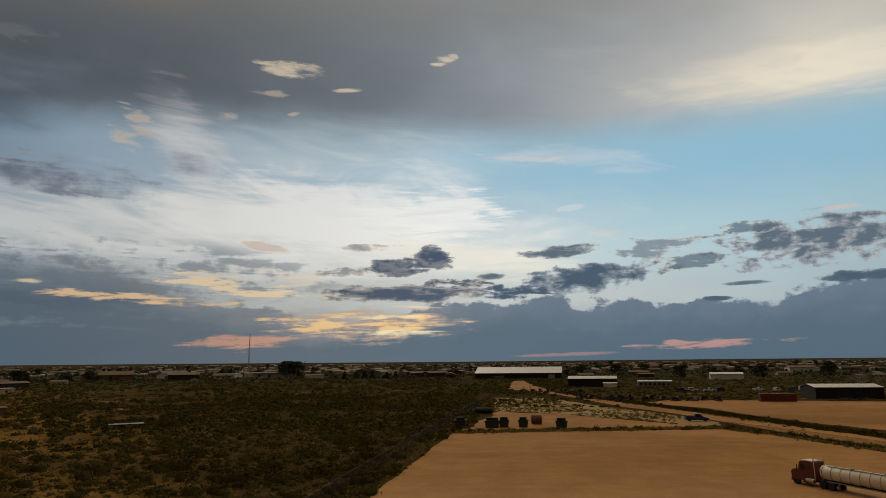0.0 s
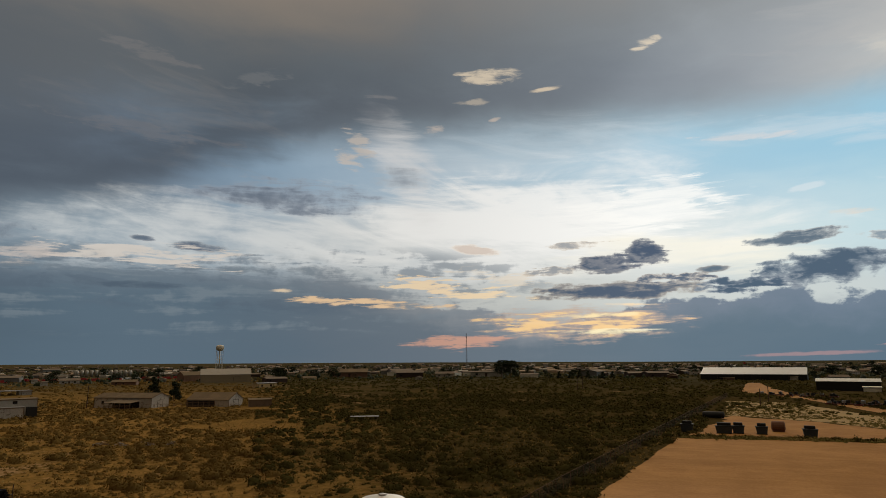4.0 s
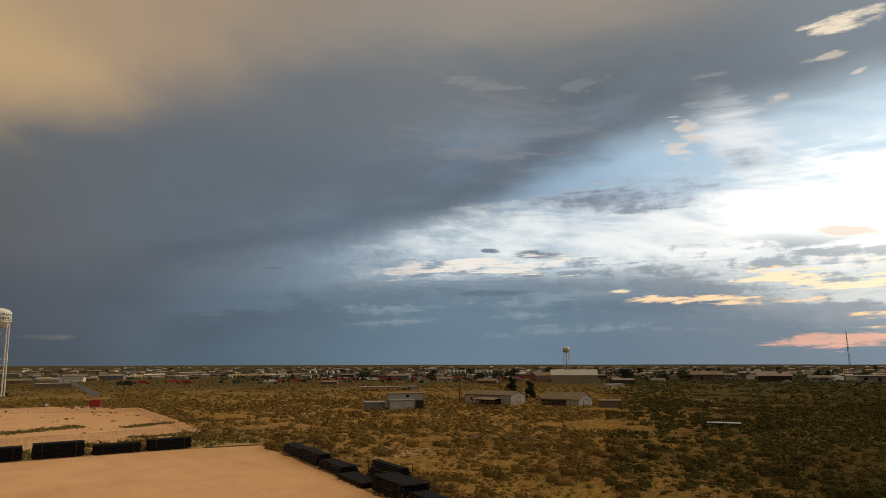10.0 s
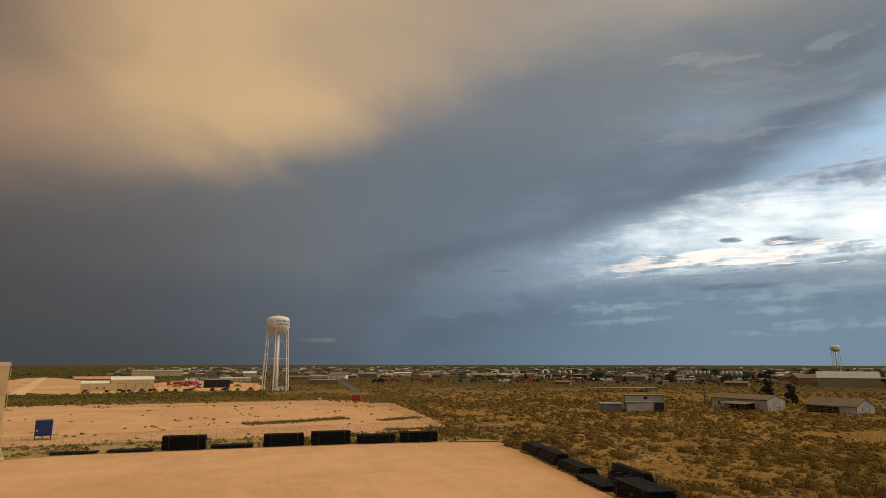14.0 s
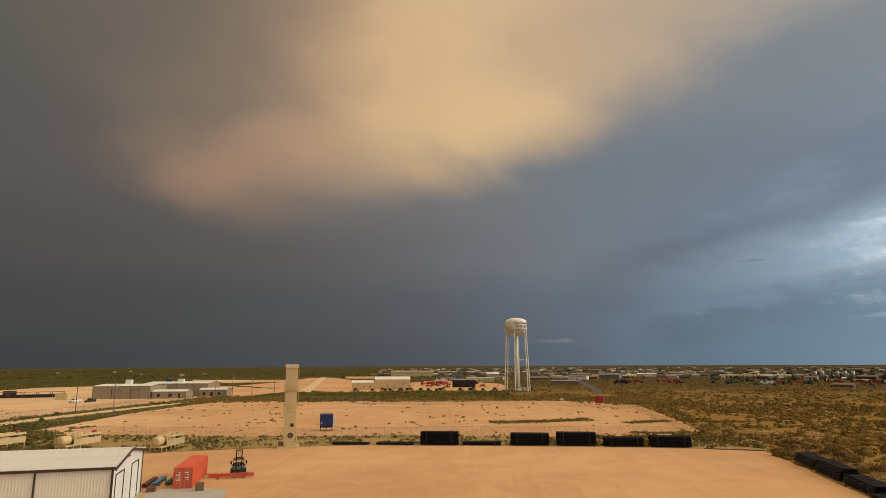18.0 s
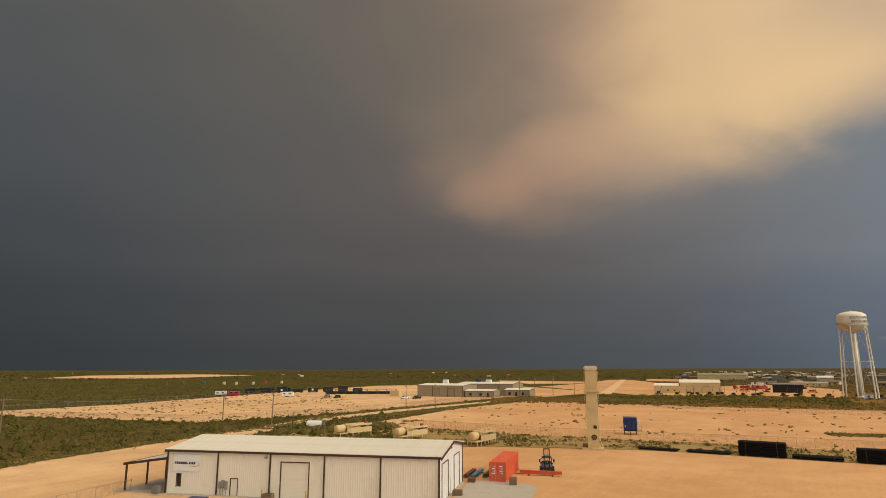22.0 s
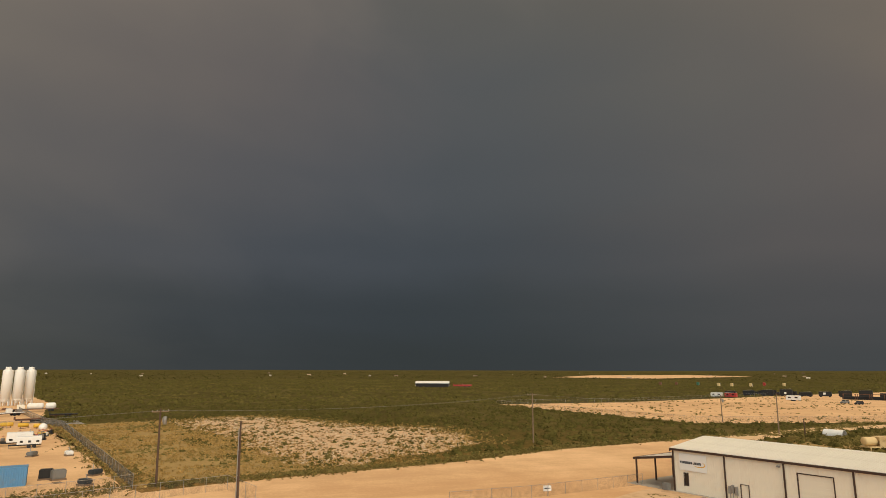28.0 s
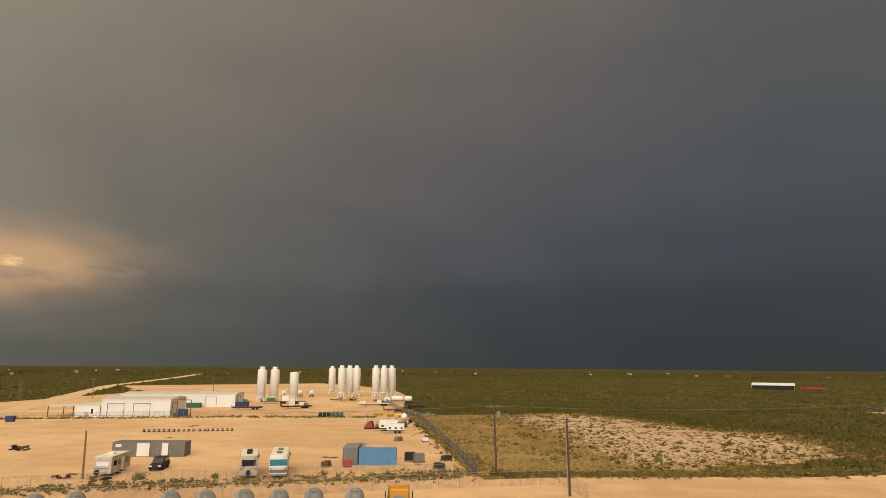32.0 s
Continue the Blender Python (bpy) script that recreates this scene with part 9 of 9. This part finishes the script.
# ---------- weeds on the bare ground, grass verges, stones ----------
def sprinkle(seed, n, outline, clump=None, scale=14.0):
    """Places within an outline, gathered where the noise is high."""
    g_ = np.random.default_rng(seed)
    a = np.array(outline)
    p = np.stack([g_.uniform(a[:, 0].min(), a[:, 0].max(), n), g_.uniform(a[:, 1].min(), a[:, 1].max(), n)], 1)
    p = p[inside(p[:, 0], p[:, 1], outline)]
    if clump is not None:
        w = np.array([noise.noise((x / scale, y / scale, seed)) + 0.4 * noise.noise((x / scale * 4, y / scale * 4, seed + 3)) for x, y in p])
        p = p[w > clump]
    return p, g_


def bank(seed, n, path, wide):
    """Places along a path, within a width of it."""
    g_ = np.random.default_rng(seed)
    spans = [math.hypot(b[0] - a[0], b[1] - a[1]) for a, b in zip(path, path[1:])]
    out = []
    for (a, b), s in zip(zip(path, path[1:]), spans):
        k = int(n * s / sum(spans))
        t, off = g_.uniform(0, 1, k), g_.normal(0, wide / 2, k)
        dx_, dy_ = (b[0] - a[0]) / s, (b[1] - a[1]) / s
        out.append(np.stack([a[0] + (b[0] - a[0]) * t - dy_ * off, a[1] + (b[1] - a[1]) * t + dx_ * off], 1))
    return np.concatenate(out), g_


STRIP = [(-131.5, -24), (-131.5, 30), (-126, 55), (-139, 61), (-151, 50), (-148, -10), (-145, -60), (-148, -108), (-118, -104), (-119, -64), (-129, -40)]
p, g_ = sprinkle(51, 5200, STRIP, -0.15)
tufts("strip_weeds", "green and yellow weeds behind the racks", M_WEED, p, g_.uniform(0.25, 0.7, len(p)), 16, 52, 0.8, 0.34, "weeds", 0.3)
p, g_ = sprinkle(53, 900, [(-150, 50), (-200, 58), (-263, 64), (-288, 55), (-286, -18), (-290, -60), (-315, -118), (-225, -120), (-152, -110), (-148, -60)], 0.12)
tufts("lot_weeds", "scattered dark green weeds on bare sand", M_WEED, p, g_.uniform(0.4, 1.05, len(p)), 24, 54, 0.6, 0.3, "weeds")
p, g_ = bank(55, 900, [(-182.7, 4), (-186, 18), (-193, 34)], 3.5)
tufts("weed_bank", "long bank of green weeds on bare sand", M_WEED, p, g_.uniform(0.3, 0.8, len(p)), 18, 56, 0.8, 0.32, "weeds")
p, g_ = bank(57, 420, [(-182, 42), (-190, 56)], 3.0)
q_, _ = bank(58, 320, [(-157, 37), (-155, 45), (-158, 52)], 2.5)
p = np.concatenate([p, q_])
tufts("weed_clumps", "low green weed clumps near the fence", M_WEED, p, g_.uniform(0.25, 0.6, len(p)), 16, 59, 0.8, 0.32, "weeds")
p, g_ = sprinkle(60, 2600, [(-112, -264), (-176, -266), (-320, -306), (-300, -240), (-200, -150), (-132, -163), (-119, -219)], 0.02, 10)
tufts("south_lot_weeds", "many small weeds on the fenced sand lot", M_WEED, p, g_.uniform(0.3, 1.0, len(p)), 16, 61, 0.6, 0.36, "weeds")
p, g_ = bank(62, 1600, [(-96, -126), (-137, -131), (-182, -144), (-236, -143), (-318, -139)], 4.0)
q_, _ = bank(63, 1500, [(-122, -112), (-150, -119), (-172, -127), (-225, -126), (-318, -124)], 5.0)
p = np.concatenate([p, q_])
tufts("road_weeds", "weedy verge along the dirt road", M_WEED, p, g_.uniform(0.3, 0.9, len(p)), 16, 64, 0.7, 0.33, "weeds")
p, g_ = sprinkle(65, 2200, [(-124, -126), (-120, -107), (-131, -98), (-170, -104), (-156, -116), (-146, -128)], -0.1)
tufts("junction_weeds", "tall green weeds round the half-round shed", M_WEED, p, g_.uniform(0.4, 1.0, len(p)), 20, 66, 0.8, 0.3, "weeds")
GRASS = [(15.5, -99), (22, -120), (53, -203), (24, -210), (14, -182), (4, -160), (-4, -130), (-12, -108), (-36, -107.5), (0, -99)]
p, g_ = sprinkle(67, 15000, GRASS, -0.25, 11)
tufts("grass_field", "tall yellow-green grass beside the slatted fence", M_STRAW, p, g_.uniform(0.2, 0.55, len(p)), 12, 68, 0.9, 0.4, "grass", 0.5)
p, g_ = sprinkle(69, 6500, GRASS, 0.08, 14)
tufts("grass_weeds", "green weeds in the dry grass", M_WEED, p, g_.uniform(0.3, 0.8, len(p)), 14, 70, 0.7, 0.34, "weeds")
p, g_ = sprinkle(71, 10000, SOIL, -0.12, 8)
tufts("soil_shrubs", "sparse brown shrubs on stony soil", M_LEAF_W, p, g_.uniform(0.12, 0.5, len(p)), 9, 72, 0.6, 0.33, "shrubs")
p, g_ = sprinkle(73, 1700, SOIL, -0.1, 12)
tufts("soil_greens", "sparse green shrubs on stony soil", M_LEAF_S, p, 0.15 + 0.9 * g_.uniform(0, 1, len(p)) ** 2, 16, 74, 0.6, 0.33, "shrubs")
p, g_ = bank(101, 1300, SOIL + SOIL[:1], 13.0)
p = p[p[:, 1] < -104]
tufts("soil_rim_shrubs", "olive shrubs creeping over the rim of the stony soil", M_LEAF_S, p, 0.2 + 1.0 * g_.uniform(0, 1, len(p)) ** 1.7, 13, 102, 0.7, 0.28, "shrubs")
p, g_ = bank(103, 3600, SOIL + SOIL[:1], 9.0)
p = p[p[:, 1] < -104]
tufts("soil_rim_grass", "straw grass along the rim of the stony soil", M_STRAW, p, g_.uniform(0.2, 0.5, len(p)), 10, 104, 0.8, 0.4, "grass", 0.5)
p, g_ = sprinkle(105, 240, [(6, 143.5), (64, 146), (68, 130), (70, 122), (66, 142)], None)
q_, _ = bank(106, 150, [(2, 143), (20, 144.6), (64, 146), (70, 129), (76, 107), (100, 42)], 2.0)
p = np.concatenate([p, q_])
tufts("edge_bushes", "dark round bushes along the yard's north edge", M_LEAF, p, np.random.default_rng(107).uniform(0.4, 1.5, len(p)), 60, 107, 0.8, 0.2, "shrubs")
p, g_ = sprinkle(108, 5200, [(-284, -84), (-304, -28), (-316, 20), (-400, 18), (-402, -37), (-381, -79), (-381, -108)], -0.35, 18)
tufts("hedge_shrubs", "dense green mesquite thicket before the steel halls", M_LEAF_S, p, g_.uniform(0.6, 1.7, len(p)), 12, 109, 0.85, 0.3, "shrubs")
p, g_ = sprinkle(75, 5000, SOIL)
tufts("stones", "pale caliche stones scattered on the soil", M_ROCK, p, g_.uniform(0.12, 0.4, len(p)), 7, 76, 0.5, 0.9, "stones")
p, g_ = bank(77, 2200, [(12, -97), (0, -99.5), (-34, -107.5), (-62, -119), (-95, -126)], 2.6)
tufts("verge_weeds", "weedy verge along the broad road", M_WEED, p, g_.uniform(0.25, 0.7, len(p)), 14, 78, 0.7, 0.36, "weeds", 0.2)
p, g_ = bank(79, 800, [(72, -68), (59.6, -75.8), (46.2, -81), (32.4, -87.4), (14, -95.5)], 3.6)
q_, _ = bank(80, 500, [(28, -92), (14, -100), (20, -118), (30, -142), (46, -190)], 3.5)
p = np.concatenate([p, q_])
tufts("fence_weeds", "yellow-green weeds along the yard fence", M_WEED, p, g_.uniform(0.2, 0.7, len(p)), 14, 81, 0.7, 0.36, "weeds", 0.2)
p, g_ = bank(82, 700, [(190, -146), (150, -161), (105, -181), (60, -193)], 3.0)
tufts("yard_weeds", "thin line of weeds across the sandy yard", M_WEED, p, g_.uniform(0.3, 0.9, len(p)), 12, 83, 0.6, 0.36, "weeds")
p, g_ = sprinkle(84, 5000, [(16, 200), (21, 266), (42, 260), (56, 205), (66, 180), (67, 158), (64, 147), (6, 143), (8, 146), (60, 149), (36, 186)], -0.15)
tufts("north_weeds", "dry weeds round the bins and the road", M_WEED, p, g_.uniform(0.25, 0.8, len(p)), 14, 85, 0.7, 0.36, "weeds")
p, g_ = bank(86, 2600, [(2, 142.5), (20, 144), (64, 145.5), (70, 129), (76, 107), (100, 42)], 2.6)
tufts("edge_weeds", "dark weedy verge along the yard's north edge", M_WEED, p, g_.uniform(0.3, 0.9, len(p)), 16, 87, 0.8, 0.34, "weeds")
p, g_ = bank(88, 2600, [(90, 124), (83, 150), (80, 172), (75, 200), (67, 236), (57, 300)], 4.0)
tufts("lane_weeds", "dark shrubs along the dirt road", M_LEAF, p, g_.uniform(0.3, 1.0, len(p)), 14, 89, 0.7, 0.36, "shrubs")
p, g_ = bank(90, 8000, [(-300, -140), (-310, -80), (-318, -20), (-330, 60), (-270, 78)], 22)
tufts("west_thicket", "dark green thicket before the water tower", M_LEAF_W, p, g_.uniform(0.5, 1.3, len(p)), 8, 91, 0.8, 0.3, "shrubs")
p, g_ = sprinkle(92, 1500, [(-52, -73), (-68, -36), (-62, -34), (-40, -68)], -0.05, 5)
tufts("shop_weeds", "green weeds on stony soil by the workshop", M_WEED, p, g_.uniform(0.12, 0.4, len(p)), 14, 93, 0.7, 0.38, "weeds")
pad("soil_by_shop", "strip of reddish stony soil by the workshop", M_PALE, [(-54, -76), (-57, -72), (-61, -58), (-66, -40), (-62, -36), (-52, -50), (-42, -70)], 0.045, 1.2, False)
bush = thing("bush", "single round green bush on pale soil", "bush", -14.7, -114.9)
p = np.zeros((1, 2))
leafy_ob = tufts("foliage", "dense green leaves", M_WEED, p, np.array([1.0]), 620, 94, 1.9, 0.12)
leafy_ob.parent = bush
for key in ("kind", "category"):
    del leafy_ob[key]
part("stem", rod((0, 0, -0.1), (0, 0, 1.0), 0.05, 6, 0.02), M_BARK, bush)


# ---------- loose things about the neighbouring yard ----------
def flatbed(label, x, y, turn, long, skin, loads=()):
    t = thing("flatbed_trailer", label, "trailer", x, y, turn, "flatbed trailers")
    part("bed", box(0, -1.2, 0.95, long, 1.2, 1.12), skin, t)
    for yy in (-0.5, 0.5):
        part("beam", box(0.3, yy - 0.08, 0.62, long - 0.3, yy + 0.08, 0.95), M_RUST, t)
    part("headboard", box(0, -1.2, 1.12, 0.1, 1.2, 1.8), skin, t)
    part("landing_leg", box(long * 0.22, -0.6, 0, long * 0.22 + 0.14, -0.46, 0.7, box(long * 0.22, 0.46, 0, long * 0.22 + 0.14, 0.6, 0.7)), M_RUST, t)
    for xx in (long - 3.4, long - 2.1):
        for yy in (-1.0, 1.0):
            wheel(t, xx, yy, 0.48, 0.36)
    for a, b, h, m in loads:
        part("load", box(a, -0.9, 1.12, b, 0.9, 1.12 + h, bevel=0.08), m, t)
    return t


flatbed("rusty flatbed trailer before the silos", 119.5, -209.5, 206, 11.0, M_RUST)
flatbed("dark flatbed trailer with a cream cabinet", 105.0, -219.0, 222, 12.0, M_BROWN, [(3.2, 5.0, 2.8, M_CREAM), (7.0, 8.6, 1.2, M_WHITE), (9.2, 10.4, 0.9, M_STEEL)])
flatbed("white trailer loaded with equipment by the silos", 82.0, -241.0, 221, 13.5, M_WHITE, [(0.8, 2.6, 1.0, M_CREAM), (8.0, 9.4, 1.3, M_SILO), (11.0, 12.4, 0.8, M_STEEL)])
flatbed("long tan trailer beside the silos", 107.0, -273.0, 222, 14.0, M_TAN, [(9.0, 10.2, 0.8, M_YELLOW), (11.4, 12.2, 0.6, M_RED)])
flatbed("black flat trailer by the slatted fence", 60.5, -235.5, 190, 8.0, M_BLACK)
flatbed("rusty flat trailer by the slatted fence", 64.0, -214.5, 206, 8.0, M_RUST)
belt = thing("belt_conveyor", "tan inclined belt conveyor beside the silos", "conveyor", 101.0, -271.0, 222)
part("belt", prism([(0, 0.6), (0.2, 0.4), (9.0, 4.4), (8.9, 4.8)], -0.5, 0.5, along="Y"), M_TAN, belt)
for xx, z in ((2.0, 1.2), (6.4, 3.1)):
    for yy in (-0.6, 0.6):
        part("leg", rod((xx, yy, 0), (xx, yy * 0.7, z), 0.07, 6), M_TAN, belt)
part("hopper", prism([(-0.9, 1.7), (0.9, 1.7), (0.4, 0.5), (-0.4, 0.5)], -0.7, 0.7, along="Y"), M_STEEL, belt)
part("motor", box(8.2, 0.5, 4.0, 8.9, 1.0, 4.5, bevel=0.06), M_GREY, belt)
for x, y, m, label in ((138.6, -229.5, M_NAVY, "navy blue engine unit on a skid"), (134.0, -238.0, M_GREEN, "green machine with pipes on a skid")):
    e = thing("engine_unit", label, "machine", x, y, 197)
    part("skid", box(0, -1.0, 0, 5.4, 1.0, 0.3), M_BLACK, e)
    part("housing", box(0.4, -0.8, 0.3, 3.6, 0.8, 2.3, bevel=0.12), m, e)
    part("radiator", box(4.0, -0.8, 0.3, 4.5, 0.8, 2.1), M_GREY, e)
    part("exhaust", rod((1.4, 0.2, 2.3), (1.4, 0.2, 3.2), 0.09, 8), M_RUST, e)
    part("manifold", rod((4.6, 0, 1.0), (5.9, 0, 1.5), 0.16, 8), m, e)
rng_c = random.Random(41)
# the crowded corner of pumps and valves
for i in range(14):
    x, y = 42.5 + rng_c.uniform(0, 9.0), -160.0 - rng_c.uniform(0, 17.0)
    m = rng_c.choice((M_BLACK, M_STEEL, M_GREY, M_RED, M_YELLOW, M_WHITE))
    e = thing("valve_block", "small oily valve block among the pumps", "valve", x, y, rng_c.uniform(0, 180), "valve blocks by the pumps")
    part("base", box(-0.6, -0.4, 0, 0.6, 0.4, 0.25), M_BLACK, e)
    part("body", box(-0.35, -0.3, 0.25, 0.35, 0.3, 0.95, bevel=0.08), m, e)
    part("stem", rod((0, 0, 0.95), (0, 0, 1.35), 0.05, 6), M_STEEL, e)
    part("hand_wheel", lathe([(0.26, -0.03), (0.3, 0), (0.26, 0.03), (0.05, 0.0)], 12, at=(0, 0, 1.37)), M_RED, e)
for i in range(9):
    x, y = rng_c.choice(((38.5, -104.0), (41.0, -108.0), (30.5, -113.0), (27.0, -112.0), (24.5, -104.5), (88.0, -128.0), (97.0, -152.0), (116.0, -205.0), (57.0, -196.0)))
    x, y = x + rng_c.uniform(-1.5, 1.5), y + rng_c.uniform(-1.5, 1.5)
    e = thing("timber_pallet", "worn timber pallet lying on the sand", "pallet", x, y, rng_c.uniform(0, 180), "pallets on the sand")
    for k in range(5):
        part("board", box(-0.6, -0.5 + k * 0.22, 0.1, 0.6, -0.38 + k * 0.22, 0.13), M_WOOD, e)
    for xx in (-0.5, 0.0, 0.5):
        part("bearer", box(xx - 0.05, -0.5, 0, xx + 0.05, 0.5, 0.1), M_WOOD, e)
for x, y, r in ((59.9, -81.3, 1.4), (50.0, -84.5, 0.8), (42.0, -88.0, 0.9), (36.0, -90.5, 0.8), (27.0, -93.5, 0.7), (66.0, -79.5, 0.7)):
    b = thing("bush", "round yellow-green desert bush at the fence", "bush", x, y, 0, "bushes along the fence")
    f = tufts("foliage", "", M_WEED, np.zeros((1, 2)), np.array([r]), 260, int(x * 10), 1.1, 0.16)
    f.parent = b
    for key in ("kind", "category"):
        if key in f:
            del f[key]
    part("stem", rod((0, 0, -0.1), (0, 0, r * 0.7), 0.05, 6, 0.02), M_BARK, b)
# weeds and debris caught along the bottom of the slatted fence
p, g_r = [], np.random.default_rng(97)
p = np.stack([13.0 + np.linspace(0, 33, 500) + g_r.normal(0, 0.9, 500), -96.0 - np.linspace(0, 98, 500)], 1)
tufts("fence_foot_weeds", "yellow-green weeds along the slatted fence", M_STRAW, p, g_r.uniform(0.25, 0.7, 500), 14, 98, 0.7, 0.34, "weeds")


# the farthest houses of the town, too small to tell apart singly
def far_houses(label, material, seed, count, grow, bears=(-40, 99), nearest=820):
    dice = np.random.default_rng(seed)
    verts, faces = [], []
    for _ in range(count):
        b, r = dice.uniform(*bears), nearest + (2320 - nearest) * dice.uniform(0, 1) ** 1.3
        if 84 < b < 100 and r < 1000:
            continue
        x, y = at(b, r)
        z, a = rise(x, y), radians(b + dice.choice((0, 90, 12, -20)))
        w, d, e = dice.uniform(4, 9) * grow, dice.uniform(3, 5) * grow, dice.uniform(2.4, 3.4) * grow ** 0.5
        k = len(verts)
        for px, py, pz in ((-w, -d, 0), (w, -d, 0), (w, d, 0), (-w, d, 0), (-w, -d, e), (w, -d, e), (w, d, e), (-w, d, e), (-w, 0, e * 1.4), (w, 0, e * 1.4)):
            verts.append((x + px * math.cos(a) - py * math.sin(a), y + px * math.sin(a) + py * math.cos(a), z + pz))
        faces += [(k, k + 1, k + 5, k + 4), (k + 2, k + 3, k + 7, k + 6), (k + 1, k + 2, k + 6, k + 9, k + 5), (k + 3, k, k + 4, k + 8, k + 7), (k + 4, k + 5, k + 9, k + 8), (k + 6, k + 7, k + 8, k + 9)]
    me = bpy.data.meshes.new("distant_houses")
    me.from_pydata(verts, [], faces)
    me.materials.append(material)
    return tagged(new("distant_houses", me), label, "houses", kind="stuff")


M_FARWALL = stuff("far_house_walls", (0.30, 0.22, 0.15), 0.85, 0, 0.3, 0.3, island=1.1, spec=0.1)
M_FARPALE = stuff("far_pale_sheds", (0.48, 0.43, 0.36), 0.8, 0, 0.2, 0.3, island=0.8, spec=0.1)
M_FARDARK = stuff("far_shaded_sheds", (0.085, 0.068, 0.055), 0.85, 0, 0.3, 0.3, island=1.0, spec=0.1)
far_houses("crowd of small brown houses across the plain", M_FARWALL, 301, 620, 0.9)
far_houses("pale sheds and trailers scattered in the town", M_FARPALE, 302, 330, 0.65)
far_houses("dark sheds and parked trucks about the town", M_FARDARK, 303, 620, 0.7)
far_houses("white trailers and tanks about the town", M_WHITE, 304, 90, 0.45)
far_houses("lonely white sites far off in the green plain", M_FARPALE, 305, 16, 0.4, (112, 228), 1200)
far_houses("lonely dull sites far off in the green plain", M_FARWALL, 306, 24, 0.5, (112, 228), 1100)
